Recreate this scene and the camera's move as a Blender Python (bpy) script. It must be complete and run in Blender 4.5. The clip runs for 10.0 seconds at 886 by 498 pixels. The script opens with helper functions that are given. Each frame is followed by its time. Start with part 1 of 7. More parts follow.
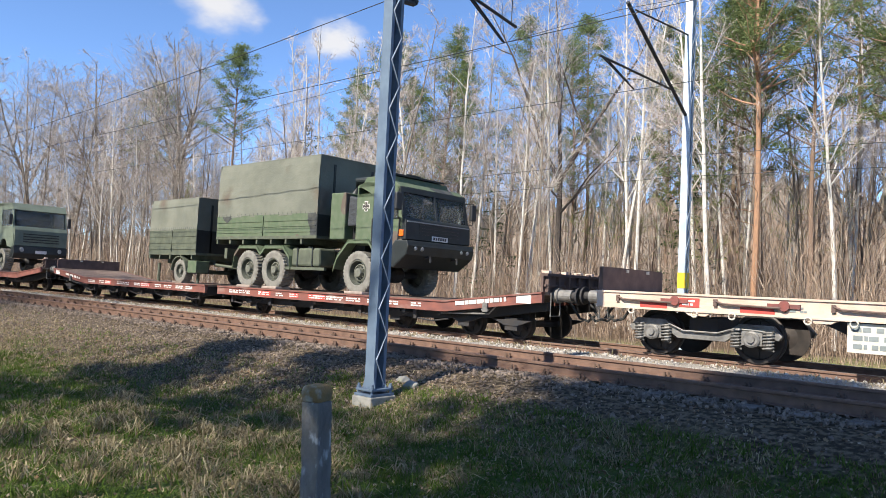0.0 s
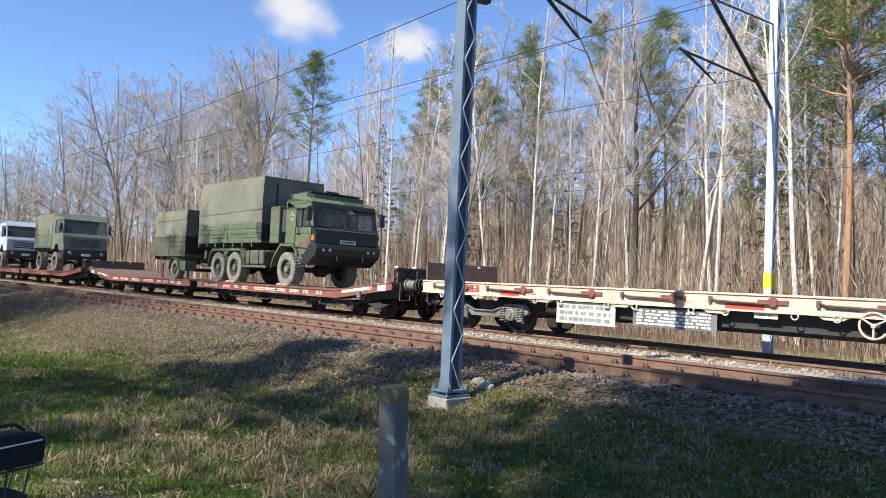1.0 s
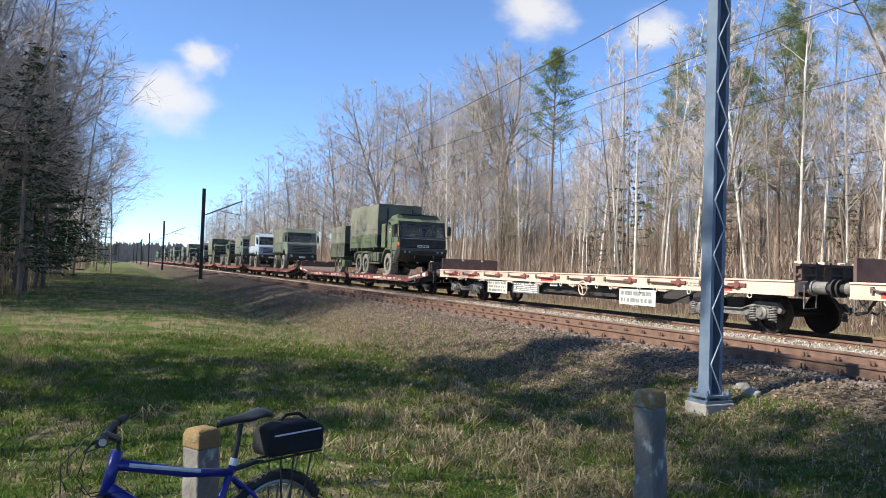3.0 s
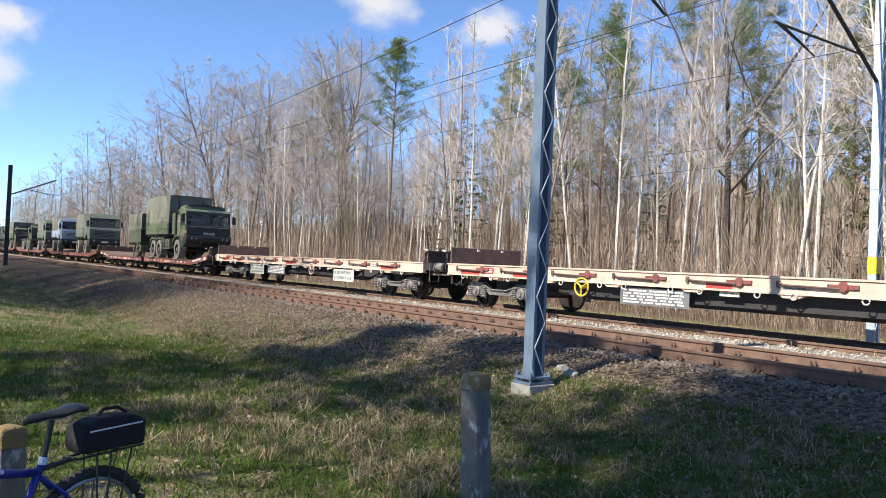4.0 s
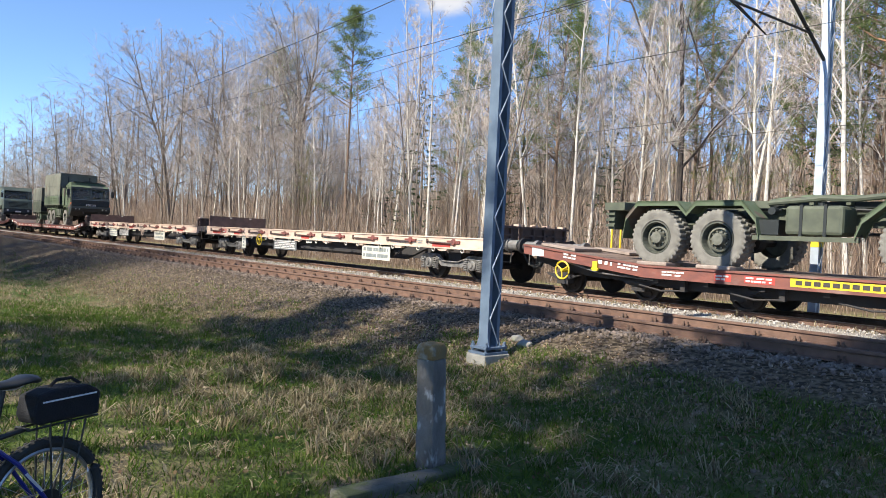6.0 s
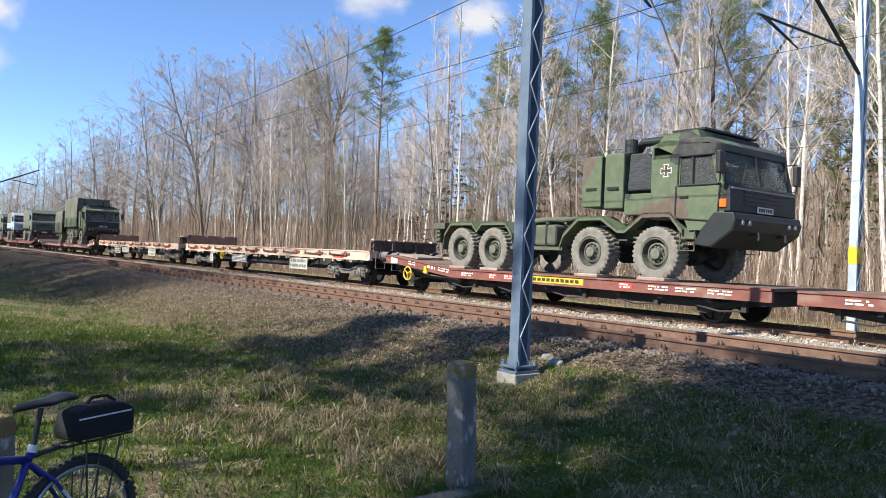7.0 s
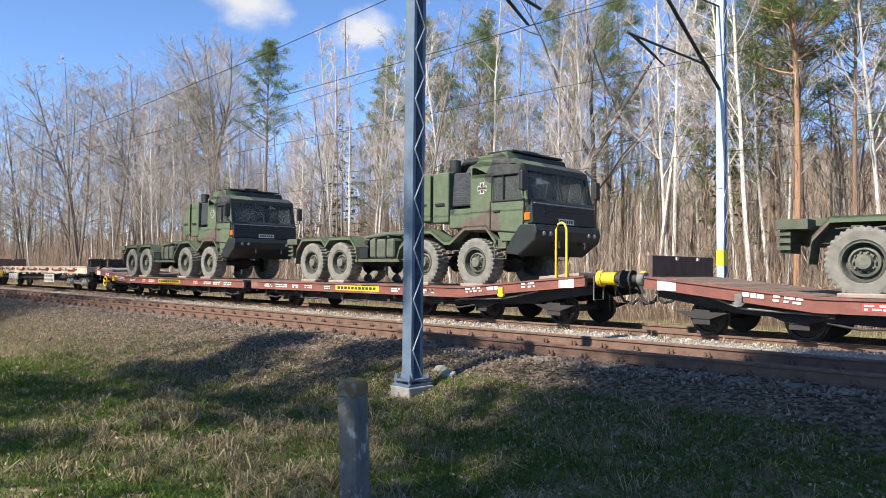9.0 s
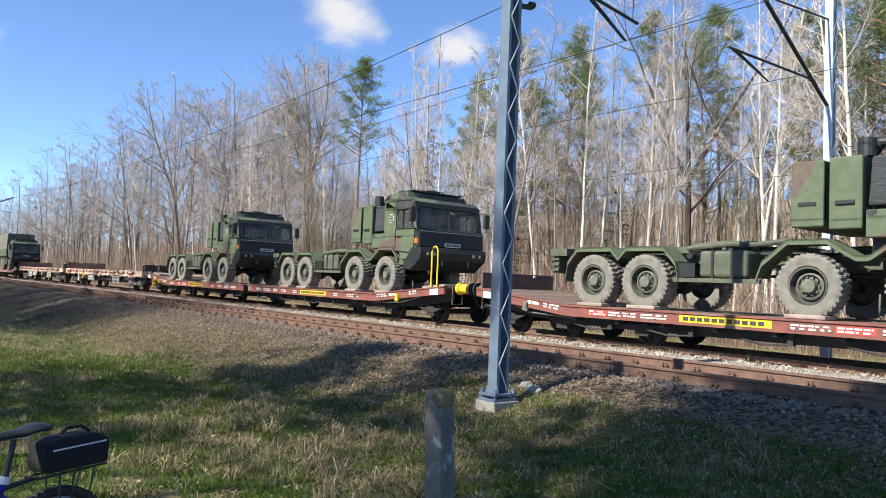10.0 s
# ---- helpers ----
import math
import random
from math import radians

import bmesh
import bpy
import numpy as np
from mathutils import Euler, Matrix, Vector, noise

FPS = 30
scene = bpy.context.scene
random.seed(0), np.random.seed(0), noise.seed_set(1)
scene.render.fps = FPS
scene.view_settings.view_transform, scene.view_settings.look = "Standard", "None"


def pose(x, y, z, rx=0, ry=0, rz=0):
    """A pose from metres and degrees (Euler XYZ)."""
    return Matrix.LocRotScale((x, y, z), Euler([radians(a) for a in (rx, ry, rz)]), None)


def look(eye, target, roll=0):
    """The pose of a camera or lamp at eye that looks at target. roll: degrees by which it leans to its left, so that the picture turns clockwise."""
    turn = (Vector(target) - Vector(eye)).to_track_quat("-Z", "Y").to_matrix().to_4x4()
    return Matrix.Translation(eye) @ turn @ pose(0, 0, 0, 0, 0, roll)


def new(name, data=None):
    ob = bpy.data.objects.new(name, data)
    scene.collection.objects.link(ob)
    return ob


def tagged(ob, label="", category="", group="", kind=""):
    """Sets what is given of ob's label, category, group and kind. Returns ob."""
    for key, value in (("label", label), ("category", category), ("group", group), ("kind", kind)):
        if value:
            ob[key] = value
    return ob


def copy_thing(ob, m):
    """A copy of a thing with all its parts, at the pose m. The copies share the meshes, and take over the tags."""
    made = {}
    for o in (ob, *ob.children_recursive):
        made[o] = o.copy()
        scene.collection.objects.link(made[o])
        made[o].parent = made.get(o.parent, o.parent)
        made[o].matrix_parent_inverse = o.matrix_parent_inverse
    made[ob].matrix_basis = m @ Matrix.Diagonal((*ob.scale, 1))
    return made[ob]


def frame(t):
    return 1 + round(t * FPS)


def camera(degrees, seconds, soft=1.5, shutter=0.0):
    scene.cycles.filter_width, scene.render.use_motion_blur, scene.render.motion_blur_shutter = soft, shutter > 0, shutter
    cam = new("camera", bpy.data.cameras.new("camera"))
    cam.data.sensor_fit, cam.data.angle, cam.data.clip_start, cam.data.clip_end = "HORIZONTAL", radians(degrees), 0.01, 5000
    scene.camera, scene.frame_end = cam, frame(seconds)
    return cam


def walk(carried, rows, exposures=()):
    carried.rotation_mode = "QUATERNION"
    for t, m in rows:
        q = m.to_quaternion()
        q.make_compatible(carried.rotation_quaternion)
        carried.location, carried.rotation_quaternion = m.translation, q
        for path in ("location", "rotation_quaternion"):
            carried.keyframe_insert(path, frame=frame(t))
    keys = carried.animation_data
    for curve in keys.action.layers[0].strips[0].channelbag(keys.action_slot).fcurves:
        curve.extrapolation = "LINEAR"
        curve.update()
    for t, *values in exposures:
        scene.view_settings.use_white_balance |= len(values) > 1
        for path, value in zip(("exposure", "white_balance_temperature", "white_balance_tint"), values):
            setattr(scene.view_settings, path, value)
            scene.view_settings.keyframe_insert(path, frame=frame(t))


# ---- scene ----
cam = camera(62.4, 10.0, soft=0.6)
PATH = [
    (0, (7.203, -9.323, 1.08), (5.883, -7.823, 1.179), 2.7),
    (0.5, (7.174, -9.287, 1.08), (5.782, -7.853, 1.17), 2.3),
    (1, (7.136, -9.285, 1.072), (5.673, -7.924, 1.165), 2.6),
    (1.5, (7.071, -9.292, 1.065), (5.438, -8.141, 1.139), 2.6),
    (2, (7.016, -9.296, 1.06), (5.2, -8.459, 1.083), 2.5),
    (2.5, (7.007, -9.289, 1.068), (5.14, -8.573, 1.075), 2.5),
    (3, (7.048, -9.257, 1.09), (5.22, -8.446, 1.148), 2.0),
    (4.5, (7.161, -9.264, 1.096), (5.655, -7.948, 1.11), 2.9),
    (5, (7.184, -9.267, 1.092), (5.71, -7.916, 1.101), 2.8),
    (5.5, (7.178, -9.284, 1.094), (5.676, -7.964, 1.062), 2.5),
    (7, (7.183, -9.29, 1.092), (5.597, -8.072, 1.109), 2.4),
    (7.5, (7.197, -9.28, 1.102), (5.636, -8.033, 1.188), 0.8),
    (8, (7.222, -9.278, 1.108), (5.739, -7.937, 1.172), 0.7),
    (8.5, (7.242, -9.29, 1.111), (5.845, -7.86, 1.166), -0.2),
    (9, (7.243, -9.28, 1.127), (5.85, -7.846, 1.184), 0.5),
    (9.5, (7.228, -9.31, 1.116), (5.76, -7.954, 1.206), 1.1),
    (10, (7.231, -9.313, 1.097), (5.679, -8.055, 1.192), 2.3),
]
walk(cam, [(t, look(eye, aim, lean)) for t, eye, aim, lean in PATH], exposures=[(0.0, 0.9, 6650, 9), (10.0, 0.9, 6650, 9)])

# ---- light ----
SUN_AZ = math.atan2(-0.055, -1.0)      # towards the sun, seen from above
SUN_EL = radians(41)
TO_SUN = Vector((-0.055 * math.cos(SUN_EL), -math.cos(SUN_EL), math.sin(SUN_EL))).normalized()
world = bpy.data.worlds.new("sky")
scene.world = world
world.use_nodes = True
wn = world.node_tree.nodes
sky = wn.new("ShaderNodeTexSky")
sky.sky_type = "NISHITA"
sky.sun_disc = False
sky.sun_elevation = SUN_EL
sky.sun_rotation = math.atan2(TO_SUN.x, TO_SUN.y)
sky.air_density, sky.dust_density, sky.ozone_density = 0.62, 0.0, 6.0
wn["Background"].inputs["Strength"].default_value = 0.15
world.node_tree.links.new(sky.outputs[0], wn["Background"].inputs["Color"])
sun_data = bpy.data.lights.new("sun", "SUN")
sun_data.energy, sun_data.angle, sun_data.color = 5.0, radians(0.5), (1.0, 0.94, 0.83)
sun = new("sun", sun_data)
sun.matrix_basis = look(TO_SUN * 60, (0, 0, 0))

# ---- materials ----


def mat(name, a, b=None, scale=3.0, rough=0.7, metal=0.0, bump=0.0, bump_scale=40.0, c=None, c_scale=0.6, c_amount=0.5, rand=0.0, island=0.0, stretch=(1, 1, 1)):
    """Two-tone noise at one scale, a third tone in stains at another, fine relief."""
    m = bpy.data.materials.new(name)
    m.use_nodes = True
    nt = m.node_tree
    n, l = nt.nodes, nt.links
    p = n["Principled BSDF"]
    p.inputs["Roughness"].default_value, p.inputs["Metallic"].default_value = rough, metal
    tc = n.new("ShaderNodeTexCoord")
    mp = n.new("ShaderNodeMapping")
    mp.inputs["Scale"].default_value = stretch
    l.new(tc.outputs["Object"], mp.inputs[0])
    nz = n.new("ShaderNodeTexNoise")
    nz.inputs["Scale"].default_value, nz.inputs["Detail"].default_value = scale, 6
    l.new(mp.outputs[0], nz.inputs["Vector"])
    ramp = n.new("ShaderNodeMapRange")
    ramp.inputs[1].default_value, ramp.inputs[2].default_value = 0.35, 0.65
    l.new(nz.outputs[0], ramp.inputs[0])
    mx = n.new("ShaderNodeMix")
    mx.data_type = "RGBA"
    b = b or tuple(v * 0.75 for v in a)
    mx.inputs[6].default_value, mx.inputs[7].default_value = (*a, 1), (*b, 1)
    l.new(ramp.outputs[0], mx.inputs[0])
    out = mx.outputs[2]
    if c:
        n2 = n.new("ShaderNodeTexNoise")
        n2.inputs["Scale"].default_value, n2.inputs["Detail"].default_value = c_scale, 5
        l.new(mp.outputs[0], n2.inputs["Vector"])
        r2 = n.new("ShaderNodeMapRange")
        r2.inputs[1].default_value, r2.inputs[2].default_value, r2.inputs[4].default_value = 1 - c_amount, 1 - c_amount + 0.12, 1.0
        l.new(n2.outputs[0], r2.inputs[0])
        m2 = n.new("ShaderNodeMix")
        m2.data_type = "RGBA"
        m2.inputs[7].default_value = (*c, 1)
        l.new(r2.outputs[0], m2.inputs[0])
        l.new(out, m2.inputs[6])
        out = m2.outputs[2]
    if rand or island:
        src = n.new("ShaderNodeNewGeometry").outputs["Random Per Island"] if island else n.new("ShaderNodeObjectInfo").outputs["Random"]
        mr = n.new("ShaderNodeMapRange")
        amount = island or rand
        mr.inputs[3].default_value, mr.inputs[4].default_value = 1 - amount, 1 + amount
        l.new(src, mr.inputs[0])
        hv = n.new("ShaderNodeHueSaturation")
        l.new(mr.outputs[0], hv.inputs["Value"])
        l.new(out, hv.inputs["Color"])
        out = hv.outputs[0]
    l.new(out, p.inputs["Base Color"])
    if bump:
        n3 = n.new("ShaderNodeTexNoise")
        n3.inputs["Scale"].default_value, n3.inputs["Detail"].default_value = bump_scale, 4
        l.new(mp.outputs[0], n3.inputs["Vector"])
        bp = n.new("ShaderNodeBump")
        bp.inputs["Strength"].default_value, bp.inputs["Distance"].default_value = bump, 0.02
        l.new(n3.outputs[0], bp.inputs["Height"])
        l.new(bp.outputs[0], p.inputs["Normal"])
    return m


def leafy(name, tones, rough=0.8, trans=0.0):
    """Blades or needles whose tone differs from piece to piece."""
    m = bpy.data.materials.new(name)
    m.use_nodes = True
    n, l = m.node_tree.nodes, m.node_tree.links
    p = n["Principled BSDF"]
    p.inputs["Roughness"].default_value = rough
    p.inputs["Specular IOR Level"].default_value = 0.25
    r = n.new("ShaderNodeValToRGB")
    r.color_ramp.interpolation = "LINEAR"
    while len(r.color_ramp.elements) < len(tones):
        r.color_ramp.elements.new(0.5)
    for i, t in enumerate(tones):
        r.color_ramp.elements[i].position = i / (len(tones) - 1)
        r.color_ramp.elements[i].color = (*t, 1)
    l.new(n.new("ShaderNodeNewGeometry").outputs["Random Per Island"], r.inputs[0])
    l.new(r.outputs[0], p.inputs["Base Color"])
    if trans:
        t = n.new("ShaderNodeBsdfTranslucent")
        l.new(r.outputs[0], t.inputs[0])
        ms = n.new("ShaderNodeMixShader")
        ms.inputs[0].default_value = trans
        l.new(p.outputs[0], ms.inputs[1])
        l.new(t.outputs[0], ms.inputs[2])
        l.new(ms.outputs[0], n["Material Output"].inputs[0])
    return m


def glass_mat():
    m = bpy.data.materials.new("cab_glass")
    m.use_nodes = True
    p = m.node_tree.nodes["Principled BSDF"]
    p.inputs["Base Color"].default_value = (0.50, 0.54, 0.54, 1)
    p.inputs["Roughness"].default_value = 0.05
    p.inputs["Transmission Weight"].default_value = 0.9
    p.inputs["IOR"].default_value = 1.2
    return m


def camo_mat(name, dusty=0.0):
    """Three-tone camouflage paint in large soft-edged patches, a little dusty."""
    m = bpy.data.materials.new(name)
    m.use_nodes = True
    n, l = m.node_tree.nodes, m.node_tree.links
    p = n["Principled BSDF"]
    p.inputs["Roughness"].default_value = 0.75
    tc = n.new("ShaderNodeTexCoord")
    nz = n.new("ShaderNodeTexNoise")
    nz.inputs["Scale"].default_value, nz.inputs["Detail"].default_value, nz.inputs["Distortion"].default_value = 0.62, 1.5, 0.5
    l.new(tc.outputs["Object"], nz.inputs["Vector"])
    r = n.new("ShaderNodeValToRGB")
    r.color_ramp.interpolation = "CONSTANT"
    e = r.color_ramp.elements
    e[0].position, e[0].color = 0.0, (0.098, 0.072, 0.058, 1)
    e[1].position, e[1].color = 0.34, (0.078, 0.110, 0.062, 1)
    k = e.new(0.56)
    k.color = (0.028, 0.031, 0.034, 1)
    l.new(nz.outputs[0], r.inputs[0])
    n2 = n.new("ShaderNodeTexNoise")
    n2.inputs["Scale"].default_value, n2.inputs["Detail"].default_value = 6.0, 8
    l.new(tc.outputs["Object"], n2.inputs["Vector"])
    mr = n.new("ShaderNodeMapRange")
    mr.inputs[1].default_value, mr.inputs[2].default_value, mr.inputs[3].default_value, mr.inputs[4].default_value = 0.4, 0.75, dusty, dusty + 0.28
    l.new(n2.outputs[0], mr.inputs[0])
    mx = n.new("ShaderNodeMix")
    mx.data_type = "RGBA"
    mx.inputs[7].default_value = (0.20, 0.20, 0.15, 1)
    l.new(mr.outputs[0], mx.inputs[0])
    l.new(r.outputs[0], mx.inputs[6])
    l.new(mx.outputs[2], p.inputs["Base Color"])
    return m


M = dict(
    rail=mat("rail_rust", (0.195, 0.115, 0.082), (0.13, 0.078, 0.058), 6, 0.7, 0.2, 0.3, 60),
    rail_top=mat("rail_head_steel", (0.38, 0.34, 0.31), (0.25, 0.2, 0.17), 8, 0.32, 0.8, stretch=(0.2, 3, 3)),
    sleeper=mat("old_sleeper", (0.21, 0.17, 0.14), (0.12, 0.095, 0.08), 5, 0.9, 0, 0.5, 50, rand=0.2),
    clip=mat("rail_clip", (0.14, 0.09, 0.065), (0.09, 0.06, 0.05), 20, 0.75, 0.3),
    stone=mat("ballast_stone", (0.22, 0.17, 0.135), (0.13, 0.10, 0.08), 9, 0.9, 0, 0.3, 80, island=0.35),
    steel_blue=mat("mast_paint", (0.135, 0.185, 0.25), (0.10, 0.14, 0.20), 4, 0.55, 0.1, 0.1, 60, c=(0.2, 0.17, 0.14), c_scale=5, c_amount=0.32),
    lacing=mat("pale_lacing_paint", (0.42, 0.47, 0.53), (0.33, 0.38, 0.44), 5, 0.5, 0.1),
    steel_grey=mat("mast_galvanised", (0.50, 0.56, 0.63), (0.40, 0.46, 0.53), 4, 0.45, 0.3, 0.1, 60),
    concrete=mat("mast_concrete", (0.33, 0.315, 0.28), (0.23, 0.22, 0.195), 6, 0.9, 0, 0.5, 40, c=(0.2, 0.21, 0.14), c_scale=3, c_amount=0.42),
    post=mat("old_post_concrete", (0.19, 0.18, 0.165), (0.11, 0.103, 0.095), 7, 0.92, 0, 1.0, 30, c=(0.46, 0.46, 0.44), c_scale=11, c_amount=0.43, stretch=(1, 1, 0.5)),
    lichen=mat("lichen_crust", (0.24, 0.15, 0.06), (0.17, 0.13, 0.065), 12, 0.95, 0, 0.7, 50, c=(0.33, 0.30, 0.24), c_scale=6, c_amount=0.45),
    yellow=mat("yellow_paint", (0.72, 0.52, 0.03), (0.6, 0.42, 0.03), 8, 0.5),
    wire=mat("wire_copper", (0.045, 0.045, 0.045), None, 5, 0.6, 0.3),
    dark=mat("black_underframe", (0.022, 0.022, 0.026), (0.035, 0.03, 0.028), 4, 0.75, 0, 0.2, 40),
    steelworn=mat("worn_axlebox_steel", (0.22, 0.21, 0.20), (0.12, 0.115, 0.11), 8, 0.6, 0.3, 0.2, 50),
    wheel=mat("wagon_wheel_steel", (0.05, 0.04, 0.036), (0.03, 0.026, 0.024), 6, 0.55, 0.5),
    pink=mat("faded_wagon_paint", (0.60, 0.46, 0.37), (0.50, 0.36, 0.285), 2.5, 0.7, 0, 0.15, 40, c=(0.36, 0.2, 0.15), c_scale=1.6, c_amount=0.37, stretch=(1, 1, 1.6)),
    red=mat("red_patch_paint", (0.50, 0.055, 0.04), (0.36, 0.06, 0.05), 6, 0.65),
    wornred=mat("worn_red_fitting", (0.22, 0.06, 0.05), (0.13, 0.055, 0.048), 9, 0.75),
    paleballast=mat("pale_ballast_stone", (0.43, 0.39, 0.34), (0.29, 0.26, 0.23), 9, 0.9, 0, 0.3, 80, island=0.3),
    oxide=mat("red_oxide_wagon_paint", (0.225, 0.078, 0.058), (0.15, 0.058, 0.048), 3, 0.75, 0, 0.2, 50, c=(0.24, 0.15, 0.125), c_scale=1.2, c_amount=0.42, stretch=(1, 1, 2)),
    flap=mat("brown_end_flap", (0.13, 0.085, 0.07), (0.085, 0.055, 0.048), 4, 0.8, 0, 0.2, 40),
    plank=mat("wagon_deck_plank", (0.20, 0.14, 0.11), (0.12, 0.085, 0.07), 4, 0.85, 0, 0.4, 40, rand=0.25, stretch=(4, 0.6, 4)),
    rampsteel=mat("worn_ramp_steel", (0.36, 0.29, 0.25), (0.24, 0.19, 0.16), 5, 0.7, 0.1, 0.2, 50),
    plate=mat("pale_plate", (0.60, 0.58, 0.50), (0.5, 0.47, 0.4), 5, 0.6),
    dimplate=mat("grey_data_plate", (0.14, 0.15, 0.15), (0.1, 0.105, 0.11), 5, 0.6),
    white=mat("white_marking", (0.75, 0.73, 0.70), (0.55, 0.5, 0.47), 9, 0.6),
    ink=mat("dark_marking", (0.06, 0.05, 0.045), None, 5, 0.6),
    greyink=mat("grey_marking", (0.22, 0.25, 0.25), None, 5, 0.6),
    camo=camo_mat("camo_paint"),
    camodust=camo_mat("camo_paint_dusty", 0.15),
    canvas=mat("green_canvas", (0.165, 0.170, 0.138), (0.12, 0.126, 0.102), 1.2, 0.9, 0, 0.4, 18, c=(0.10, 0.075, 0.055), c_scale=0.55, c_amount=0.42),
    chassis=mat("green_chassis", (0.10, 0.112, 0.078), (0.065, 0.075, 0.055), 4, 0.75, 0, 0.1, 40),
    # black-green of the fittings, deepened to hold the shade on the truck fronts
    blackgreen=mat("blackgreen_front_shade", (0.018, 0.023, 0.024), (0.012, 0.016, 0.017), 4, 0.55, 0, 0.1, 40),
    tyre=mat("dusty_tyre", (0.215, 0.205, 0.18), (0.14, 0.132, 0.118), 5, 0.9, 0, 0.3, 40),
    rim=mat("rim_paint", (0.15, 0.152, 0.125), (0.095, 0.097, 0.08), 8, 0.8),
    # rim paint darkened to carry the shade inside the wheel's recess
    rimdark=mat("recess_shade_rim_paint", (0.085, 0.09, 0.072), (0.05, 0.054, 0.044), 8, 0.8),
    bag_grey=mat("dark_grey_cover", (0.045, 0.05, 0.058), (0.028, 0.031, 0.036), 5, 0.85, 0, 0.8, 9, stretch=(1, 1, 3)),
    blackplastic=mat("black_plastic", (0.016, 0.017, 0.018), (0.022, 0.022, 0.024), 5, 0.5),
    rubber=mat("black_rubber", (0.02, 0.02, 0.02), (0.03, 0.03, 0.028), 8, 0.8, 0, 0.3, 60),
    orange=mat("orange_lens", (0.85, 0.16, 0.02), (0.75, 0.12, 0.02), 12, 0.25),
    lens=mat("clear_lens", (0.3, 0.31, 0.31), None, 12, 0.15),
    glass=glass_mat(),
    paleblue=mat("pale_cab_paint", (0.42, 0.5, 0.58), (0.35, 0.42, 0.5), 3, 0.5),
    palegreen=mat("pale_green_paint", (0.15, 0.18, 0.14), (0.115, 0.14, 0.11), 3, 0.6),
    seat=mat("cab_seat", (0.022, 0.024, 0.024), None, 5, 0.8),
)


# ---- mesh helpers ----


def box(bm, x0, x1, y0, y1, z0, z1, turn=None):
    vs = [Vector((x, y, z)) for x in (x0, x1) for y in (y0, y1) for z in (z0, z1)]
    if turn:
        vs = [turn @ v for v in vs]
    v = [bm.verts.new(p) for p in vs]
    for f in ((0, 1, 3, 2), (4, 6, 7, 5), (0, 4, 5, 1), (2, 3, 7, 6), (0, 2, 6, 4), (1, 5, 7, 3)):
        bm.faces.new([v[i] for i in f])
    return bm


def prism(bm, pts, a, b, axis="y"):
    """A polygon of (x, z) pushed from y = a to b, or of (y, z) from x = a to b, or of (x, y) from z = a to b."""
    def at(p, k):
        return {"y": (p[0], k, p[1]), "x": (k, p[0], p[1]), "z": (p[0], p[1], k)}[axis]
    lo, hi = [bm.verts.new(at(p, a)) for p in pts], [bm.verts.new(at(p, b)) for p in pts]
    bm.faces.new(lo)
    bm.faces.new(hi[::-1])
    for i in range(len(pts)):
        j = (i + 1) % len(pts)
        bm.faces.new((lo[j], lo[i], hi[i], hi[j]))
    return bm


def ring_at(bm, c, u, v, r, n):
    return [bm.verts.new(c + r * (math.cos(2 * math.pi * i / n) * u + math.sin(2 * math.pi * i / n) * v)) for i in range(n)]


def tube(bm, pts, radii, n=8, caps=True):
    """A round bar through the points; radii: one number, or one a point."""
    pts = [Vector(p) for p in pts]
    if not hasattr(radii, "__len__"):
        radii = [radii] * len(pts)
    rings = []
    for i, p in enumerate(pts):
        d = (pts[min(i + 1, len(pts) - 1)] - pts[max(i - 1, 0)]).normalized()
        u = d.cross(Vector((0, 0, 1)) if abs(d.z) < 0.9 else Vector((1, 0, 0))).normalized()
        rings.append(ring_at(bm, p, u, d.cross(u), radii[i], n))
    for a, b in zip(rings, rings[1:]):
        for i in range(n):
            bm.faces.new((a[i], a[(i + 1) % n], b[(i + 1) % n], b[i]))
    if caps and n > 2:
        bm.faces.new(rings[0][::-1])
        bm.faces.new(rings[-1])
    return bm


def lathe(bm, profile, n=28, axis="y", centre=(0, 0, 0), ends=True):
    """Turns a profile of (radius, along) round an axis."""
    c = Vector(centre)
    rows = []
    for r, a in profile:
        row = []
        for i in range(n):
            w = 2 * math.pi * i / n
            x, z = r * math.cos(w), r * math.sin(w)
            row.append(bm.verts.new(c + Vector({"y": (x, a, z), "x": (a, x, z), "z": (x, z, a)}[axis])))
        rows.append(row)
    for a, b in zip(rows, rows[1:]):
        for i in range(n):
            bm.faces.new((a[i], a[(i + 1) % n], b[(i + 1) % n], b[i]))
    if ends and profile[0][0] > 1e-4:
        bm.faces.new(rows[0])
    if ends and profile[-1][0] > 1e-4:
        bm.faces.new(rows[-1][::-1])
    return bm


def mesh_of(name, bm, material, bevel=0.0, smooth=False):
    if bevel:
        bmesh.ops.bevel(bm, geom=list(bm.edges), offset=bevel, segments=2, affect="EDGES", clamp_overlap=True, profile=0.5)
    bmesh.ops.recalc_face_normals(bm, faces=bm.faces)
    me = bpy.data.meshes.new(name)
    bm.to_mesh(me)
    bm.free()
    me.materials.append(material)
    if smooth:
        for p in me.polygons:
            p.use_smooth = True
    return me


def part(name, bm, material, parent, label="", bevel=0.0, smooth=False):
    ob = new(name, mesh_of(name, bm, material, bevel, smooth))
    ob.parent = parent
    if label:
        ob["label"] = label
    return ob


def thing(name, label, category, group="", kind="", m=None):
    ob = tagged(new(name), label, category, group, kind)
    if m is not None:
        ob.matrix_basis = m
    return ob


def bm_():
    return bmesh.new()


def share(name, me, parent, m):
    ob = new(name, me)
    ob.parent = parent
    ob.matrix_basis = m
    return ob

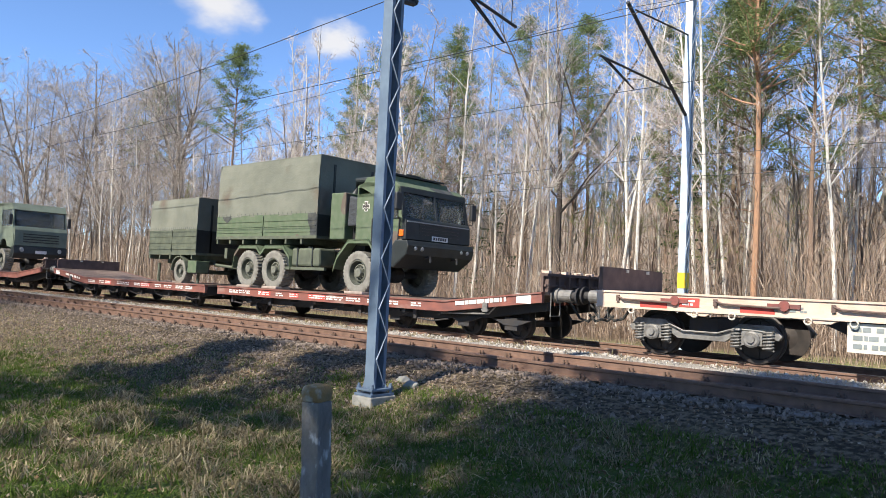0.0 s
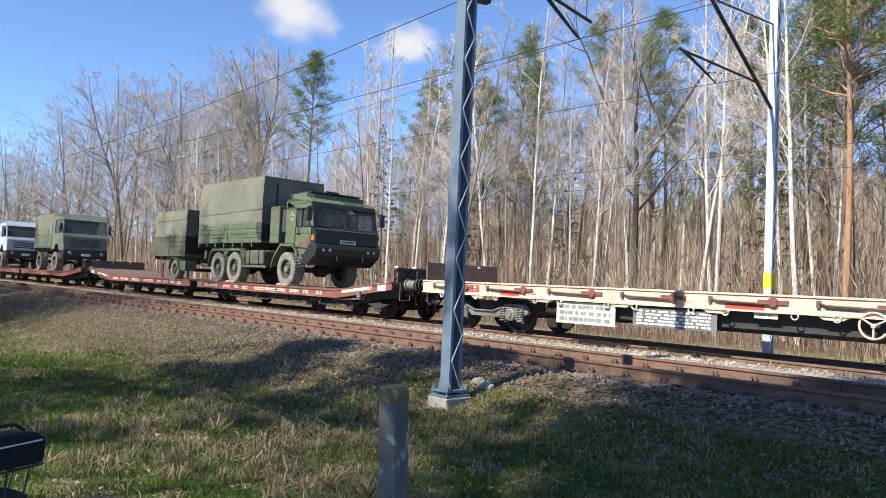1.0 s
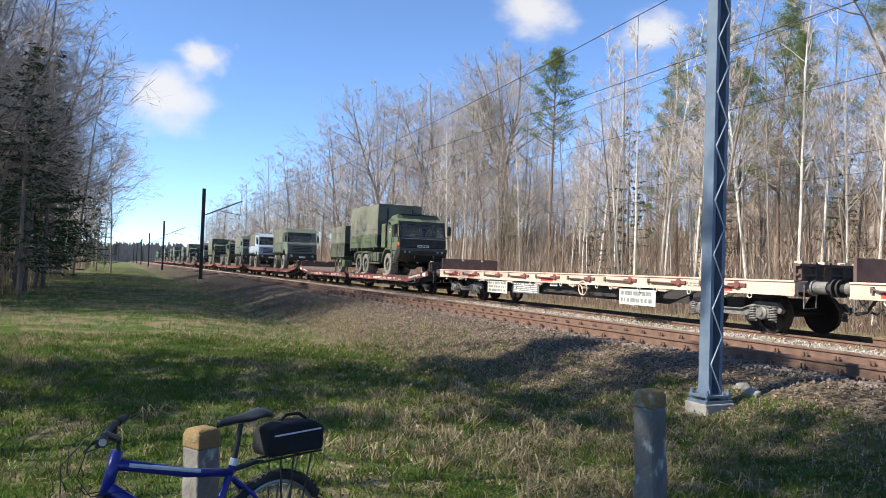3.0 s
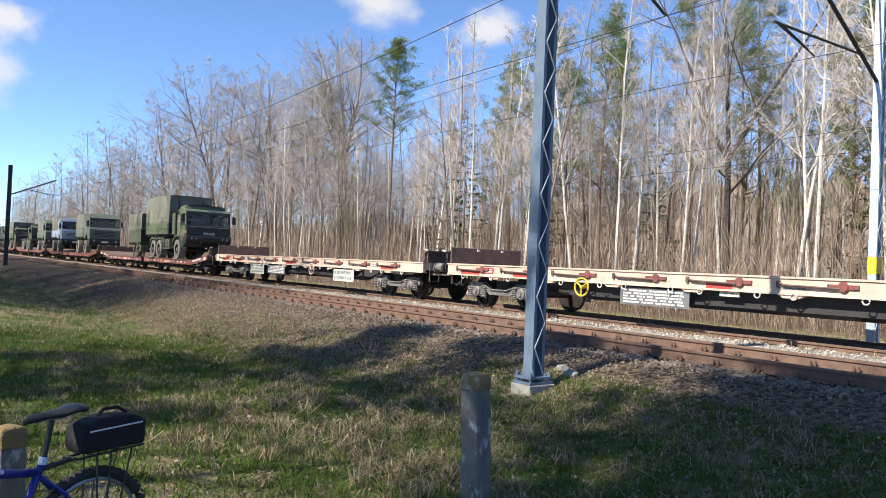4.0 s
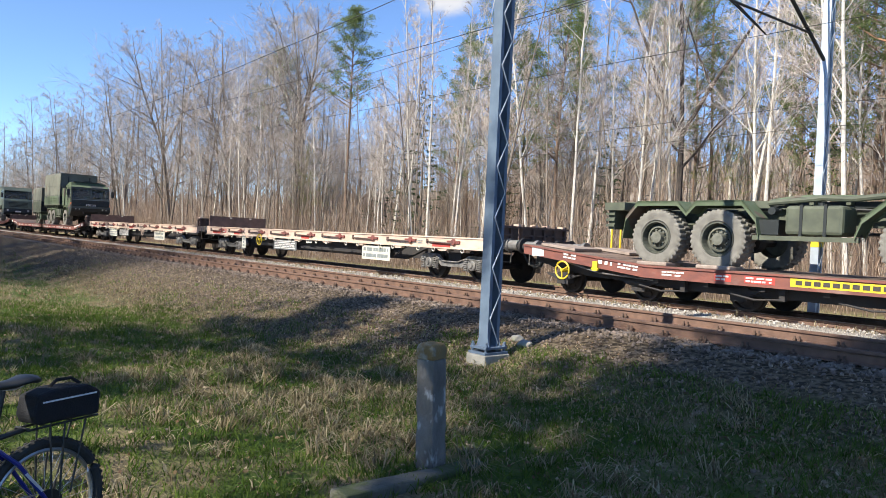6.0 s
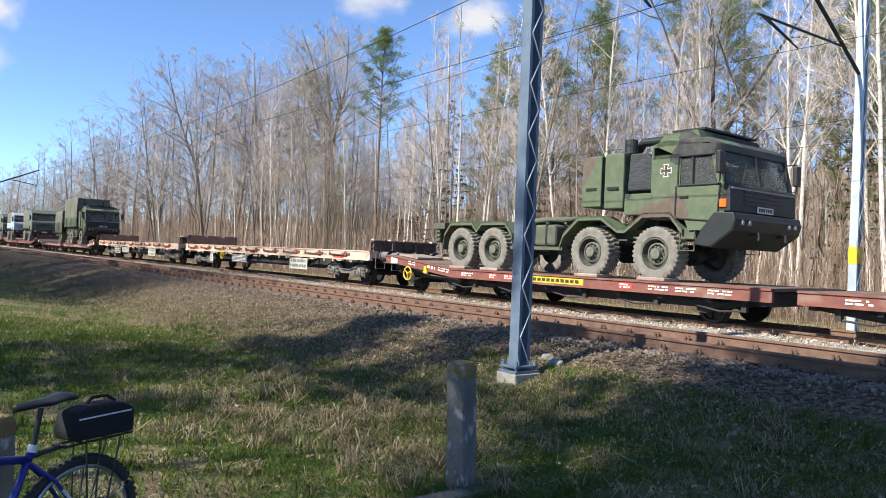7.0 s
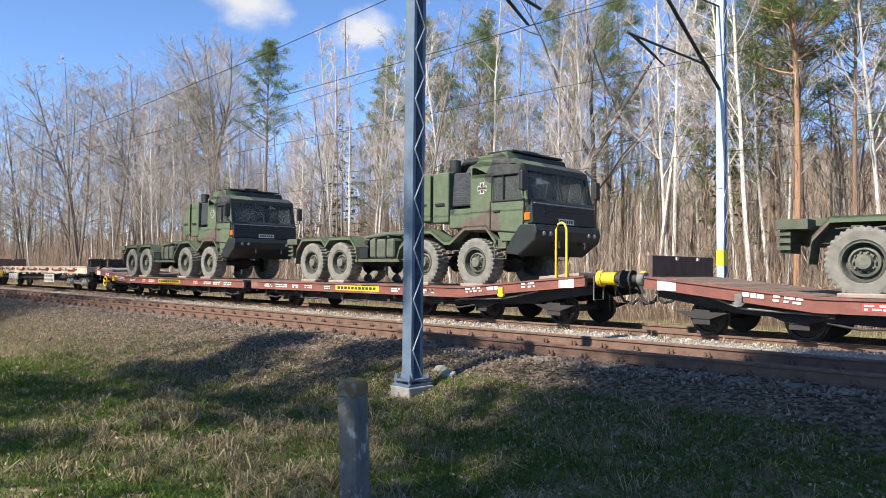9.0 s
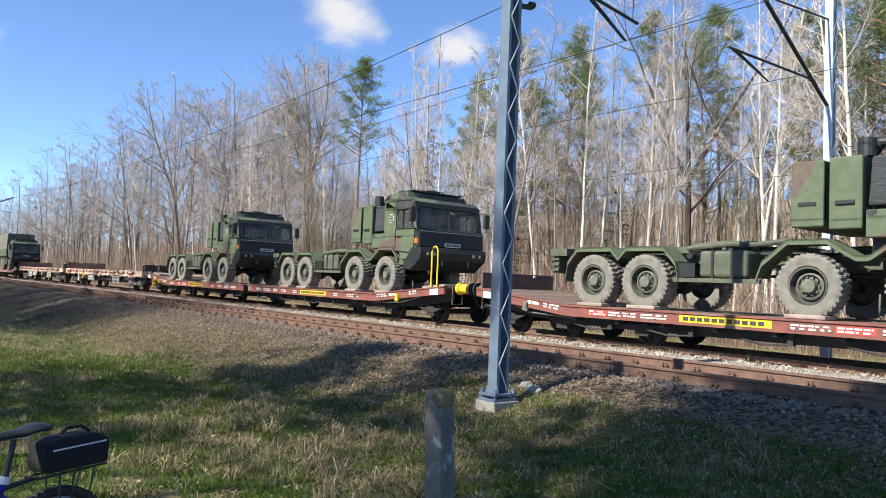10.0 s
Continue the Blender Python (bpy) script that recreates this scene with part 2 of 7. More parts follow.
# ---- ground and railway ----
TRACK_2 = 4.4                      # centre line of the train's track; the near track's is at 0.75
LEVELS = [(-400, -0.3), (-60, -0.5), (-9, -0.65), (-5, -0.74), (-3.9, -0.80), (-2.4, -0.53), (-1.6, -0.34), (-0.85, -0.182), (1.75, -0.182), (2.1, -0.055), (3.0, -0.055), (3.4, -0.182), (6.0, -0.182), (7.4, -0.5), (9, -0.62), (60, -0.45), (400, 0.0)]


def ground_z(x, y):
    z = float(np.interp(y, [p[0] for p in LEVELS], [p[1] for p in LEVELS]))
    if y < -1.6 or y > 7:
        k = min(1.0, abs(y + 1.6) / 2 if y < 0 else (y - 7) / 2)
        z += k * (0.07 * noise.noise((x * 0.35, y * 0.35, 0)) + 0.035 * noise.noise((x * 1.3, y * 1.3, 4)))
        if y < -1.6:
            z -= 0.25 * k * max(0.0, 1 - abs(y + 4.3) / 2.6) * min(1.0, max(0.0, (-x - 3) / 10))
    return z


def spread(points, fine):
    out = [points[0]]
    for a, b in zip(points, points[1:]):
        step = fine(0.5 * (a + b))
        n = max(1, int((b - a) / step))
        out += [a + (b - a) * (i + 1) / n for i in range(n)]
    return out


def sheet(name, xs, ys, zf, material):
    verts = [(x, y, zf(x, y)) for y in ys for x in xs]
    w = len(xs)
    faces = [(j * w + i, j * w + i + 1, (j + 1) * w + i + 1, (j + 1) * w + i) for j in range(len(ys) - 1) for i in range(w - 1)]
    me = bpy.data.meshes.new(name)
    me.from_pydata(verts, [], faces)
    me.materials.append(material)
    for p in me.polygons:
        p.use_smooth = True
    return new(name, me)


def ground_mat():
    m = bpy.data.materials.new("meadow_soil")
    m.use_nodes = True
    n, l = m.node_tree.nodes, m.node_tree.links
    p = n["Principled BSDF"]
    p.inputs["Roughness"].default_value = 0.95
    p.inputs["Specular IOR Level"].default_value = 0.2
    tc = n.new("ShaderNodeTexCoord")
    sep = n.new("ShaderNodeSeparateXYZ")
    l.new(tc.outputs["Object"], sep.inputs[0])

    def nz(scale, detail=6):
        t = n.new("ShaderNodeTexNoise")
        t.inputs["Scale"].default_value, t.inputs["Detail"].default_value = scale, detail
        l.new(tc.outputs["Object"], t.inputs["Vector"])
        return t.outputs[0]

    def ramp(src, lo, hi):
        r = n.new("ShaderNodeMapRange")
        r.inputs[1].default_value, r.inputs[2].default_value = lo, hi
        l.new(src, r.inputs[0])
        return r.outputs[0]

    def mix(f, a, b):
        k = n.new("ShaderNodeMix")
        k.data_type = "RGBA"
        l.new(f, k.inputs[0])
        for s, v in ((6, a), (7, b)):
            if isinstance(v, tuple):
                k.inputs[s].default_value = (*v, 1)
            else:
                l.new(v, k.inputs[s])
        return k.outputs[2]

    green = mix(ramp(nz(9), 0.35, 0.65), (0.046, 0.080, 0.013), (0.083, 0.126, 0.024))
    dry = mix(ramp(nz(30), 0.35, 0.65), (0.27, 0.22, 0.12), (0.16, 0.125, 0.075))
    grass = mix(ramp(nz(1.1), 0.46, 0.62), green, dry)
    litter = mix(ramp(nz(13, 9), 0.42, 0.60), (0.048, 0.035, 0.022), (0.175, 0.135, 0.09))
    # litter and grit on the railway's bank, dry grass beyond the line
    y_n = n.new("ShaderNodeMath")
    y_n.operation = "MULTIPLY_ADD"
    l.new(nz(0.8), y_n.inputs[0])
    y_n.inputs[1].default_value = 2.6
    x_n = n.new("ShaderNodeMapRange")          # the turf reaches higher up the bank by the mast
    x_n.inputs[1].default_value, x_n.inputs[2].default_value, x_n.inputs[3].default_value, x_n.inputs[4].default_value = -2.5, 0.5, 0.0, -1.3
    l.new(sep.outputs[0], x_n.inputs[0])
    y_x = n.new("ShaderNodeMath")
    y_x.operation = "ADD"
    l.new(sep.outputs[1], y_x.inputs[0])
    l.new(x_n.outputs[0], y_x.inputs[1])
    l.new(y_x.outputs[0], y_n.inputs[2])
    near = mix(ramp(y_n.outputs[0], -3.2, -1.6), grass, litter)
    straw = mix(ramp(nz(2.2), 0.4, 0.6), (0.32, 0.27, 0.14), (0.20, 0.20, 0.08))
    grit = mix(ramp(nz(40, 4), 0.4, 0.6), (0.24, 0.215, 0.185), (0.44, 0.40, 0.35))
    near = mix(ramp(sep.outputs[1], 1.62, 1.8), near, grit)
    far = mix(ramp(y_n.outputs[0], 8.0, 8.6), near, straw)
    wood = mix(ramp(y_n.outputs[0], 14, 17), far, (0.13, 0.09, 0.06))
    l.new(wood, p.inputs["Base Color"])
    b = n.new("ShaderNodeBump")
    b.inputs["Strength"].default_value, b.inputs["Distance"].default_value = 1.0, 0.06
    l.new(nz(28, 8), b.inputs["Height"])
    l.new(b.outputs[0], p.inputs["Normal"])
    return m


GX = spread([-2500, -400, -120, -40, -14, 10, 22, 60, 400, 2500], lambda v: 300 if abs(v) > 300 else 40 if abs(v) > 100 else 6 if abs(v) > 40 else 1.2 if v < -14 or v > 10 else 0.3)
GY = spread([-2500, -400, -60, -14, -1, 1.75, 2.1, 3.0, 3.4, 10, 30, 80, 400, 2500], lambda v: 300 if abs(v) > 300 else 40 if abs(v) > 60 else 4 if abs(v) > 25 else 0.3 if -14 < v < -1 else 1.0)
ground = tagged(sheet("ground", GX, GY, ground_z, ground_mat()), "grassy verge and railway bank with dry grass and leaf litter", "ground", kind="structure")

RAIL = [(-0.062, -0.17), (0.062, -0.17), (0.062, -0.158), (0.012, -0.145), (0.010, -0.045), (0.034, -0.035), (0.034, -0.006), (0.026, 0.0), (-0.026, 0.0), (-0.034, -0.006), (-0.034, -0.035), (-0.010, -0.045), (-0.012, -0.145), (-0.062, -0.158)]
railway = thing("railway", "two parallel railway tracks with rusty steel rails on grey ballast", "railway", kind="structure")


def rail(y, worn):
    bm = bm_()
    prism(bm, [(y + a, b) for a, b in RAIL], -900, 120, "x")
    part("rail", bm, M["rail"], railway)
    bm = bm_()
    box(bm, -900, 120, y - 0.024, y + 0.024, 0.0, 0.003)
    part("rail_head", bm, M["rail_top"] if worn else M["rail"], railway, "worn running surface" if worn else "")


for y, worn in ((0.034, False), (1.539, False), (TRACK_2 - 0.7525, True), (TRACK_2 + 0.7525, True)):
    rail(y, worn)

bm = bm_()
box(bm, -0.12, 0.12, -1.25, 1.25, -0.34, -0.175)
sleeper_me = mesh_of("sleeper", bm, M["sleeper"], 0.015)
bm = bm_()
for s in (-1, 1):                    # ribbed plate, bolts and clips on both sides of the rail's foot
    box(bm, -0.07, 0.07, s * 0.16 - 0.1 * (s > 0), s * 0.16 + 0.1 * (s < 0), -0.176, -0.158)
    for dx in (-0.035, 0.035):
        tube(bm, [(dx, s * 0.088, -0.16), (dx, s * 0.088, -0.085)], 0.016, 6)
        box(bm, dx - 0.024, dx + 0.024, s * 0.088 - 0.03, s * 0.088 + 0.03, -0.15, -0.125)
clip_me = mesh_of("fastener", bm, M["clip"])
for k in range(95):
    x = 9.0 - 0.6 * k
    share("sleeper", sleeper_me, railway, pose(x, 0.787, 0))
    share("fastener", clip_me, railway, pose(x, 0.034, 0))
    if k < 85:
        share("fastener", clip_me, railway, pose(x, 1.539, 0))
    share("sleeper", sleeper_me, railway, pose(x + 0.2, TRACK_2, 0))
    if k < 60:
        share("fastener", clip_me, railway, pose(x + 0.2, TRACK_2 - 0.7525, 0))
bm = bm_()
for k in range(95, 320):
    x = 9.0 - 0.6 * k
    for yc in (0.787, TRACK_2):
        box(bm, x - 0.12, x + 0.12, yc - 1.25, yc + 1.25, -0.34, -0.178)
        for dy in (-0.75, 0.75):
            box(bm, x - 0.07, x + 0.07, yc + dy - 0.12, yc + dy + 0.12, -0.17, -0.10)
tagged(part("sleepers", bm, M["sleeper"], railway), kind="stuff")


def scatter_stones(name, n, region, size, material, label, seed):
    """Loose stones resting on the ground, thrown over a stretch of the plan."""
    rng = random.Random(seed)
    base = [(1, 0, 0), (-0.9, 0.1, 0), (0.1, 1, 0), (0, -0.95, 0.1), (0.1, 0, 0.75), (0, 0.1, -0.6)]
    tri = [(0, 2, 4), (2, 1, 4), (1, 3, 4), (3, 0, 4), (2, 0, 5), (1, 2, 5), (3, 1, 5), (0, 3, 5)]
    verts, faces = [], []
    for _ in range(n):
        x, y = region(rng)
        s = size(rng)
        q = Euler((rng.uniform(0, 6), rng.uniform(0, 6), rng.uniform(0, 6))).to_matrix()
        k = len(verts)
        z = ground_z(x, y) + s * 0.25
        for p in base:
            v = q @ (Vector(p) * s * rng.uniform(0.75, 1.2))
            verts.append((x + v.x, y + v.y, z + v.z))
        faces += [(a + k, b + k, c + k) for a, b, c in tri]
    me = bpy.data.meshes.new(name)
    me.from_pydata(verts, [], faces)
    me.materials.append(material)
    return tagged(new(name, me), label, "ballast", kind="stuff")


scatter_stones("ballast", 7500, lambda r: (r.triangular(-38, 9, 4), r.uniform(1.6, 6.4)), lambda r: r.uniform(0.018, 0.042), M["paleballast"], "pale grey crushed-stone ballast between the tracks", 13)
scatter_stones("ballast", 9000, lambda r: (r.triangular(-38, 9, 4), r.uniform(-1.0, 1.75)), lambda r: r.uniform(0.018, 0.042), M["stone"], "brownish grey crushed-stone ballast between the rails", 3)
scatter_stones("gravel", 14000, lambda r: (r.triangular(-40, 8, -4), r.triangular(-3.9, -0.9, -1.3)), lambda r: 0.008 + 0.03 * r.random() ** 2, M["stone"], "loose gravel on the railway bank", 4)


def boulder(x, y, s, seed):
    bm = bm_()
    bmesh.ops.create_icosphere(bm, subdivisions=3, radius=s)
    for v in bm.verts:
        v.co *= 1 + 0.35 * noise.noise(v.co / s * 1.1 + Vector((seed, 0, 0)))
        v.co.z *= 0.6
    me = mesh_of("stone", bm, M["concrete"], smooth=True)
    ob = tagged(new("stone", me), "single pale grey stone lying at the foot of the bank", "stone")
    ob.matrix_basis = pose(x, y, ground_z(x, y) + s * 0.25)


# ---- catenary ----


def lattice_mast(x, y, z0, height, w, material, name="catenary_mast", label="", facing=-1, base=True):
    """Two upright channels joined by zigzag lacing, bolted to a concrete block."""
    t = thing(name, label, "mast", m=pose(x, y, z0))
    h, d = w * 0.5, w * 0.62
    lip = d - 0.004 if material is M["blackplastic"] else 0.05
    for s in (-1, 1):
        bm = bm_()
        yo = s * d
        prism(bm, [(-h, yo), (h, yo), (h, yo - s * lip), (h - 0.012, yo - s * lip), (h - 0.012, yo - s * 0.012), (-h + 0.012, yo - s * 0.012), (-h + 0.012, yo - s * lip), (-h, yo - s * lip)], 0.04, height, "z")
        part("channel", bm, material, t)
    pitch = 0.34
    n = int((height - 0.2) / pitch)
    for s in (-1, 1):
        bm = bm_()
        tube(bm, [(s * (h + 0.006), (d - 0.025) * (-1) ** i, 0.14 + pitch * i) for i in range(n)], 0.0085, 5)
        part("lacing", bm, M["blackplastic"] if material is M["blackplastic"] else M["lacing"], t)
    if base:
        bm = bm_()
        box(bm, -0.165, 0.165, -0.215, 0.215, 0.0, 0.035)
        box(bm, -0.155, 0.155, -0.2, 0.2, 0.07, 0.1)
        part("base_plate", bm, material, t, bevel=0.004)
        for sx in (-1, 1):
            for sy in (-1, 1):
                bm = bm_()
                tube(bm, [(sx * 0.13, sy * 0.17, 0.0), (sx * 0.13, sy * 0.17, 0.16)], 0.018, 8)
                tube(bm, [(sx * 0.13, sy * 0.17, 0.1), (sx * 0.13, sy * 0.17, 0.13)], 0.03, 6)
                part("anchor_bolt", bm, M["steel_blue"], t)
        for sx in (-1, 1):
            for y0 in (-d, d - 0.012):
                bm = bm_()
                prism(bm, [(sx * h, 0.1), (sx * (h + 0.035), 0.1), (sx * h, 0.22)], y0, y0 + 0.012, "y")
                part("gusset", bm, material, t)
        bm = bm_()
        box(bm, -0.185, 0.185, -0.235, 0.235, -0.7, 0.0)
        part("footing", bm, M["concrete"], t, "weathered concrete footing", bevel=0.015)
    return t


near_mast = lattice_mast(0.0, -2.4, -0.44, 8.6, 0.175, M["steel_blue"], label="blue-grey steel lattice catenary mast on a concrete footing")
far_mast = lattice_mast(0.22, 7.05, -0.35, 9.2, 0.17, M["steel_grey"], label="light grey steel catenary mast with a yellow band beyond the line")
bm = bm_()
box(bm, -0.091, 0.091, -0.112, 0.112, 1.62, 1.98)
part("yellow_band", bm, M["yellow"], far_mast, "yellow painted band")


def local(t, *pts):
    return [Vector(p) - t.matrix_basis.translation for p in pts]


def arm(t, name, a, b, r, material=None):
    bm = bm_()
    tube(bm, local(t, a, b), r, 8)
    return part(name, bm, material or M["wire"], t)


# far mast's bracket over the train's track, near mast's over the near track
arm(far_mast, "bracket_tube", (0.2, 6.95, 5.3), (0.2, 3.96, 7.0), 0.04)
arm(far_mast, "stay_tube", (0.2, 6.95, 7.2), (0.2, 4.3, 6.95), 0.02)
arm(far_mast, "registration_tube", (0.2, 6.35, 5.72), (0.2, 2.9, 5.62), 0.025)
arm(far_mast, "steady_arm", (0.2, 3.0, 5.62), (0.2, 4.35, 5.3), 0.016)
arm(far_mast, "drop_arm", (0.2, 3.2, 5.62), (0.2, 4.1, 5.38), 0.014)
arm(near_mast, "bracket_tube", (0.0, -2.25, 5.6), (0.0, 0.9, 7.0), 0.04)
arm(near_mast, "registration_tube", (0.0, -1.9, 5.72), (0.0, 0.45, 5.47), 0.026)
arm(near_mast, "steady_arm", (0.0, -0.85, 5.58), (0.0, 0.1, 5.12), 0.016)
arm(near_mast, "drop_arm", (0.0, -0.7, 5.56), (0.0, 0.14, 5.12), 0.016)
arm(near_mast, "hanger", (0.0, 0.32, 5.48), (0.0, 0.32, 6.5), 0.008)
arm(near_mast, "bracket_stub", (0.0, -2.3, 5.02), (0.0, -2.02, 5.06), 0.04)
bm = bm_()
lathe(bm, [(0.02, 0), (0.045, 0.01), (0.03, 0.03), (0.05, 0.05), (0.03, 0.07), (0.05, 0.09), (0.02, 0.11)], 12, "y", local(near_mast, (0.0, -2.06, 5.1))[0])
part("insulator", bm, M["blackplastic"], near_mast)


def line(name, pts, r, label):
    bm = bm_()
    tube(bm, pts, r, 5)
    return tagged(new(name, mesh_of(name, bm, M["wire"])), label, "wire")


def sag(y0, z0, drop, xs, dy=0.0):
    """A wire hung at each x of xs, sagging between."""
    out = []
    for a, b in zip(xs, xs[1:]):
        for i in range(8):
            k = i / 8
            out.append((a + (b - a) * k, y0 + dy * math.sin(a + k), z0 - drop * 4 * k * (1 - k)))
    return out + [(xs[-1], y0, z0)]


MASTS = [62, 0, -62, -124, -186, -248, -310, -372]
line("contact_wire", [(x, 0.12, 5.1) for x in MASTS], 0.007, "copper contact wire above the near track")
line("contact_wire", [(x, TRACK_2 - 0.05, 5.28) for x in MASTS], 0.007, "copper contact wire above the train's track")
line("carrier_wire", sag(0.12, 6.58, 0.8, MASTS), 0.009, "sagging carrier wire above the near track")
line("carrier_wire", sag(4.0, 6.9, 0.9, MASTS), 0.006, "sagging carrier wire above the train's track")
for y, z in ((7.2, 3.9), (7.2, 4.4)):
    line("telegraph_wire", sag(y, z, 0.3, MASTS), 0.006, "thin wire strung along the masts beyond the line")
for x in MASTS[2:]:
    t = lattice_mast(x, -2.4, -0.5, 8.2, 0.24, M["blackplastic"], label="distant dark catenary mast beside the line")
    arm(t, "bracket_tube", (x, -2.3, 5.3), (x, 1.0, 6.8), 0.05)
    arm(t, "registration_tube", (x, -1.0, 5.8), (x, 0.8, 5.5), 0.03)
for y0, top, low, drop in ((0.12, 6.58, 5.1, 0.8), (4.0, 6.9, 5.28, 0.9)):
    for k in range(8):
        f = 0.077 + 0.12 * k
        line("dropper_wire", [(-62 * f, 0.12 if y0 < 1 else TRACK_2 - 0.05, low), (-62 * f, y0, top - drop * 4 * f * (1 - f))], 0.005, "thin dropper between contact and carrier wire")

# ---- the train ----
SPEED = 7.05                        # metres a second, towards -x
TRAIN = []                          # (thing, place along the track at the start)
WHEELS = []                         # (part, radius)


def on_train(t, s):
    t.matrix_basis = pose(s, TRACK_2, 0)
    TRAIN.append((t, s))
    return t


def wheelset(parent, x, r, name="wheelset"):
    bm = bm_()
    for s in (-1, 1):
        lathe(bm, [(0.06, s * 0.62), (0.1, s * 0.66), (r * 0.55, s * 0.68), (r * 0.8, s * 0.675), (r + 0.028, s * 0.68), (r + 0.028, s * 0.71), (r, s * 0.72), (r, s * 0.815), (r * 0.84, s * 0.815), (r * 0.8, s * 0.75), (r * 0.3, s * 0.77), (0.09, s * 0.83), (0.05, s * 0.95)], 28)
        for i in range(6):           # oval openings' rims catch the light as it turns
            w = math.pi / 3 * i
            box(bm, -0.03, 0.03, s * 0.775 - 0.012, s * 0.775 + 0.012, r * 0.42, r * 0.7, Euler((0, w, 0)).to_matrix())
    tube(bm, [(0, -0.7, 0), (0, 0.7, 0)], 0.075, 12)
    ob = part(name, bm, M["wheel"], parent, smooth=False)
    ob.matrix_basis = pose(x, 0, r)
    WHEELS.append((ob, r, x))
    return ob


def bogie(parent, xc):
    """A freight bogie: pressed side frames, axle boxes with coil springs, two wheelsets."""
    for s in (-1, 1):
        bm = bm_()
        y = s * 1.0
        prism(bm, [(xc - 1.35, 0.50), (xc - 1.2, 0.66), (xc - 0.65, 0.66), (xc - 0.38, 0.46), (xc + 0.38, 0.46), (xc + 0.65, 0.66), (xc + 1.2, 0.66), (xc + 1.35, 0.50), (xc + 1.3, 0.42), (xc + 0.72, 0.56), (xc + 0.42, 0.34), (xc - 0.42, 0.34), (xc - 0.72, 0.56), (xc - 1.3, 0.42)], y - 0.06, y + 0.06)
        part("bogie_side_frame", bm, M["steelworn"], parent, bevel=0.008)
        bm = bm_()
        tube(bm, [(xc - 0.6, y - s * -0.1, 0.6), (xc - 0.3, y + s * 0.1, 0.48), (xc + 0.3, y + s * 0.1, 0.48), (xc + 0.6, y + s * 0.1, 0.58), (xc + 1.1, y + s * 0.1, 0.56)], 0.018, 6)
        part("brake_pipe", bm, M["steelworn"], parent)
        for k in (-1, 1):
            xa = xc + k * 0.88
            bm = bm_()
            lathe(bm, [(0.0, s * 1.02), (0.13, s * 1.02), (0.14, s * 1.13), (0.11, s * 1.15), (0.07, s * 1.15), (0.06, s * 1.18), (0.0, s * 1.18)], 14, "y", (xa, 0, 0.42))
            box(bm, xa - 0.17, xa + 0.17, min(s * 1.0, s * 1.1), max(s * 1.0, s * 1.1), 0.32, 0.55)
            part("axle_box", bm, M["steelworn"], parent)
            for dx in (-0.26, 0.26):
                bm = bm_()
                tube(bm, [(xa + dx + 0.085 * math.cos(c * math.pi / 4), y + s * 0.08 + 0.06 * math.sin(c * math.pi / 4), 0.255 + c * 0.0065) for c in range(49)], 0.017, 6)
                part("coil_spring", bm, M["steelworn"], parent)
    bm = bm_()
    box(bm, xc - 0.25, xc + 0.25, -0.95, 0.95, 0.42, 0.72)
    part("bolster", bm, M["dark"], parent)
    for k in (-1, 1):
        wheelset(parent, xc + k * 0.88, 0.42)


def bars(parent, x0, x1, z0, z1, y, rows, material, name="marking", s=-1, seed=0):
    """Unreadable lettering as short plain bars."""
    rng = random.Random(seed)
    bm = bm_()
    dz = (z1 - z0) / rows
    for r in range(rows):
        x = x0
        while x < x1 - 0.03:
            w = min(rng.uniform(0.05, 0.16), x1 - x)
            box(bm, x, x + w * 0.85, min(y, y + s * 0.004), max(y, y + s * 0.004), z0 + dz * (r + 0.22), z0 + dz * (r + 0.8))
            x += w + rng.choice((0.0, 0.0, 0.05))
    return part(name, bm, material, parent)


def plate(parent, x0, x1, z0, z1, y, material, name="plate", thick=0.01):
    bm = bm_()
    box(bm, x0, x1, y - thick, y, z0, z1)
    return part(name, bm, material, parent)


def end_flap(parent, x, z, h, ribs):
    for y0, y1 in ((-1.3, -0.5), (-0.42, 0.42), (0.5, 1.3)) if ribs else ((-1.3, 1.3),):
        bm = bm_()
        box(bm, x - 0.03, x + 0.03, y0, y1, z, z + h)
        if ribs:
            box(bm, x - 0.05, x + 0.09, y0 + 0.02, y1 - 0.02, z + h * 0.3, z + h * 0.42)
        ob = part("end_flap", bm, M["flap"], parent, "brown steel end flap", bevel=0.006)
    for y in (-1.2, -0.55, 0.05, 0.5, 1.1) if ribs else ():
        bm = bm_()
        box(bm, x - 0.05, x + 0.12, y - 0.05, y + 0.05, z + h - 0.03, z + h + 0.045)
        box(bm, x - 0.045, x - 0.03, y - 0.12, y + 0.12, z + h * 0.5, z + h * 0.6)
        part("flap_catch", bm, M["pink"], parent)
    bm = bm_()
    for k in range(7):
        y = -1.2 + 0.4 * k
        box(bm, x + (0.03 if ribs else -0.09), x + (0.11 if ribs else -0.03), y - 0.03, y + 0.03, z + 0.02, z + h + (0.03 if ribs else 0))
    if ribs:
        box(bm, x + 0.03, x + 0.13, -1.3, 1.3, z + h - 0.06, z + h - 0.01)
    part("flap_rib", bm, M["flap"], parent)
    if not ribs:
        for y in (-0.35, 0.55):
            bm = bm_()
            box(bm, x + 0.03, x + 0.06, y - 0.04, y + 0.04, z + h - 0.08, z + h - 0.02)
            part("flap_catch", bm, M["plate"], parent)
    return ob


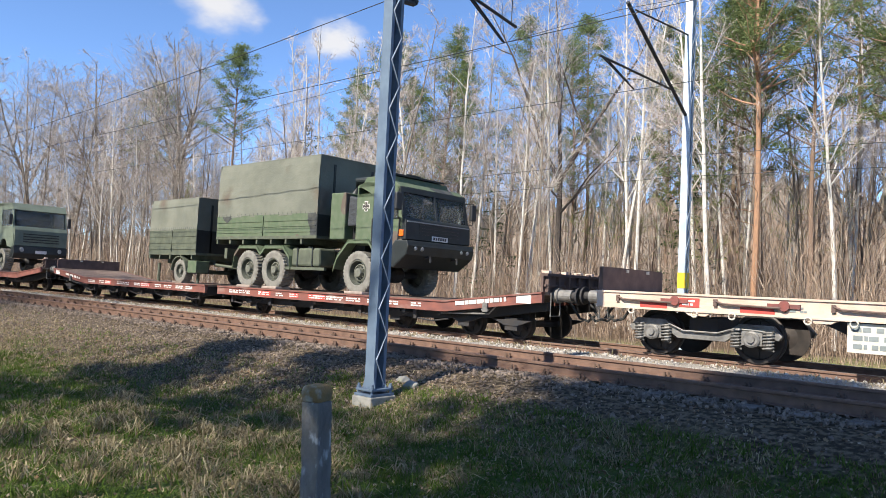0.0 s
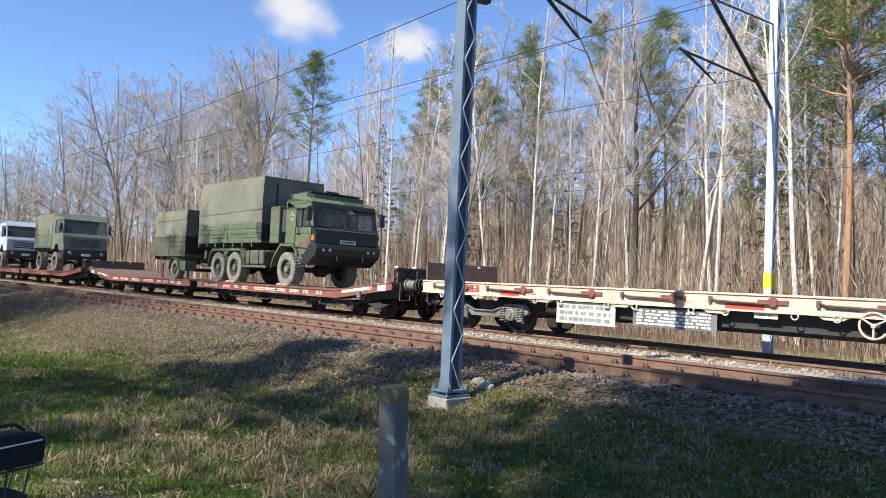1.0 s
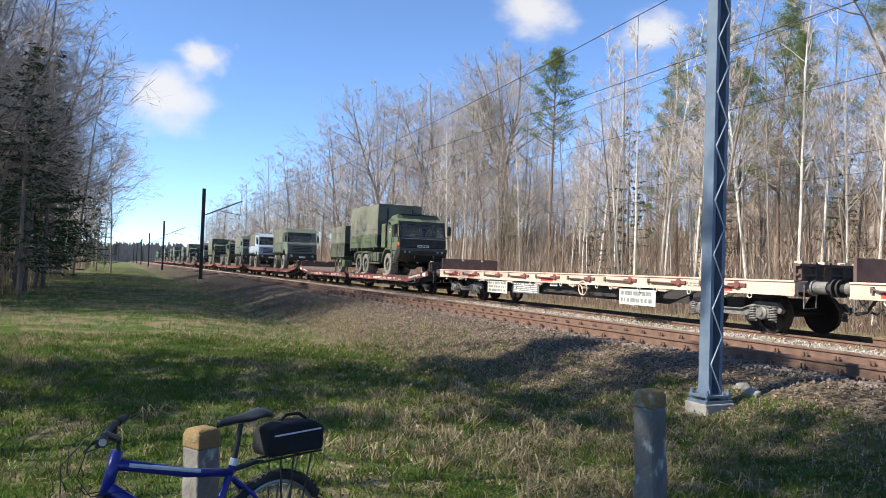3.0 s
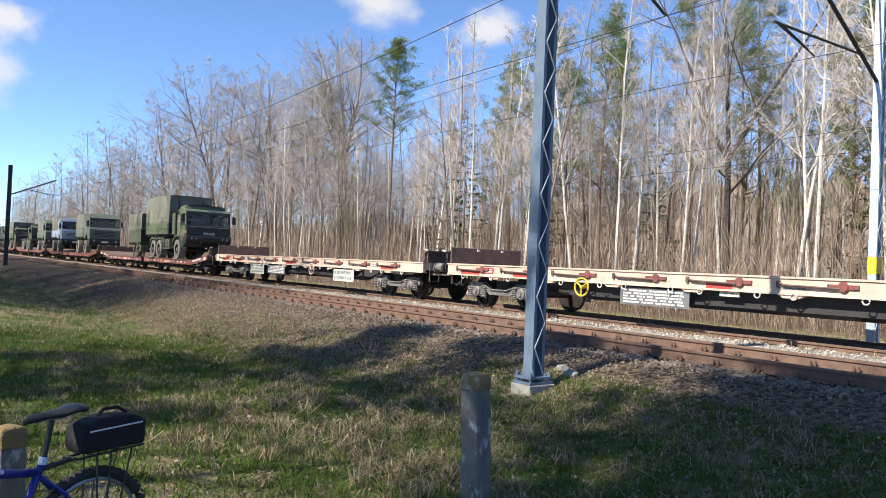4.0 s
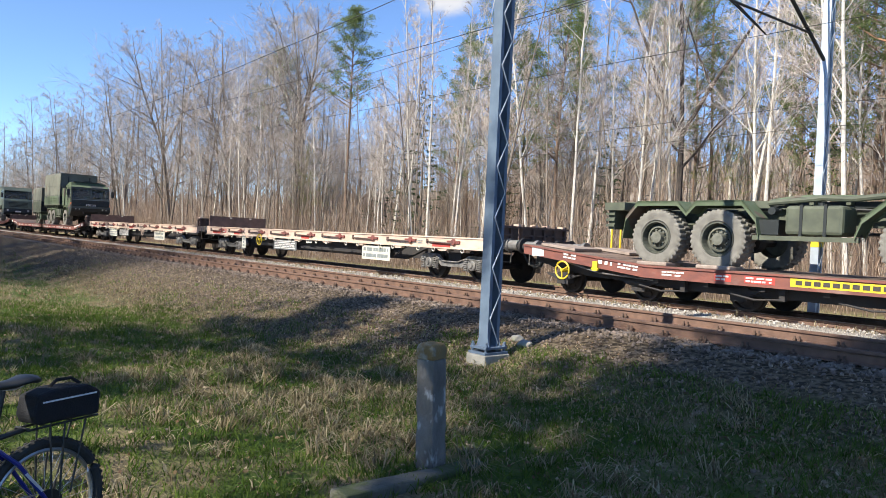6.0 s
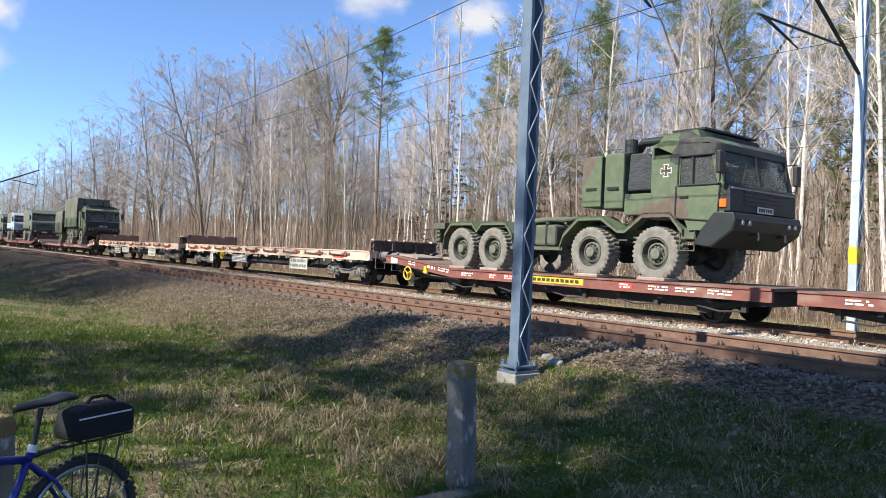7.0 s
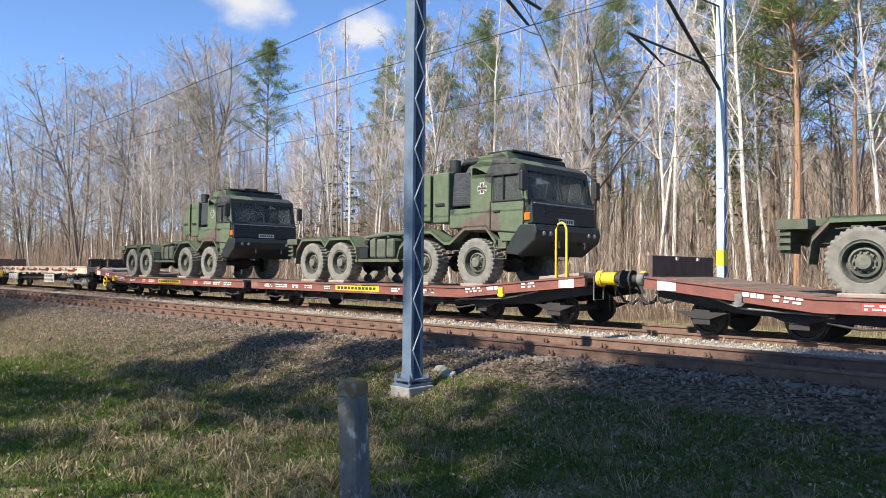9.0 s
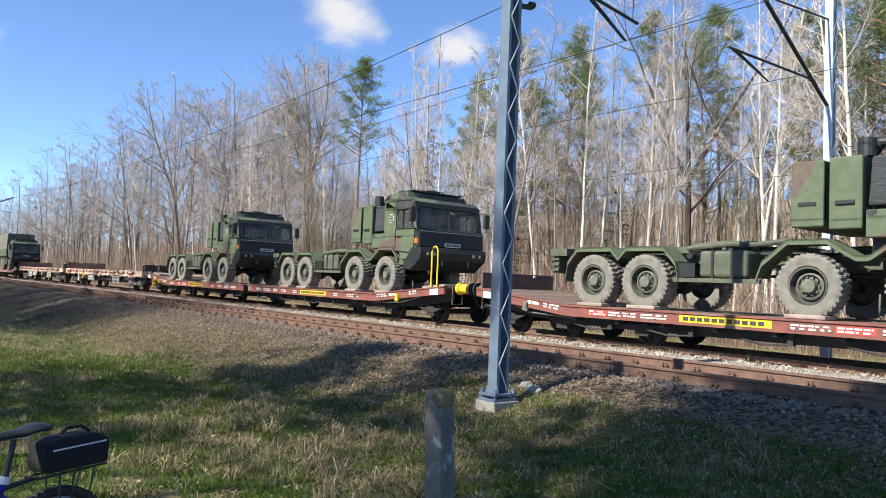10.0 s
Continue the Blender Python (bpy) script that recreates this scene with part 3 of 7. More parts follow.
def buffers(parent, x, s, z, material):
    """Two side buffers, coupling hook and hanging air hose at a wagon's end; s: the way they point."""
    for y in (-0.87, 0.87):
        bm = bm_()
        tube(bm, [(x, y, z), (x + s * 0.1, y, z), (x + s * 0.1, y, z), (x + s * 0.4, y, z)], [0.16, 0.16, 0.125, 0.125], 16)
        part("buffer", bm, material, parent, smooth=False)
        bm = bm_()
        tube(bm, [(x + s * 0.4, y, z), (x + s * 0.52, y, z), (x + s * 0.52, y, z), (x + s * 0.56, y, z)], [0.09, 0.09, 0.175, 0.175], 18)
        part("buffer_head", bm, M["dark"], parent)
    bm = bm_()
    tube(bm, [(x, 0, z), (x + s * 0.3, 0, z), (x + s * 0.4, 0, z - 0.08), (x + s * 0.5, 0, z - 0.3)], 0.04, 8)
    box(bm, min(x, x + s * 0.08), max(x, x + s * 0.08), -0.25, 0.25, z - 0.16, z + 0.16)
    part("coupling", bm, M["dark"], parent)
    for y in (-0.45, 0.35):
        bm = bm_()
        tube(bm, [(x, y, z - 0.1), (x + s * 0.15, y, z - 0.22), (x + s * 0.32, y, z - 0.45), (x + s * 0.52, y, z - 0.5), (x + s * 0.66, y, z - 0.38)], 0.028, 7)
        part("air_hose", bm, M["rubber"], parent)
    bm = bm_()
    y = -1.15
    tube(bm, [(x + s * 0.05, y, z + 0.05), (x + s * 0.05, y, z - 0.42), (x + s * 0.05, y + 0.35, z - 0.42), (x + s * 0.05, y + 0.35, z - 0.05)], 0.016, 6)
    part("step_rail", bm, M["steelworn"], parent)


def hand_wheel(parent, x, y, z, r, material):
    bm = bm_()
    n = 20
    tube(bm, [(x + r * math.cos(2 * math.pi * i / n), y, z + r * math.sin(2 * math.pi * i / n)) for i in range(n + 1)], 0.02, 6)
    for i in range(3):
        w = 2 * math.pi * i / 3 + 0.5
        tube(bm, [(x, y, z), (x + r * math.cos(w), y, z + r * math.sin(w))], 0.016, 6)
    tube(bm, [(x, y - 0.03, z), (x, y + 0.2, z)], 0.035, 8)
    return part("brake_hand_wheel", bm, material, parent)


def container_wagon(s0, length, variant):
    t = thing("container_wagon", "long empty container wagon with a faded pinkish frame and red fittings", "wagon", "freight wagons")
    for s in (-1, 1):
        bm = bm_()
        y = s * 1.30
        prism(bm, [(0, 0.84), (0, 1.12), (length, 1.12), (length, 0.84)], y - 0.05, y + 0.05)
        box(bm, 0, length, y - 0.075, y + 0.075, 1.10, 1.135)
        box(bm, 0, length, y - 0.075, y + 0.075, 0.82, 0.85)
        for k in range(1, 9):
            x = length * k / 9
            prism(bm, [(x - 0.28, 0.84), (x - 0.14, 0.76), (x + 0.14, 0.76), (x + 0.28, 0.84)], y - 0.05, y + 0.05)
        part("side_beam", bm, M["pink"], t)
    bm = bm_()
    for s in (-1, 1):
        y = s * 0.5
        prism(bm, [(0.3, 1.08), (length - 0.3, 1.08), (length - 0.3, 0.8), (length - 3.6, 0.78), (length - 4.6, 0.42), (4.6, 0.42), (3.6, 0.78), (0.3, 0.8)], y - 0.06, y + 0.06)
        prism(bm, [(3.7, 0.84), (length - 3.7, 0.84), (length - 4.4, 0.52), (4.4, 0.52)], s * 1.12 - 0.02, s * 1.12 + 0.02)
    part("centre_sill", bm, M["dark"], t)
    bm = bm_()
    for k in range(12):
        x = 0.08 + (length - 0.26) * k / 11
        box(bm, x, x + 0.12, -1.25, 1.25, 0.9, 1.09)
    part("cross_beam", bm, M["pink"], t)
    bm = bm_()
    box(bm, 0.05, 2.2, -1.24, 1.24, 1.085, 1.118)
    box(bm, length - 2.2, length - 0.05, -1.24, 1.24, 1.085, 1.118)
    part("end_deck", bm, M["pink"], t)
    for xc in (1.9, length - 1.9):
        bogie(t, xc)
    yf = -1.352
    n = 9
    rng = random.Random(variant)
    for k in range(n):                 # folding container pegs with their bars, rings and red patches
        x = 0.45 + (length - 1.2) * k / n
        bm = bm_()
        tube(bm, [(x, yf - 0.03, 1.03), (x + 0.12, yf - 0.05, 0.985), (x + 1.05, yf - 0.05, 0.965)], 0.02, 6)
        box(bm, x - 0.03, x + 0.03, yf - 0.04, yf, 0.94, 1.06)
        part("lashing_bar", bm, M["flap"], t)
        bm = bm_()
        lathe(bm, [(0.0, 0.0), (0.08, 0.0), (0.09, 0.02), (0.07, 0.05), (0.0, 0.055)], 14, "y", (x + 1.1, yf - 0.055, 1.0))
        box(bm, x + 0.84, x + 1.34, yf - 0.035, yf, 0.965, 1.035)
        part("container_peg", bm, M["wornred"], t)
        for dx in (0.28, 1.45):
            bm = bm_()
            m = 12
            tube(bm, [(x + dx + 0.055 * math.cos(2 * math.pi * i / m), yf - 0.02, 0.79 + 0.055 * math.sin(2 * math.pi * i / m)) for i in range(m + 1)], 0.014, 5)
            part("lashing_ring", bm, M["plate"], t)
        if k in (0, 1, 4, 8):
            bm = bm_()
            box(bm, x + 0.1 + rng.uniform(0, 0.4), x + 0.95, yf - 0.004, yf, 0.86, 0.96)
            part("red_patch", bm, M["red"], t)
    plate(t, 1.62, 1.98, 0.9, 1.06, yf - 0.004, M["red"], "red_label", 0.004)
    bars(t, 1.68, 1.92, 0.92, 1.04, yf - 0.009, 2, M["white"], seed=variant)
    rows = [(4.25, 5.7, 0.36, 0.80, M["plate"], M["greyink"], 3, "owner_plate"), (6.1, 7.8, 0.42, 0.78, M["dimplate"], M["white"], 5, "data_plate"), (8.45, 8.85, 0.72, 1.06, M["plate"], M["greyink"], 5, "load_table"), (11.9, 13.35, 0.36, 0.78, M["plate"], M["greyink"], 2, "owner_plate")]
    for i, (a, b, z0, z1, m1, m2, r, nm) in enumerate(rows):
        if variant == 1 and i == 0:
            a, b = 3.4, 3.75
        plate(t, a, b, z0, z1, -1.30, m1, nm)
        bars(t, a + 0.08, b - 0.1, z0 + 0.03, z1 - 0.03, -1.311, r, m2, seed=variant * 9 + i)
    for x, zz in ((3.2, 0.95), (9.6, 0.95), (14.4, 0.96)):
        bars(t, x, x + 0.5, zz - 0.05, zz + 0.06, yf - 0.001, 2, M["greyink"], seed=int(x))
    hand_wheel(t, 5.05 if variant else 10.3, -1.38, 0.72, 0.2, M["yellow"] if variant else M["pink"])
    bm = bm_()
    lathe(bm, [(0.0, 0), (0.17, 0.03), (0.18, 0.2), (0.18, 1.2), (0.17, 1.37), (0.0, 1.4)], 18, "x", (9.4, -0.9, 0.62))
    part("air_reservoir", bm, M["dark"], t, smooth=True)
    end_flap(t, 0.06, 1.12, 0.46, False)
    end_flap(t, length - 0.06, 1.12, 0.36, True)
    buffers(t, 0.0, -1, 1.0, M["steelworn"])
    buffers(t, length, 1, 1.0, M["steelworn"])
    return on_train(t, s0)


def flat_unit(s0, length, kink, flip, flap, detail=True, yellow_ends=False, seed=0, panel=False):
    """One half of a low-deck twin wagon: the low floor runs from its inner end to the kink, then climbs to the buffers.
    flip: the buffers point towards -x."""
    t = thing("low_deck_wagon", "low-deck flat wagon with a weathered red oxide frame and plank floor", "wagon", "freight wagons")
    sg = -1 if flip else 1

    def X(x):
        return -x if flip else x

    def poly(pts):
        return [(X(a), b) for a, b in pts]
    top, low, up = 0.735, 0.50, 1.03
    for s in (-1, 1):
        bm = bm_()
        y = s * 1.36
        prism(bm, poly([(0, top), (kink, top), (length, up), (length, up - 0.2), (kink, low), (0, low)]), y - 0.04, y + 0.04)
        prism(bm, poly([(0, top + 0.012), (kink, top + 0.012), (length, up + 0.012), (length, up - 0.02), (kink, top - 0.025), (0, top - 0.025)]), y - 0.065, y + 0.065)
        part("side_sill", bm, M["oxide"], t)
    bm = bm_()
    for s in (-1, 1):
        y = s * 1.0
        prism(bm, poly([(0.2, 0.55), (kink, 0.55), (length - 0.1, 0.84), (length - 0.1, 0.66), (length - 1.6, 0.42), (kink + 0.2, 0.36), (kink - 1.0, 0.30), (1.2, 0.30), (0.2, 0.42)]), y - 0.06, y + 0.06)
    for k in range(9):
        x = 0.15 + k * (kink - 0.4) / 8
        box(bm, min(X(x), X(x + 0.1)), max(X(x), X(x + 0.1)), -1.32, 1.32, 0.42, 0.66)
    part("underframe", bm, M["dark"], t)
    nplank = 30 if detail else 10
    w = kink / nplank
    bm = bm_()
    box(bm, -w / 2 + 0.006, w / 2 - 0.006, -1.32, 1.32, 0.69, 0.748)
    me = mesh_of("plank", bm, M["plank"])
    for k in range(nplank):
        share("plank", me, t, pose(X((k + 0.5) * w), 0, 0.004 * math.sin(k * 12.9)))
    ang = math.degrees(math.atan2(up - top, length - kink))
    n2 = 9 if detail else 4
    w2 = (length - kink) / n2
    bm = bm_()
    box(bm, -w2 / 2 + 0.006, w2 / 2 - 0.006, -1.32, 1.32, -0.05, 0.01)
    me = mesh_of("plank", bm, M["plank"])
    for k in range(n2):
        f = (k + 0.5) / n2
        share("plank", me, t, pose(X(kink + (length - kink) * f), 0, top + (up - top) * f + 0.006, 0, -sg * ang, 0))
    for x in (1.5, kink - 1.8, kink + 0.35, length - 0.95):
        wheelset(t, X(x), 0.33)
        if detail:
            for s in (-1, 1):
                bm = bm_()
                box(bm, X(x) - 0.16, X(x) + 0.16, s * 1.0 - 0.1, s * 1.0 + 0.1, 0.2, 0.46)
                prism(bm, [(X(x) - 0.5, 0.42), (X(x) + 0.5, 0.42), (X(x) + 0.16, 0.3), (X(x) - 0.16, 0.3)], s * 1.08 - 0.04, s * 1.08 + 0.04)
                part("axle_box", bm, M["dark"], t)
    buffers(t, X(length), sg, 0.98, M["yellow"] if yellow_ends and not flip else M["steelworn"])
    if flap:
        end_flap(t, X(length - 0.08), up, 0.40, not flip)
    else:
        for y0, x0 in ((-1.15, 0.1), (0.15, 0.3)):     # ramp plates lying on the raised end
            bm = bm_()
            box(bm, -0.5, 0.5, 0, 0.95, 0.0, 0.06)
            ob = part("ramp_plate", bm, M["rampsteel"], t, "grey steel ramp plate", bevel=0.006)
            xr = length - 0.55 - 2.5 * x0
            ob.matrix_basis = pose(X(xr), y0, top + (up - top) * (xr - kink) / (length - kink) + 0.03, 0, -sg * ang, 0)
    if detail:
        yf = -1.402
        rng = random.Random(seed + 7)
        y2 = -1.405
        for k in range(11):
            a = 0.6 + k * (kink - 1.0) / 11 + rng.uniform(0, 0.3)
            b = a + rng.uniform(0.25, 0.7)
            if (yellow_ends or panel) and b > kink - 4.8 and a < kink - 2.7:
                continue
            x0, x1 = min(X(a), X(b)), max(X(a), X(b))
            if rng.random() < 0.5:
                plate(t, x0 - 0.03, x1 + 0.03, 0.55, 0.68, yf + 0.003, M["red"] if rng.random() < 0.5 else M["oxide"], "label_panel", 0.004)
            bars(t, x0, x1, 0.56, 0.67, y2, 2, M["white"], seed=seed * 31 + k)
        if not (yellow_ends or panel):          # a sprayed white scrawl, as plain bars
            a, b = kink + 0.35, kink + 1.75
            ob = bars(t, min(X(a), X(b)), max(X(a), X(b)), -0.075, 0.075, y2 - 0.003, 1, M["white"], seed=seed)
            ob.matrix_basis = Matrix.Translation((X(kink), 0, 0.655)) @ Matrix.Rotation(-sg * math.atan2(up - top, length - kink), 4, "Y") @ Matrix.Translation((-X(kink), 0, 0))
        if yellow_ends or panel:
            a, b = (kink - 4.65, kink - 2.85)
            x0, x1 = min(X(a), X(b)), max(X(a), X(b))
            plate(t, x0, x1, 0.555, 0.69, yf + 0.003, M["yellow"], "owner_panel", 0.004)
            bm = bm_()
            n = 11
            for k in range(n):
                xa = x0 + 0.09 + (x1 - x0 - 0.18) * k / n
                box(bm, xa, xa + 0.105, y2 - 0.004, y2, 0.588, 0.66)
            part("marking", bm, M["ink"], t)
        slope = Matrix.Translation((X(kink), 0, 0.655)) @ Matrix.Rotation(-sg * math.atan2(up - top, length - kink), 4, "Y") @ Matrix.Translation((-X(kink), 0, 0))
        for k, (a, b, rows) in enumerate(((0.15, 0.65, 2), (0.78, 1.15, 1), (1.75, 2.1, 2), (2.15, 2.5, 1), (2.6, 3.0, 1)) if yellow_ends or panel else ()):
            if kink + b < length - 0.9:
                ob = bars(t, min(X(kink + a), X(kink + b)), max(X(kink + a), X(kink + b)), -0.07, 0.06, y2 - 0.003, rows, M["white"], seed=seed + k)
                ob.matrix_basis = slope
        plate(t, min(X(length - 0.62), X(length - 0.26)), max(X(length - 0.62), X(length - 0.26)), 0.79, 0.985, yf + 0.003, M["white"], "white_plate", 0.004)
        bm = bm_()
        x = X(kink + 1.2)
        box(bm, x - 0.06, x + 0.06, yf - 0.05, yf, 0.62, 0.76)
        prism(bm, [(x - 0.1, 0.62), (x + 0.1, 0.62), (x + 0.06, 0.56), (x - 0.06, 0.56)], yf - 0.05, yf)
        part("lifting_lug", bm, M["yellow"] if yellow_ends else M["steelworn"], t, "yellow lifting lug" if yellow_ends else "")
        if yellow_ends and flip:
            hand_wheel(t, X(kink + 2.1), -1.42, 0.52, 0.19, M["yellow"])
        if yellow_ends:
            bm = bm_()
            x, y = X(length - 0.7), (-1.2 if not flip else 1.1)
            tube(bm, [(x - 0.13, y, up - 0.05), (x - 0.13, y, up + 0.95), (x - 0.08, y, up + 1.06), (x, y, up + 1.09), (x + 0.08, y, up + 1.06), (x + 0.13, y, up + 0.95), (x + 0.13, y, up - 0.05)], 0.024, 8)
            part("grab_rail", bm, M["yellow"], t, "yellow hoop grab rail")
        for k in range(5):
            a = 0.6 + k * 1.9
            bm = bm_()
            box(bm, X(a) - 0.05, X(a) + 0.05, -1.25, -1.15, 0.28, 0.5)
            tube(bm, [(X(a), -1.2, 0.3), (X(a + 0.5), -1.2, 0.26), (X(a + 1.0), -1.2, 0.34)], 0.02, 6)
            part("brake_rod", bm, M["dark"], t)
        bm = bm_()
        tube(bm, [(X(kink - 0.2), -1.3, 0.46), (X(kink + 1.2), -1.3, 0.52), (X(length - 1.2), -1.3, 0.70)], 0.02, 6)
        part("brake_rod", bm, M["steelworn"], t)
    return on_train(t, s0)


# ---- road vehicles on the wagons ----
DECK = 0.75


def truck_wheel(parent, x, y, r, s, z=None):
    """A cross-country tyre with lugs, and its bolted rim; s: the side it faces."""
    w = r * 0.36
    z = DECK + r if z is None else z
    key = (round(r, 3),)
    if key not in truck_wheel.made:
        bm = bm_()
        n = 136
        rows = []
        for k, (rr, yy, tread) in enumerate(((0.55, 0.8, 0), (0.62, 1.0, 0), (0.86, 1.03, 0), (0.93, 1.0, 1), (1.0, 0.92, 1), (1.0, 0.08, 1), (1.0, -0.08, 2), (1.0, -0.92, 2), (0.93, -1.0, 2), (0.86, -1.03, 0), (0.62, -1.0, 0), (0.55, -0.8, 0))):
            row = []
            for i in range(n):
                low = tread and (i + (2 if tread == 2 else 0)) % 4 >= 2
                f = rr if not low else min(rr, 0.96)
                q = 2 * math.pi * i / n
                row.append(bm.verts.new((r * f * math.cos(q), w * yy * (0.97 if low and abs(yy) > 0.9 else 1.0), r * f * math.sin(q))))
            rows.append(row)
        for a, b in zip(rows, rows[1:]):
            for i in range(n):
                bm.faces.new((a[i], a[(i + 1) % n], b[(i + 1) % n], b[i]))
        tyre = mesh_of("wheel", bm, M["tyre"])
        bm = bm_()
        # recessed dish, in a darker colour than the hub to paint in its shade
        lathe(bm, [(r * 0.57, -w * 0.85), (r * 0.58, -w * 0.94), (r * 0.535, -w * 0.97), (r * 0.50, -w * 0.25), (r * 0.40, -w * 0.15), (0, -w * 0.2)], 24, ends=False)
        rim = mesh_of("rim", bm, M["rimdark"])
        bm = bm_()
        lathe(bm, [(r * 0.43, -w * 0.1), (r * 0.415, -w * 0.5), (r * 0.35, -w * 0.58), (r * 0.33, -w * 0.30), (r * 0.23, -w * 0.34), (r * 0.2, -w * 0.92), (r * 0.1, -w * 0.98), (0, -w * 0.98)], 24)
        for i in range(10):
            a = 2 * math.pi * i / 10
            tube(bm, [(r * 0.28 * math.cos(a), -w * 0.3, r * 0.28 * math.sin(a)), (r * 0.28 * math.cos(a), -w * 0.62, r * 0.28 * math.sin(a))], r * 0.03, 6)
        truck_wheel.made[key] = (tyre, rim, mesh_of("hub", bm, M["rim"]))
    tyre, rim, hub = truck_wheel.made[key]
    ob = share("wheel", tyre, parent, pose(x, y, z, 0, 0, 0 if s < 0 else 180))
    share("rim", rim, ob, pose(0, 0, 0))
    share("hub", hub, ob, pose(0, 0, 0))
    return ob


truck_wheel.made = {}


def axle(t, x, r, hidden=1.06):
    for s in (-1, 1):
        truck_wheel(t, x, s * 1.05, r, s)
    bm = bm_()
    tube(bm, [(x, -0.9, DECK + r), (x, 0.9, DECK + r)], 0.09, 10)
    lathe(bm, [(0.09, -0.3), (0.22, -0.14), (0.22, 0.14), (0.09, 0.3)], 12, "y", (x, 0.1, DECK + r))
    part("axle", bm, M["dark"], t)
    bm = bm_()
    box(bm, x - 0.34, x + 0.34, -1.36, -0.85, DECK + 0.0, DECK + 0.075)
    part("wheel_chock", bm, M["rampsteel"], t, bevel=0.02)


def mudguard(t, pts, y0, y1):
    """A bent sheet that follows the points over the wheels."""
    bm = bm_()
    low = [(a, b - 0.035) for a, b in pts]
    prism(bm, pts + low[::-1], y0, y1)
    face = [(a, b - 0.10) for a, b in pts]
    for y in (y0, y1 - 0.02):
        prism(bm, pts + face[::-1], y, y + 0.02)
    part("mudguard", bm, M["camo"], t)


def cab(t, xh, paint, front, dark=True):
    """A forward-control army cab over the front axle at xh: shell with window openings, panes, grille, bumper, lamps, mirrors."""
    z0, ws, roof = 1.93, 2.68, 3.52
    xr, xf = xh - 0.14, xh + 1.5
    yh = 1.22
    # side walls with door-window openings, built of strips round the opening
    for s in (-1, 1):
        y0, y1 = (s * yh, s * (yh - 0.05)) if s < 0 else (s * (yh - 0.05), s * yh)
        bm = bm_()
        prism(bm, [(xr, 2.05), (xr + 0.45, 2.05), (xf - 0.85, 1.98), (xf - 0.75, z0 - 0.15), (xf - 0.05, z0 - 0.15), (xf, 2.1), (xf - 0.02, ws), (xr, ws)], y0, y1)
        prism(bm, [(xr, ws), (xr + 0.66, ws), (xr + 0.66, 3.3), (xr, 3.3)], y0, y1)
        prism(bm, [(xr + 0.66, 3.22), (xf - 0.16, 3.22), (xf - 0.2, roof - 0.1), (xr + 0.3, roof + 0.08), (xr, roof)], y0, y1)
        prism(bm, [(xr, 3.3), (xr + 0.66, 3.3), (xr + 0.66, 3.22), (xr, 3.22)], y0, y1)
        prism(bm, [(xf - 0.16, ws), (xf - 0.02, ws), (xf - 0.2, 3.4), (xf - 0.3, 3.22)], y0, y1)
        part("cab_side", bm, paint, t)
        bm = bm_()
        box(bm, xr + 0.64, xf - 0.16, s * (yh - 0.03) - 0.005, s * (yh - 0.03) + 0.005, ws, 3.23)
        part("side_window", bm, M["glass"], t)
        bm = bm_()
        ym = s * (yh + 0.006)
        for a, b in (((xr + 0.58, ws - 0.02), (xr + 0.58, 2.06)), ((xr + 0.58, 2.02), (xf - 0.15, 1.95)), ((xf - 0.14, 1.95), (xf - 0.1, ws)), ((xr + 0.62, ws - 0.02), (xf - 0.1, ws - 0.02)), ((xr + 0.62, ws), (xr + 0.62, 3.24)), ((xr + 0.62, 3.24), (xf - 0.24, 3.24)), ((xr + 0.95, ws), (xr + 0.95, 3.22))):
            tube(bm, [(a[0], ym, a[1]), (b[0], ym, b[1])], 0.019, 5)
        part("door_seal", bm, M["blackplastic"], t)
        bm = bm_()
        box(bm, xr + 0.68, xr + 0.86, s * (yh + 0.02) - 0.012, s * (yh + 0.02) + 0.012, 2.42, 2.455)
        part("door_handle", bm, M["blackplastic"], t)
        # mirror cluster on its arm
        bm = bm_()
        tube(bm, [(xf - 0.18, s * yh, 3.25), (xf + 0.02, s * (yh + 0.2), 3.28), (xf + 0.02, s * (yh + 0.2), 2.72), (xf - 0.15, s * yh, 2.66)], 0.018, 6)
        part("mirror_arm", bm, M["blackplastic"], t)
        bm = bm_()
        box(bm, xf - 0.03, xf + 0.07, s * (yh + 0.2) - 0.11, s * (yh + 0.2) + 0.09, 2.82, 3.25)
        part("mirror", bm, M["blackplastic"], t, bevel=0.03)
        bm = bm_()
        box(bm, xf - 0.10, xf + 0.05, min(s * 1.10, s * 1.245), max(s * 1.10, s * 1.245), 2.21, 2.37)
        part("turn_signal", bm, M["orange"], t, "orange corner lamp", bevel=0.015)
        # steps under the door
        bm = bm_()
        tube(bm, [(xf - 0.95, s * 1.2, 1.85), (xf - 0.95, s * 1.2, 1.38), (xf - 0.62, s * 1.2, 1.38), (xf - 0.62, s * 1.2, 1.85)], 0.018, 6)
        tube(bm, [(xf - 0.95, s * 1.2, 1.62), (xf - 0.62, s * 1.2, 1.62)], 0.018, 6)
        box(bm, xf - 0.97, xf - 0.6, min(s * 1.02, s * 1.18), max(s * 1.02, s * 1.18), 1.6, 1.82)
        part("cab_step", bm, M["chassis"], t)
    # roof, back wall, floor
    bm = bm_()
    prism(bm, [(xr, roof), (xr + 0.3, roof + 0.09), (xf - 0.35, roof + 0.05), (xf - 0.12, 3.42), (xf - 0.16, 3.36), (xf - 0.4, roof - 0.03), (xr, roof - 0.06)], -yh, yh)
    box(bm, xr - 0.03, xr + 0.02, -yh, yh, 2.0, roof)
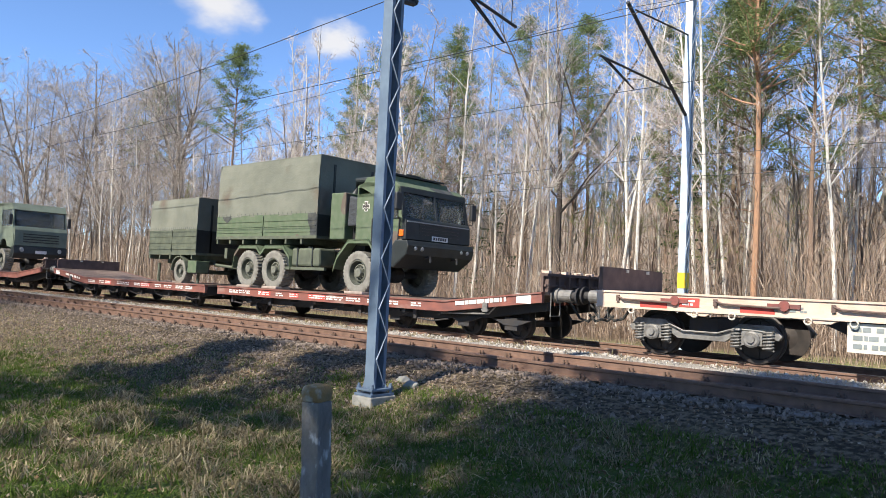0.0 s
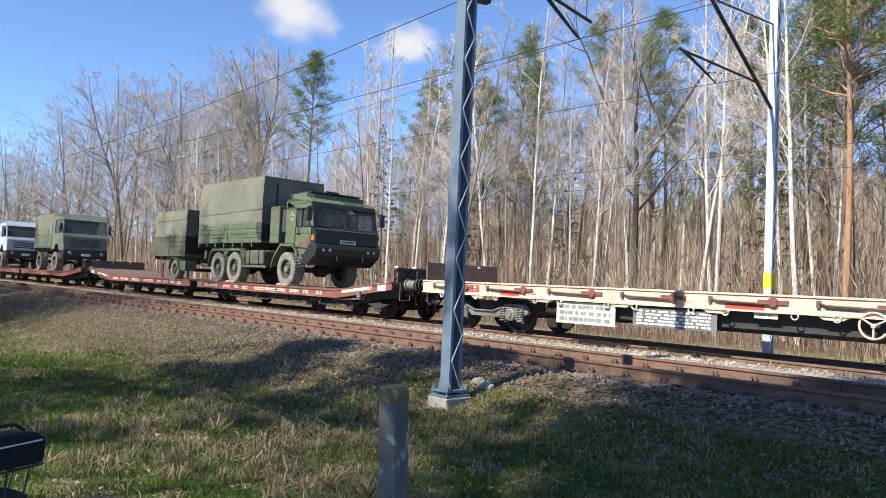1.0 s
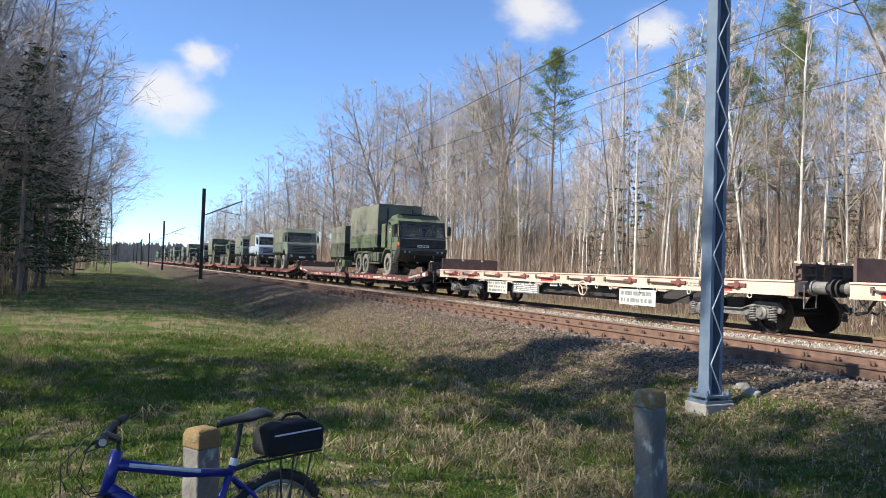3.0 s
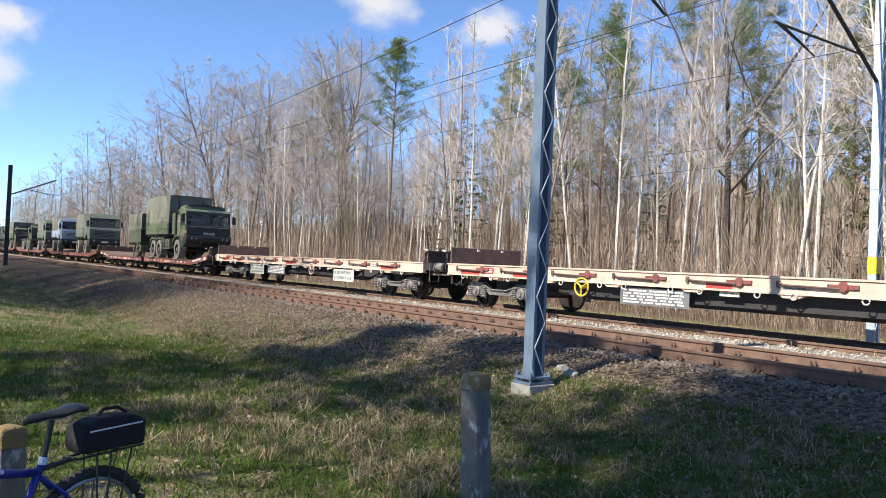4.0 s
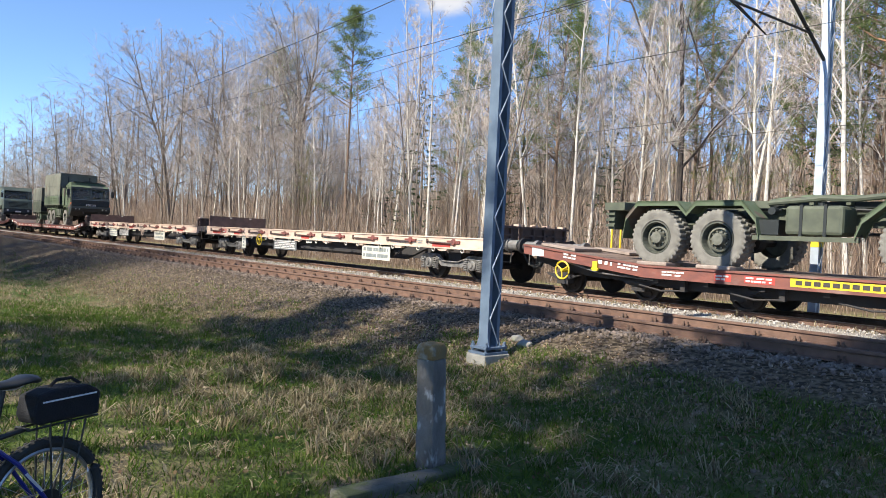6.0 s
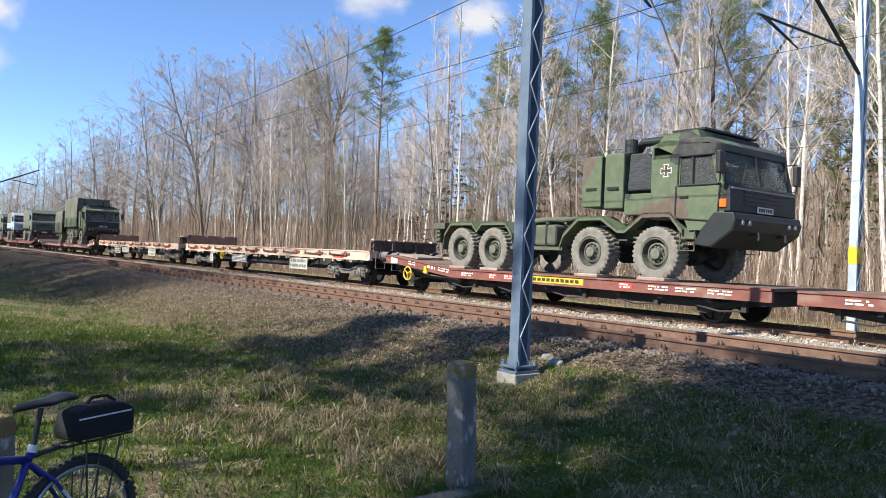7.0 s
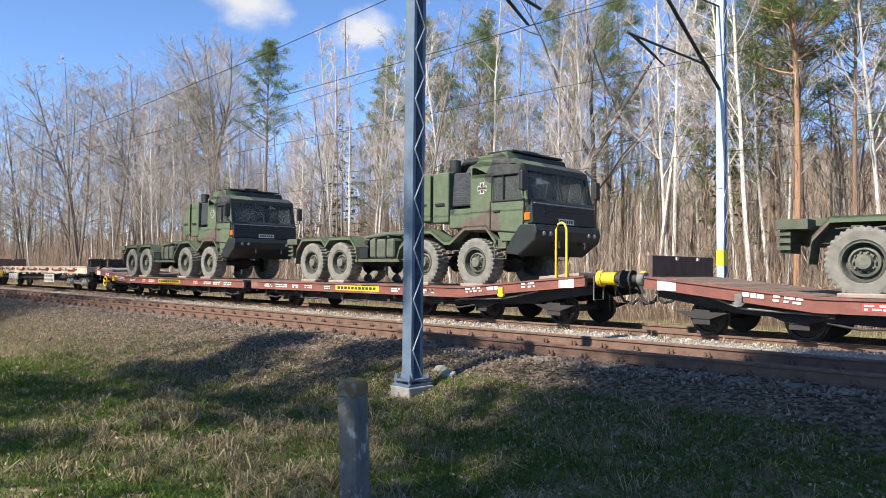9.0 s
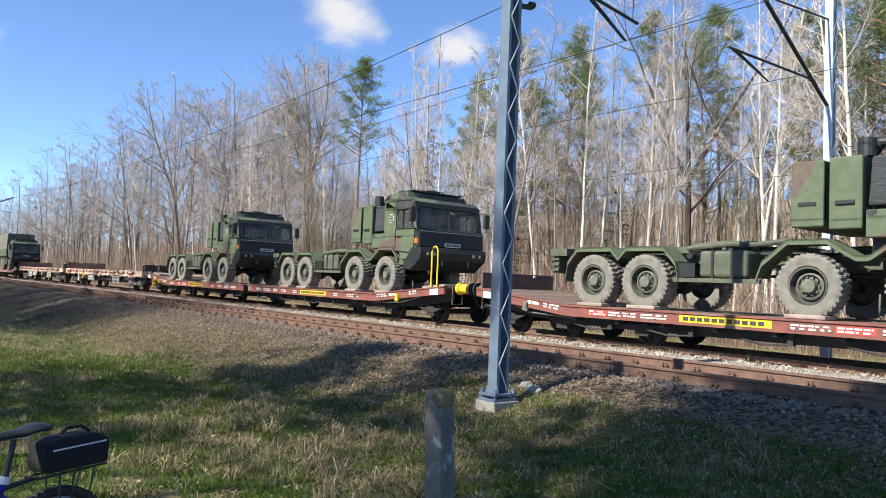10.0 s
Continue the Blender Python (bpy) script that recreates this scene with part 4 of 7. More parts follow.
    box(bm, xr, xf - 0.1, -yh + 0.02, yh - 0.02, 2.0, 2.06)
    part("cab_roof", bm, paint, t, bevel=0.012)
    bm = bm_()
    prism(bm, [(xr + 0.05, roof + 0.05), (xr + 0.18, roof + 0.22), (xr + 0.95, roof + 0.25), (xr + 1.02, roof + 0.05)], -1.12, 1.12)
    part("roof_pod", bm, paint, t, bevel=0.02)
    bm = bm_()
    box(bm, xr + 0.25, xr + 1.0, -0.95, 0.95, roof + 0.27, roof + 0.31)
    tube(bm, [(xr + 0.75, -0.25, roof + 0.3), (xr + 0.75, -0.25, roof + 0.37), (xr + 0.75, 0.25, roof + 0.37), (xr + 0.75, 0.25, roof + 0.3)], 0.03, 6)
    part("roof_hatch", bm, M["blackgreen"], t)
    # front: windscreen frame, panes, panel, grille, bumper; its shade is put into the dark colour
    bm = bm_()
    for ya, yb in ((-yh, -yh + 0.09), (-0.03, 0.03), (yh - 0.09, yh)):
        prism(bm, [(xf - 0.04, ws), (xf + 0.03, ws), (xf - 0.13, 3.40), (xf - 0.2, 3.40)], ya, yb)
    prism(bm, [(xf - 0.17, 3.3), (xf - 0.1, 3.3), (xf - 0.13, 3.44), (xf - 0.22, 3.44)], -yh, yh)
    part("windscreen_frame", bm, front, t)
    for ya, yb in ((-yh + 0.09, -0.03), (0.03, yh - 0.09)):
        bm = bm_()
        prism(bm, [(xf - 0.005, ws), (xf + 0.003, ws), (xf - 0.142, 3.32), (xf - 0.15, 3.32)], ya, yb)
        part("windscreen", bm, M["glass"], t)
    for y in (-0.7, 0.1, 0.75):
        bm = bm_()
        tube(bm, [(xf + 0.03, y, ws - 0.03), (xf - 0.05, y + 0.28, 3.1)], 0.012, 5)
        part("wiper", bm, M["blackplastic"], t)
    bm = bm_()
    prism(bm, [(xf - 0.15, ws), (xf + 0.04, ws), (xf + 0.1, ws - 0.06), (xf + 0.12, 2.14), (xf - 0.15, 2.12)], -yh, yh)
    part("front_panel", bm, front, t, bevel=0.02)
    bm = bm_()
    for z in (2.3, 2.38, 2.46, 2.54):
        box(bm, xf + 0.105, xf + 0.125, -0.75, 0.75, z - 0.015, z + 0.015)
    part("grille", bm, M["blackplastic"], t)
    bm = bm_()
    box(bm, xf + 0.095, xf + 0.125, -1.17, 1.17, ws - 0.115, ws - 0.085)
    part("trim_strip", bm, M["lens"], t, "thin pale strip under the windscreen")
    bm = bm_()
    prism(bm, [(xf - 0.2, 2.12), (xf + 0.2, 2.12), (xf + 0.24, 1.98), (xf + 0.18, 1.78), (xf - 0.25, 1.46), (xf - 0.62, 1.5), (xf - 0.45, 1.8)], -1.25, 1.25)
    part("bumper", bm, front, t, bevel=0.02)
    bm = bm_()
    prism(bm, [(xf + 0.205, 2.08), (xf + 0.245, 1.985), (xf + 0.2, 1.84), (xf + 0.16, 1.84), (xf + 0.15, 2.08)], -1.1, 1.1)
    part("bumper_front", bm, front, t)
    # added sheet: its near-black colour stands for shade on the bumper's slanted face
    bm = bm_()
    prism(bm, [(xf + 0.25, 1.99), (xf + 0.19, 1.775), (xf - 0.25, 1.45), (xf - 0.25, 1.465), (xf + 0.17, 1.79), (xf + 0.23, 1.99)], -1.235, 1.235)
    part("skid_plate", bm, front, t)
    for y in (-0.98, -0.74, 0.74, 0.98):
        bm = bm_()
        lathe(bm, [(0, 0.03), (0.04, 0.03), (0.055, 0.0), (0.06, -0.05)], 14, "x", (xf + 0.235, y, 1.93))
        part("headlamp", bm, M["lens"], t)
    plate_x = xf + 0.132
    bm = bm_()
    box(bm, plate_x, plate_x + 0.008, -0.3, 0.3, 2.16, 2.28)
    part("number_plate", bm, M["white"], t)
    bm = bm_()
    for k in range(6):
        box(bm, plate_x + 0.008, plate_x + 0.012, -0.25 + 0.085 * k, -0.19 + 0.085 * k, 2.185, 2.255)
    part("marking", bm, M["ink"], t)
    for y in (-0.5, 0.5):
        bm = bm_()
        tube(bm, [(xf + 0.1, y, 1.72), (xf + 0.3, y, 1.74), (xf + 0.3, y, 1.62)], 0.03, 8)
        part("tow_shackle", bm, M["blackplastic"], t)
    # inside: seats, wheel, dashboard
    for y in (-0.65, 0.65):
        bm = bm_()
        box(bm, xr + 0.3, xr + 0.8, y - 0.25, y + 0.25, 2.2, 2.5)
        box(bm, xr + 0.22, xr + 0.36, y - 0.25, y + 0.25, 2.45, 3.2)
        part("seat", bm, M["seat"], t, bevel=0.04)
    bm = bm_()
    box(bm, xf - 0.35, xf - 0.06, -1.15, 1.15, 2.4, 2.66)
    n = 16
    tube(bm, [(xf - 0.48 + 0.06 * math.sin(2 * math.pi * i / n), -0.65 + 0.22 * math.cos(2 * math.pi * i / n), 2.72 + 0.16 * math.sin(2 * math.pi * i / n)) for i in range(n + 1)], 0.018, 6)
    part("dashboard", bm, M["seat"], t)
    # national cross on the cab's side, as plain bars
    for w, m_, off in ((0.09, M["white"], 0.006), (0.058, M["ink"], 0.01)):
        bm = bm_()
        for k in range(4):
            q = Euler((0, math.pi / 2 * k, 0)).to_matrix()
            for a in [((-w * 0.28, 0.01), (w * 0.28, 0.01), (w * 0.75, 0.13 if w > 0.06 else 0.115), (-w * 0.75, 0.13 if w > 0.06 else 0.115))]:
                vs = [bm.verts.new(Vector((xr + 0.33, -yh - off, 2.98)) + q @ Vector((p[0], 0, p[1]))) for p in a]
                bm.faces.new(vs)
        part("emblem", bm, m_, t)


def behind_cab(t, x0, xr):
    """Stowage lockers, air filter and exhaust between body and cab."""
    bm = bm_()
    box(bm, x0, x0 + 0.55, -1.2, 1.2, 2.3, 3.42)
    part("locker", bm, M["camo"], t, bevel=0.025)
    bm = bm_()
    box(bm, x0 + 0.62, x0 + 1.14, -1.18, 1.0, 2.25, 3.45)
    part("locker", bm, M["camo"], t, bevel=0.03)
    for xx in (x0 + 0.28, x0 + 0.88):
        bm = bm_()
        box(bm, xx - 0.15, xx + 0.15, -1.215, -1.2, 2.66, 2.72)
        tube(bm, [(x0 + 0.585, -1.2, 2.4), (x0 + 0.585, -1.2, 3.3)], 0.012, 5)
        part("locker_handle", bm, M["blackplastic"], t)
    bm = bm_()
    prism(bm, [(x0 + 1.2, 2.62), (x0 + 1.85, 2.62), (x0 + 1.85, 3.2), (x0 + 1.7, 3.4), (x0 + 1.25, 3.42)], -1.12, -0.5)
    part("air_filter", bm, M["bag_grey"], t, bevel=0.04)
    bm = bm_()
    box(bm, x0 + 1.2, x0 + 1.9, -1.2, -0.4, 2.1, 2.55)
    part("battery_box", bm, M["camo"], t, bevel=0.02)
    bm = bm_()
    tube(bm, [(x0 + 1.1, -0.9, 3.45), (x0 + 1.1, -0.9, 3.75)], 0.14, 14)
    tube(bm, [(x0 + 0.95, -0.6, 3.4), (x0 + 1.2, -0.6, 3.72), (x0 + 1.75, -0.6, 3.72), (x0 + 1.95, -0.6, 3.5)], 0.1, 12)
    part("exhaust", bm, M["blackgreen"], t)
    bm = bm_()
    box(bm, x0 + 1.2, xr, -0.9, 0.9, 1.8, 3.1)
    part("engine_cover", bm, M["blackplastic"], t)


def chassis(t, x0, x1):
    bm = bm_()
    for s in (-1, 1):
        box(bm, x0, x1, s * 0.45 - 0.05, s * 0.45 + 0.05, 1.62, 1.9)
    k = x0 + 0.1
    while k < x1:
        box(bm, k, k + 0.1, -0.45, 0.45, 1.66, 1.86)
        k += 0.9
    box(bm, x0 - 0.15, x0, -1.0, 1.0, 1.6, 1.92)
    part("chassis_frame", bm, M["chassis"], t)
    bm = bm_()
    for i in range(9):
        f = x0 + (x1 - x0) * (i + 0.5) / 9
        tube(bm, [(f - 0.3, -0.62, 1.88), (f + 0.35, -0.6, 1.9 + 0.05 * math.sin(i * 2.0))], 0.025, 6)
    tube(bm, [(x0 + 1, -0.7, 1.5), (x0 + 2.2, -0.75, 1.42), (x1 - 1, -0.7, 1.5)], 0.03, 6)
    part("pipework", bm, M["blackplastic"], t)


def fuel_tank(t, x0, x1):
    bm = bm_()
    box(bm, x0, x1, -1.2, -0.62, 1.42, 1.92)
    part("fuel_tank", bm, M["chassis"], t, bevel=0.06)
    bm = bm_()
    for x in (x0 + 0.28, x1 - 0.28):
        box(bm, x - 0.025, x + 0.025, -1.215, -0.6, 1.40, 1.935)
    tube(bm, [(x0 + 0.5, -0.95, 1.92), (x0 + 0.5, -0.95, 1.98)], 0.06, 10)
    part("tank_strap", bm, M["blackgreen"], t)
    bm = bm_()
    box(bm, x0 - 0.55, x1 + 0.25, -1.22, -1.14, 1.32, 1.40)
    part("side_guard", bm, M["chassis"], t)
    bm = bm_()
    box(bm, x0 - 0.48, x0 - 0.12, -1.15, -0.75, 1.42, 1.68)
    lathe(bm, [(0, -0.05), (0.07, -0.05), (0.07, 0.1)], 10, "y", (x0 - 0.3, -1.0, 1.84))
    part("equipment_box", bm, M["blackgreen"], t, bevel=0.015)


def truck_8x8(s0):
    t = thing("army_truck", "eight-wheeled camouflage army truck with a bare chassis on a wagon", "truck", "army trucks on the train")
    r = 0.555
    for x in (0, 1.3, 4.55, 6.27):
        axle(t, x, r)
    chassis(t, -1.1, 6.4)
    for s in (-1, 1):
        y0, y1 = (-1.26, -0.8) if s < 0 else (0.8, 1.26)
        mudguard(t, [(-0.78, 1.3), (-0.72, 1.72), (-0.45, 2.02), (0.45, 2.02), (0.65, 1.82), (0.85, 2.02), (1.75, 2.02), (2.02, 1.72), (2.08, 1.4)], y0, y1)
        mudguard(t, [(3.65, 1.45), (3.75, 1.72), (4.2, 2.1), (4.85, 2.1), (5.3, 1.82), (5.5, 1.82), (5.95, 2.14), (6.6, 2.14), (6.9, 1.8)], y0, y1)
    bm = bm_()
    for s in (-1, 1):
        box(bm, -1.25, 2.05, s * 0.75 - 0.06, s * 0.75 + 0.06, 1.9, 2.03)
    box(bm, -1.3, -0.8, -1.2, 1.2, 1.84, 2.0)
    box(bm, -1.26, -1.1, -1.1, -0.6, 1.45, 1.84)
    for z in (1.5, 1.62, 1.74):
        box(bm, -1.3, -1.08, -1.15, -0.7, z, z + 0.05)
    part("rear_beam", bm, M["chassis"], t)
    bm = bm_()
    for s in (-1, 1):
        box(bm, 2.0, 4.2, s * 0.55 - 0.04, s * 0.55 + 0.04, 1.92, 2.02)
    part("subframe", bm, M["blackgreen"], t)
    for x in (2.2, 2.7, 3.3, 3.9):
        bm = bm_()
        box(bm, x, x + 0.08, -0.75, 0.75, 1.95, 2.05)
        part("cross_member", bm, M["chassis"], t, bevel=0.01)
    bm = bm_()
    tube(bm, [(2.1, -0.95, 1.98), (3.0, -0.9, 2.06), (3.5, -1.0, 2.03), (4.15, -0.95, 2.1)], 0.05, 8)
    part("hose", bm, M["chassis"], t)
    bm = bm_()
    tube(bm, [(2.05, -0.75, 2.03), (2.5, -0.7, 2.1), (4.2, -0.72, 2.08)], 0.035, 8)
    part("hose", bm, M["camo"], t)
    fuel_tank(t, 2.5, 3.45)
    behind_cab(t, 4.22, 6.1)
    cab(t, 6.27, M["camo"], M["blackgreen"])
    return on_train(t, s0)


def tilt(t, x0, x1, z0, zs, z1, w, mat_canvas, mat_board):
    """A canvas tilt over drop sides; sags a little between its hoops, with short tie ropes."""
    bm = bm_()
    nx, nz = 16, 8
    for s in (-1, 1):
        rows = []
        for j in range(nz + 1):
            row = []
            for i in range(nx + 1):
                x, z = x0 + (x1 - x0) * i / nx, zs + (z1 - zs) * j / nz
                b = 0.018 * noise.noise((x * 1.7, z * 2.3, s * 5)) - 0.02 * abs(math.sin(math.pi * 4 * i / nx)) * math.sin(math.pi * j / nz)
                row.append(bm.verts.new((x, s * (w + b - 0.05 * (j / nz) ** 6), z)))
            rows.append(row)
        for a, b in zip(rows, rows[1:]):
            for i in range(nx):
                bm.faces.new((a[i], a[i + 1], b[i + 1], b[i]) if s < 0 else (a[i + 1], a[i], b[i], b[i + 1]))
    box(bm, x0, x1, -w + 0.05, w - 0.05, z1 - 0.03, z1 + 0.02)
    box(bm, x0 + 0.01, x0 + 0.03, -w + 0.02, w - 0.02, zs, z1)
    box(bm, x1 - 0.03, x1 - 0.01, -w + 0.02, w - 0.02, zs, z1)
    part("canvas_tilt", bm, mat_canvas, t, "faded green canvas cover")
    bm = bm_()
    n = 24
    for s in (-1, 1):
        for i in range(n):
            x = x0 + (x1 - x0) * (i + 0.5) / n
            tube(bm, [(x, s * (w + 0.012), zs + 0.1), (x + 0.03, s * (w + 0.014), zs + 0.02)], 0.004, 4)
    part("tilt_rope", bm, M["blackgreen"], t)
    half = (x0 + x1) / 2
    for s in (-1, 1):
        for a, b in ((x0, half - 0.02), (half + 0.02, x1)):
            bm = bm_()
            box(bm, a, b, s * (w - 0.02) - 0.02, s * (w - 0.02) + 0.02, z0, zs + 0.04)
            for k in range(3):
                z = z0 + 0.1 + k * (zs - z0 - 0.1) / 3
                box(bm, a + 0.03, b - 0.03, min(s * w, s * (w + 0.015)), max(s * w, s * (w + 0.015)), z, z + 0.02)
            part("drop_side", bm, mat_board, t)
    bm = bm_()
    for y in (-0.7, 0.7):
        box(bm, x1 - 0.02, x1 + 0.02, y - 0.03, y + 0.03, z0, z1 - 0.2)
    box(bm, x1 - 0.01, x1 + 0.02, -w, w, z0, zs)
    box(bm, x0 - 0.02, x0 + 0.01, -w, w, z0, zs)
    part("headboard", bm, M["blackgreen"], t)
    bm = bm_()
    box(bm, x0 - 0.02, x1 + 0.02, -w, w, z0 - 0.08, z0)
    part("load_bed", bm, M["chassis"], t)
    k = x0
    while k < x1:
        bm = bm_()
        box(bm, k, k + 0.08, -w + 0.02, w - 0.02, z0 - 0.22, z0 - 0.08)
        part("bed_bearer", bm, M["chassis"], t)
        k += 0.7


def truck_6x6(s0):
    t = thing("army_truck", "six-wheeled camouflage army truck with a tall canvas body", "truck", "army trucks on the train")
    for x in (0, 1.27, 4.84):
        axle(t, x, 0.55)
    chassis(t, -1.5, 5.0)
    for s in (-1, 1):
        y0, y1 = (-1.26, -0.8) if s < 0 else (0.8, 1.26)
        mudguard(t, [(-0.78, 1.35), (-0.7, 1.75), (-0.45, 2.0), (0.4, 2.0), (0.63, 1.8), (0.85, 2.0), (1.7, 2.0), (2.0, 1.7), (2.06, 1.4)], y0, y1)
        mudguard(t, [(3.9, 1.4), (4.05, 1.75), (4.45, 2.14), (5.2, 2.14), (5.5, 1.8)], y0, y1)
    tilt(t, -1.78, 3.12, 2.26, 2.84, 4.46, 1.24, M["canvas"], M["camo"])
    fuel_tank(t, 2.05, 3.25)
    bm = bm_()
    box(bm, 3.62, 4.2, -1.2, 1.0, 2.15, 3.38)
    part("locker", bm, M["camo"], t, bevel=0.03)
    bm = bm_()
    prism(bm, [(4.22, 2.5), (4.66, 2.5), (4.66, 3.2), (4.25, 3.3)], -1.12, -0.5)
    part("air_filter", bm, M["bag_grey"], t, bevel=0.04)
    bm = bm_()
    tube(bm, [(4.0, -0.7, 3.4), (4.1, -0.7, 3.75), (4.55, -0.7, 3.75), (4.66, -0.7, 3.5)], 0.1, 12)
    part("exhaust", bm, M["blackgreen"], t)
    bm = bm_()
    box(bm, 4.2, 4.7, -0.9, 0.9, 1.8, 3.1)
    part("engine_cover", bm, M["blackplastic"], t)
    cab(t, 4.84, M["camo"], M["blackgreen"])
    return on_train(t, s0)


def trailer(s0):
    t = thing("cargo_trailer", "two-wheeled army cargo trailer with a green canvas cover", "trailer")
    tilt(t, -2.1, 1.0, 1.76, 2.5, 3.55, 1.22, M["canvas"], M["chassis"])
    for x in (-0.02,):
        for s in (-1, 1):
            truck_wheel(t, x, s * 1.02, 0.4, s)
    bm = bm_()
    tube(bm, [(0, -0.9, 1.15), (0, 0.9, 1.15)], 0.07, 8)
    for s in (-1, 1):
        box(bm, -2.0, 1.0, s * 0.5 - 0.05, s * 0.5 + 0.05, 1.4, 1.55)
    tube(bm, [(1.0, -0.5, 1.4), (2.1, 0, 1.3)], 0.05, 8)
    tube(bm, [(1.0, 0.5, 1.4), (2.1, 0, 1.3)], 0.05, 8)
    tube(bm, [(0.7, -0.9, 1.4), (0.7, -0.9, DECK + 0.02)], 0.05, 8)
    tube(bm, [(-1.9, -0.9, 1.4), (-1.9, -0.9, DECK + 0.02)], 0.05, 8)
    part("trailer_frame", bm, M["chassis"], t)
    bm = bm_()
    n = 9
    for y0, y1 in ((-1.24, -0.8), (0.8, 1.24)):
        pts = [(0.5 * math.cos(math.pi * i / n), 1.15 + 0.5 * math.sin(math.pi * i / n)) for i in range(n + 1)]
        prism(bm, pts + [(a * 0.93, 1.15 + (b - 1.15) * 0.93) for a, b in pts[::-1]], y0, y1)
    part("mudguard", bm, M["chassis"], t)
    bm = bm_()
    box(bm, 0.52, 1.05, -1.2, -0.7, 1.1, 1.5)
    part("stowage_box", bm, M["camo"], t, bevel=0.02)
    bm = bm_()
    box(bm, -0.3, 0.3, -1.25, -0.8, DECK, DECK + 0.06)
    part("wheel_chock", bm, M["sleeper"], t)
    return on_train(t, s0)


def light_truck(s0, paint, canvas, label):
    """A smaller two-axle army lorry with a canvas body, its cab rounded and broad."""
    t = thing("army_lorry", label, "truck", "army lorries on the train")
    for x in (0.0, 3.2):
        axle(t, x, 0.56)
    chassis(t, -1.2, 4.1)
    tilt(t, -1.5, 2.15, 1.95, 2.45, 3.5, 1.18, canvas, paint)
    bm = bm_()
    for s in (-1, 1):
        y0, y1 = (-1.2, -1.14) if s < 0 else (1.14, 1.2)
        prism(bm, [(2.3, 1.8), (2.75, 1.8), (3.0, 2.05), (3.45, 2.05), (3.75, 1.75), (4.5, 1.7), (4.5, 2.55), (2.3, 2.55)], y0, y1)
        prism(bm, [(2.3, 2.55), (2.8, 2.55), (2.8, 3.2), (2.3, 3.2)], y0, y1)
        prism(bm, [(4.25, 2.55), (4.45, 2.55), (4.3, 3.2), (4.15, 3.2)], y0, y1)
        prism(bm, [(2.3, 3.2), (4.3, 3.2), (4.15, 3.42), (2.4, 3.46)], y0, y1)
    prism(bm, [(2.3, 3.4), (2.4, 3.5), (4.1, 3.46), (4.32, 3.2), (4.26, 3.16), (4.0, 3.38), (2.3, 3.36)], -1.2, 1.2)
    box(bm, 2.28, 2.34, -1.18, 1.18, 1.8, 3.4)
    prism(bm, [(4.4, 2.55), (4.52, 2.55), (4.6, 2.4), (4.62, 1.8), (4.4, 1.75)], -1.18, 1.18)
    part("cab_shell", bm, paint, t)
    bm = bm_()
    prism(bm, [(4.44, 2.55), (4.46, 2.55), (4.28, 3.2), (4.26, 3.2)], -1.1, 1.1)
    part("windscreen", bm, M["glass"], t)
    for s in (-1, 1):
        bm = bm_()
        box(bm, 2.8, 4.27, s * 1.17 - 0.006, s * 1.17 + 0.006, 2.55, 3.2)
        part("side_window", bm, M["glass"], t)
        bm = bm_()
        box(bm, 4.35, 4.45, min(s * 1.25, s * 1.4), max(s * 1.25, s * 1.4), 2.6, 3.0)
        part("mirror", bm, M["blackplastic"], t, bevel=0.02)
        bm = bm_()
        lathe(bm, [(0, 0.04), (0.09, 0.03), (0.11, 0.0), (0.11, -0.05)], 14, "x", (4.66, s * 0.85, 1.62))
        part("headlamp", bm, M["lens"], t)
    bm = bm_()
    prism(bm, [(4.3, 1.78), (4.66, 1.78), (4.7, 1.5), (4.55, 1.3), (4.2, 1.35)], -1.2, 1.2)
    part("bumper", bm, M["blackgreen"], t, bevel=0.02)
    bm = bm_()
    for z in (1.95, 2.05, 2.15, 2.25):
        box(bm, 4.6, 4.64, -0.8, 0.8, z - 0.02, z + 0.02)
    part("grille", bm, M["blackplastic"], t)
    bm = bm_()
    box(bm, 4.68, 4.71, -0.25, 0.25, 1.5, 1.62)
    part("number_plate", bm, M["white"], t)
    bm = bm_()
    box(bm, 2.6, 3.0, -1.0, 1.0, 2.2, 2.9)
    box(bm, 4.1, 4.4, -1.1, 1.1, 2.2, 2.5)
    part("seat", bm, M["seat"], t)
    for ob in t.children:
        if ob.name.split(".")[0] not in ("wheel", "axle", "wheel_chock"):
            ob.data.transform(Matrix.Translation((0, 0, DECK)) @ Matrix.Diagonal((1, 1, 1.22, 1)) @ Matrix.Translation((0, 0, -DECK)))
    return on_train(t, s0)


# from the far end of the train to its near end
flat_unit(-12.75, 11.8, 9.2, False, True, seed=1)
flat_unit(-13.45, 11.85, 8.85, True, True, seed=2)
truck_6x6(-11.47)
trailer(-15.47)
container_wagon(0.25, 17.5, 0)
container_wagon(18.95, 17.7, 1)
flat_unit(50.4, 12.26, 8.95, False, False, True, True, 3)
flat_unit(49.95, 12.25, 8.95, True, False, True, True, 4)
t8 = truck_8x8(41.1)


def again(ob, s):
    """Another of the same vehicle or wagon further along the train."""
    c = copy_thing(ob, pose(s, TRACK_2, 0))
    TRAIN.append((c, s))
    return c


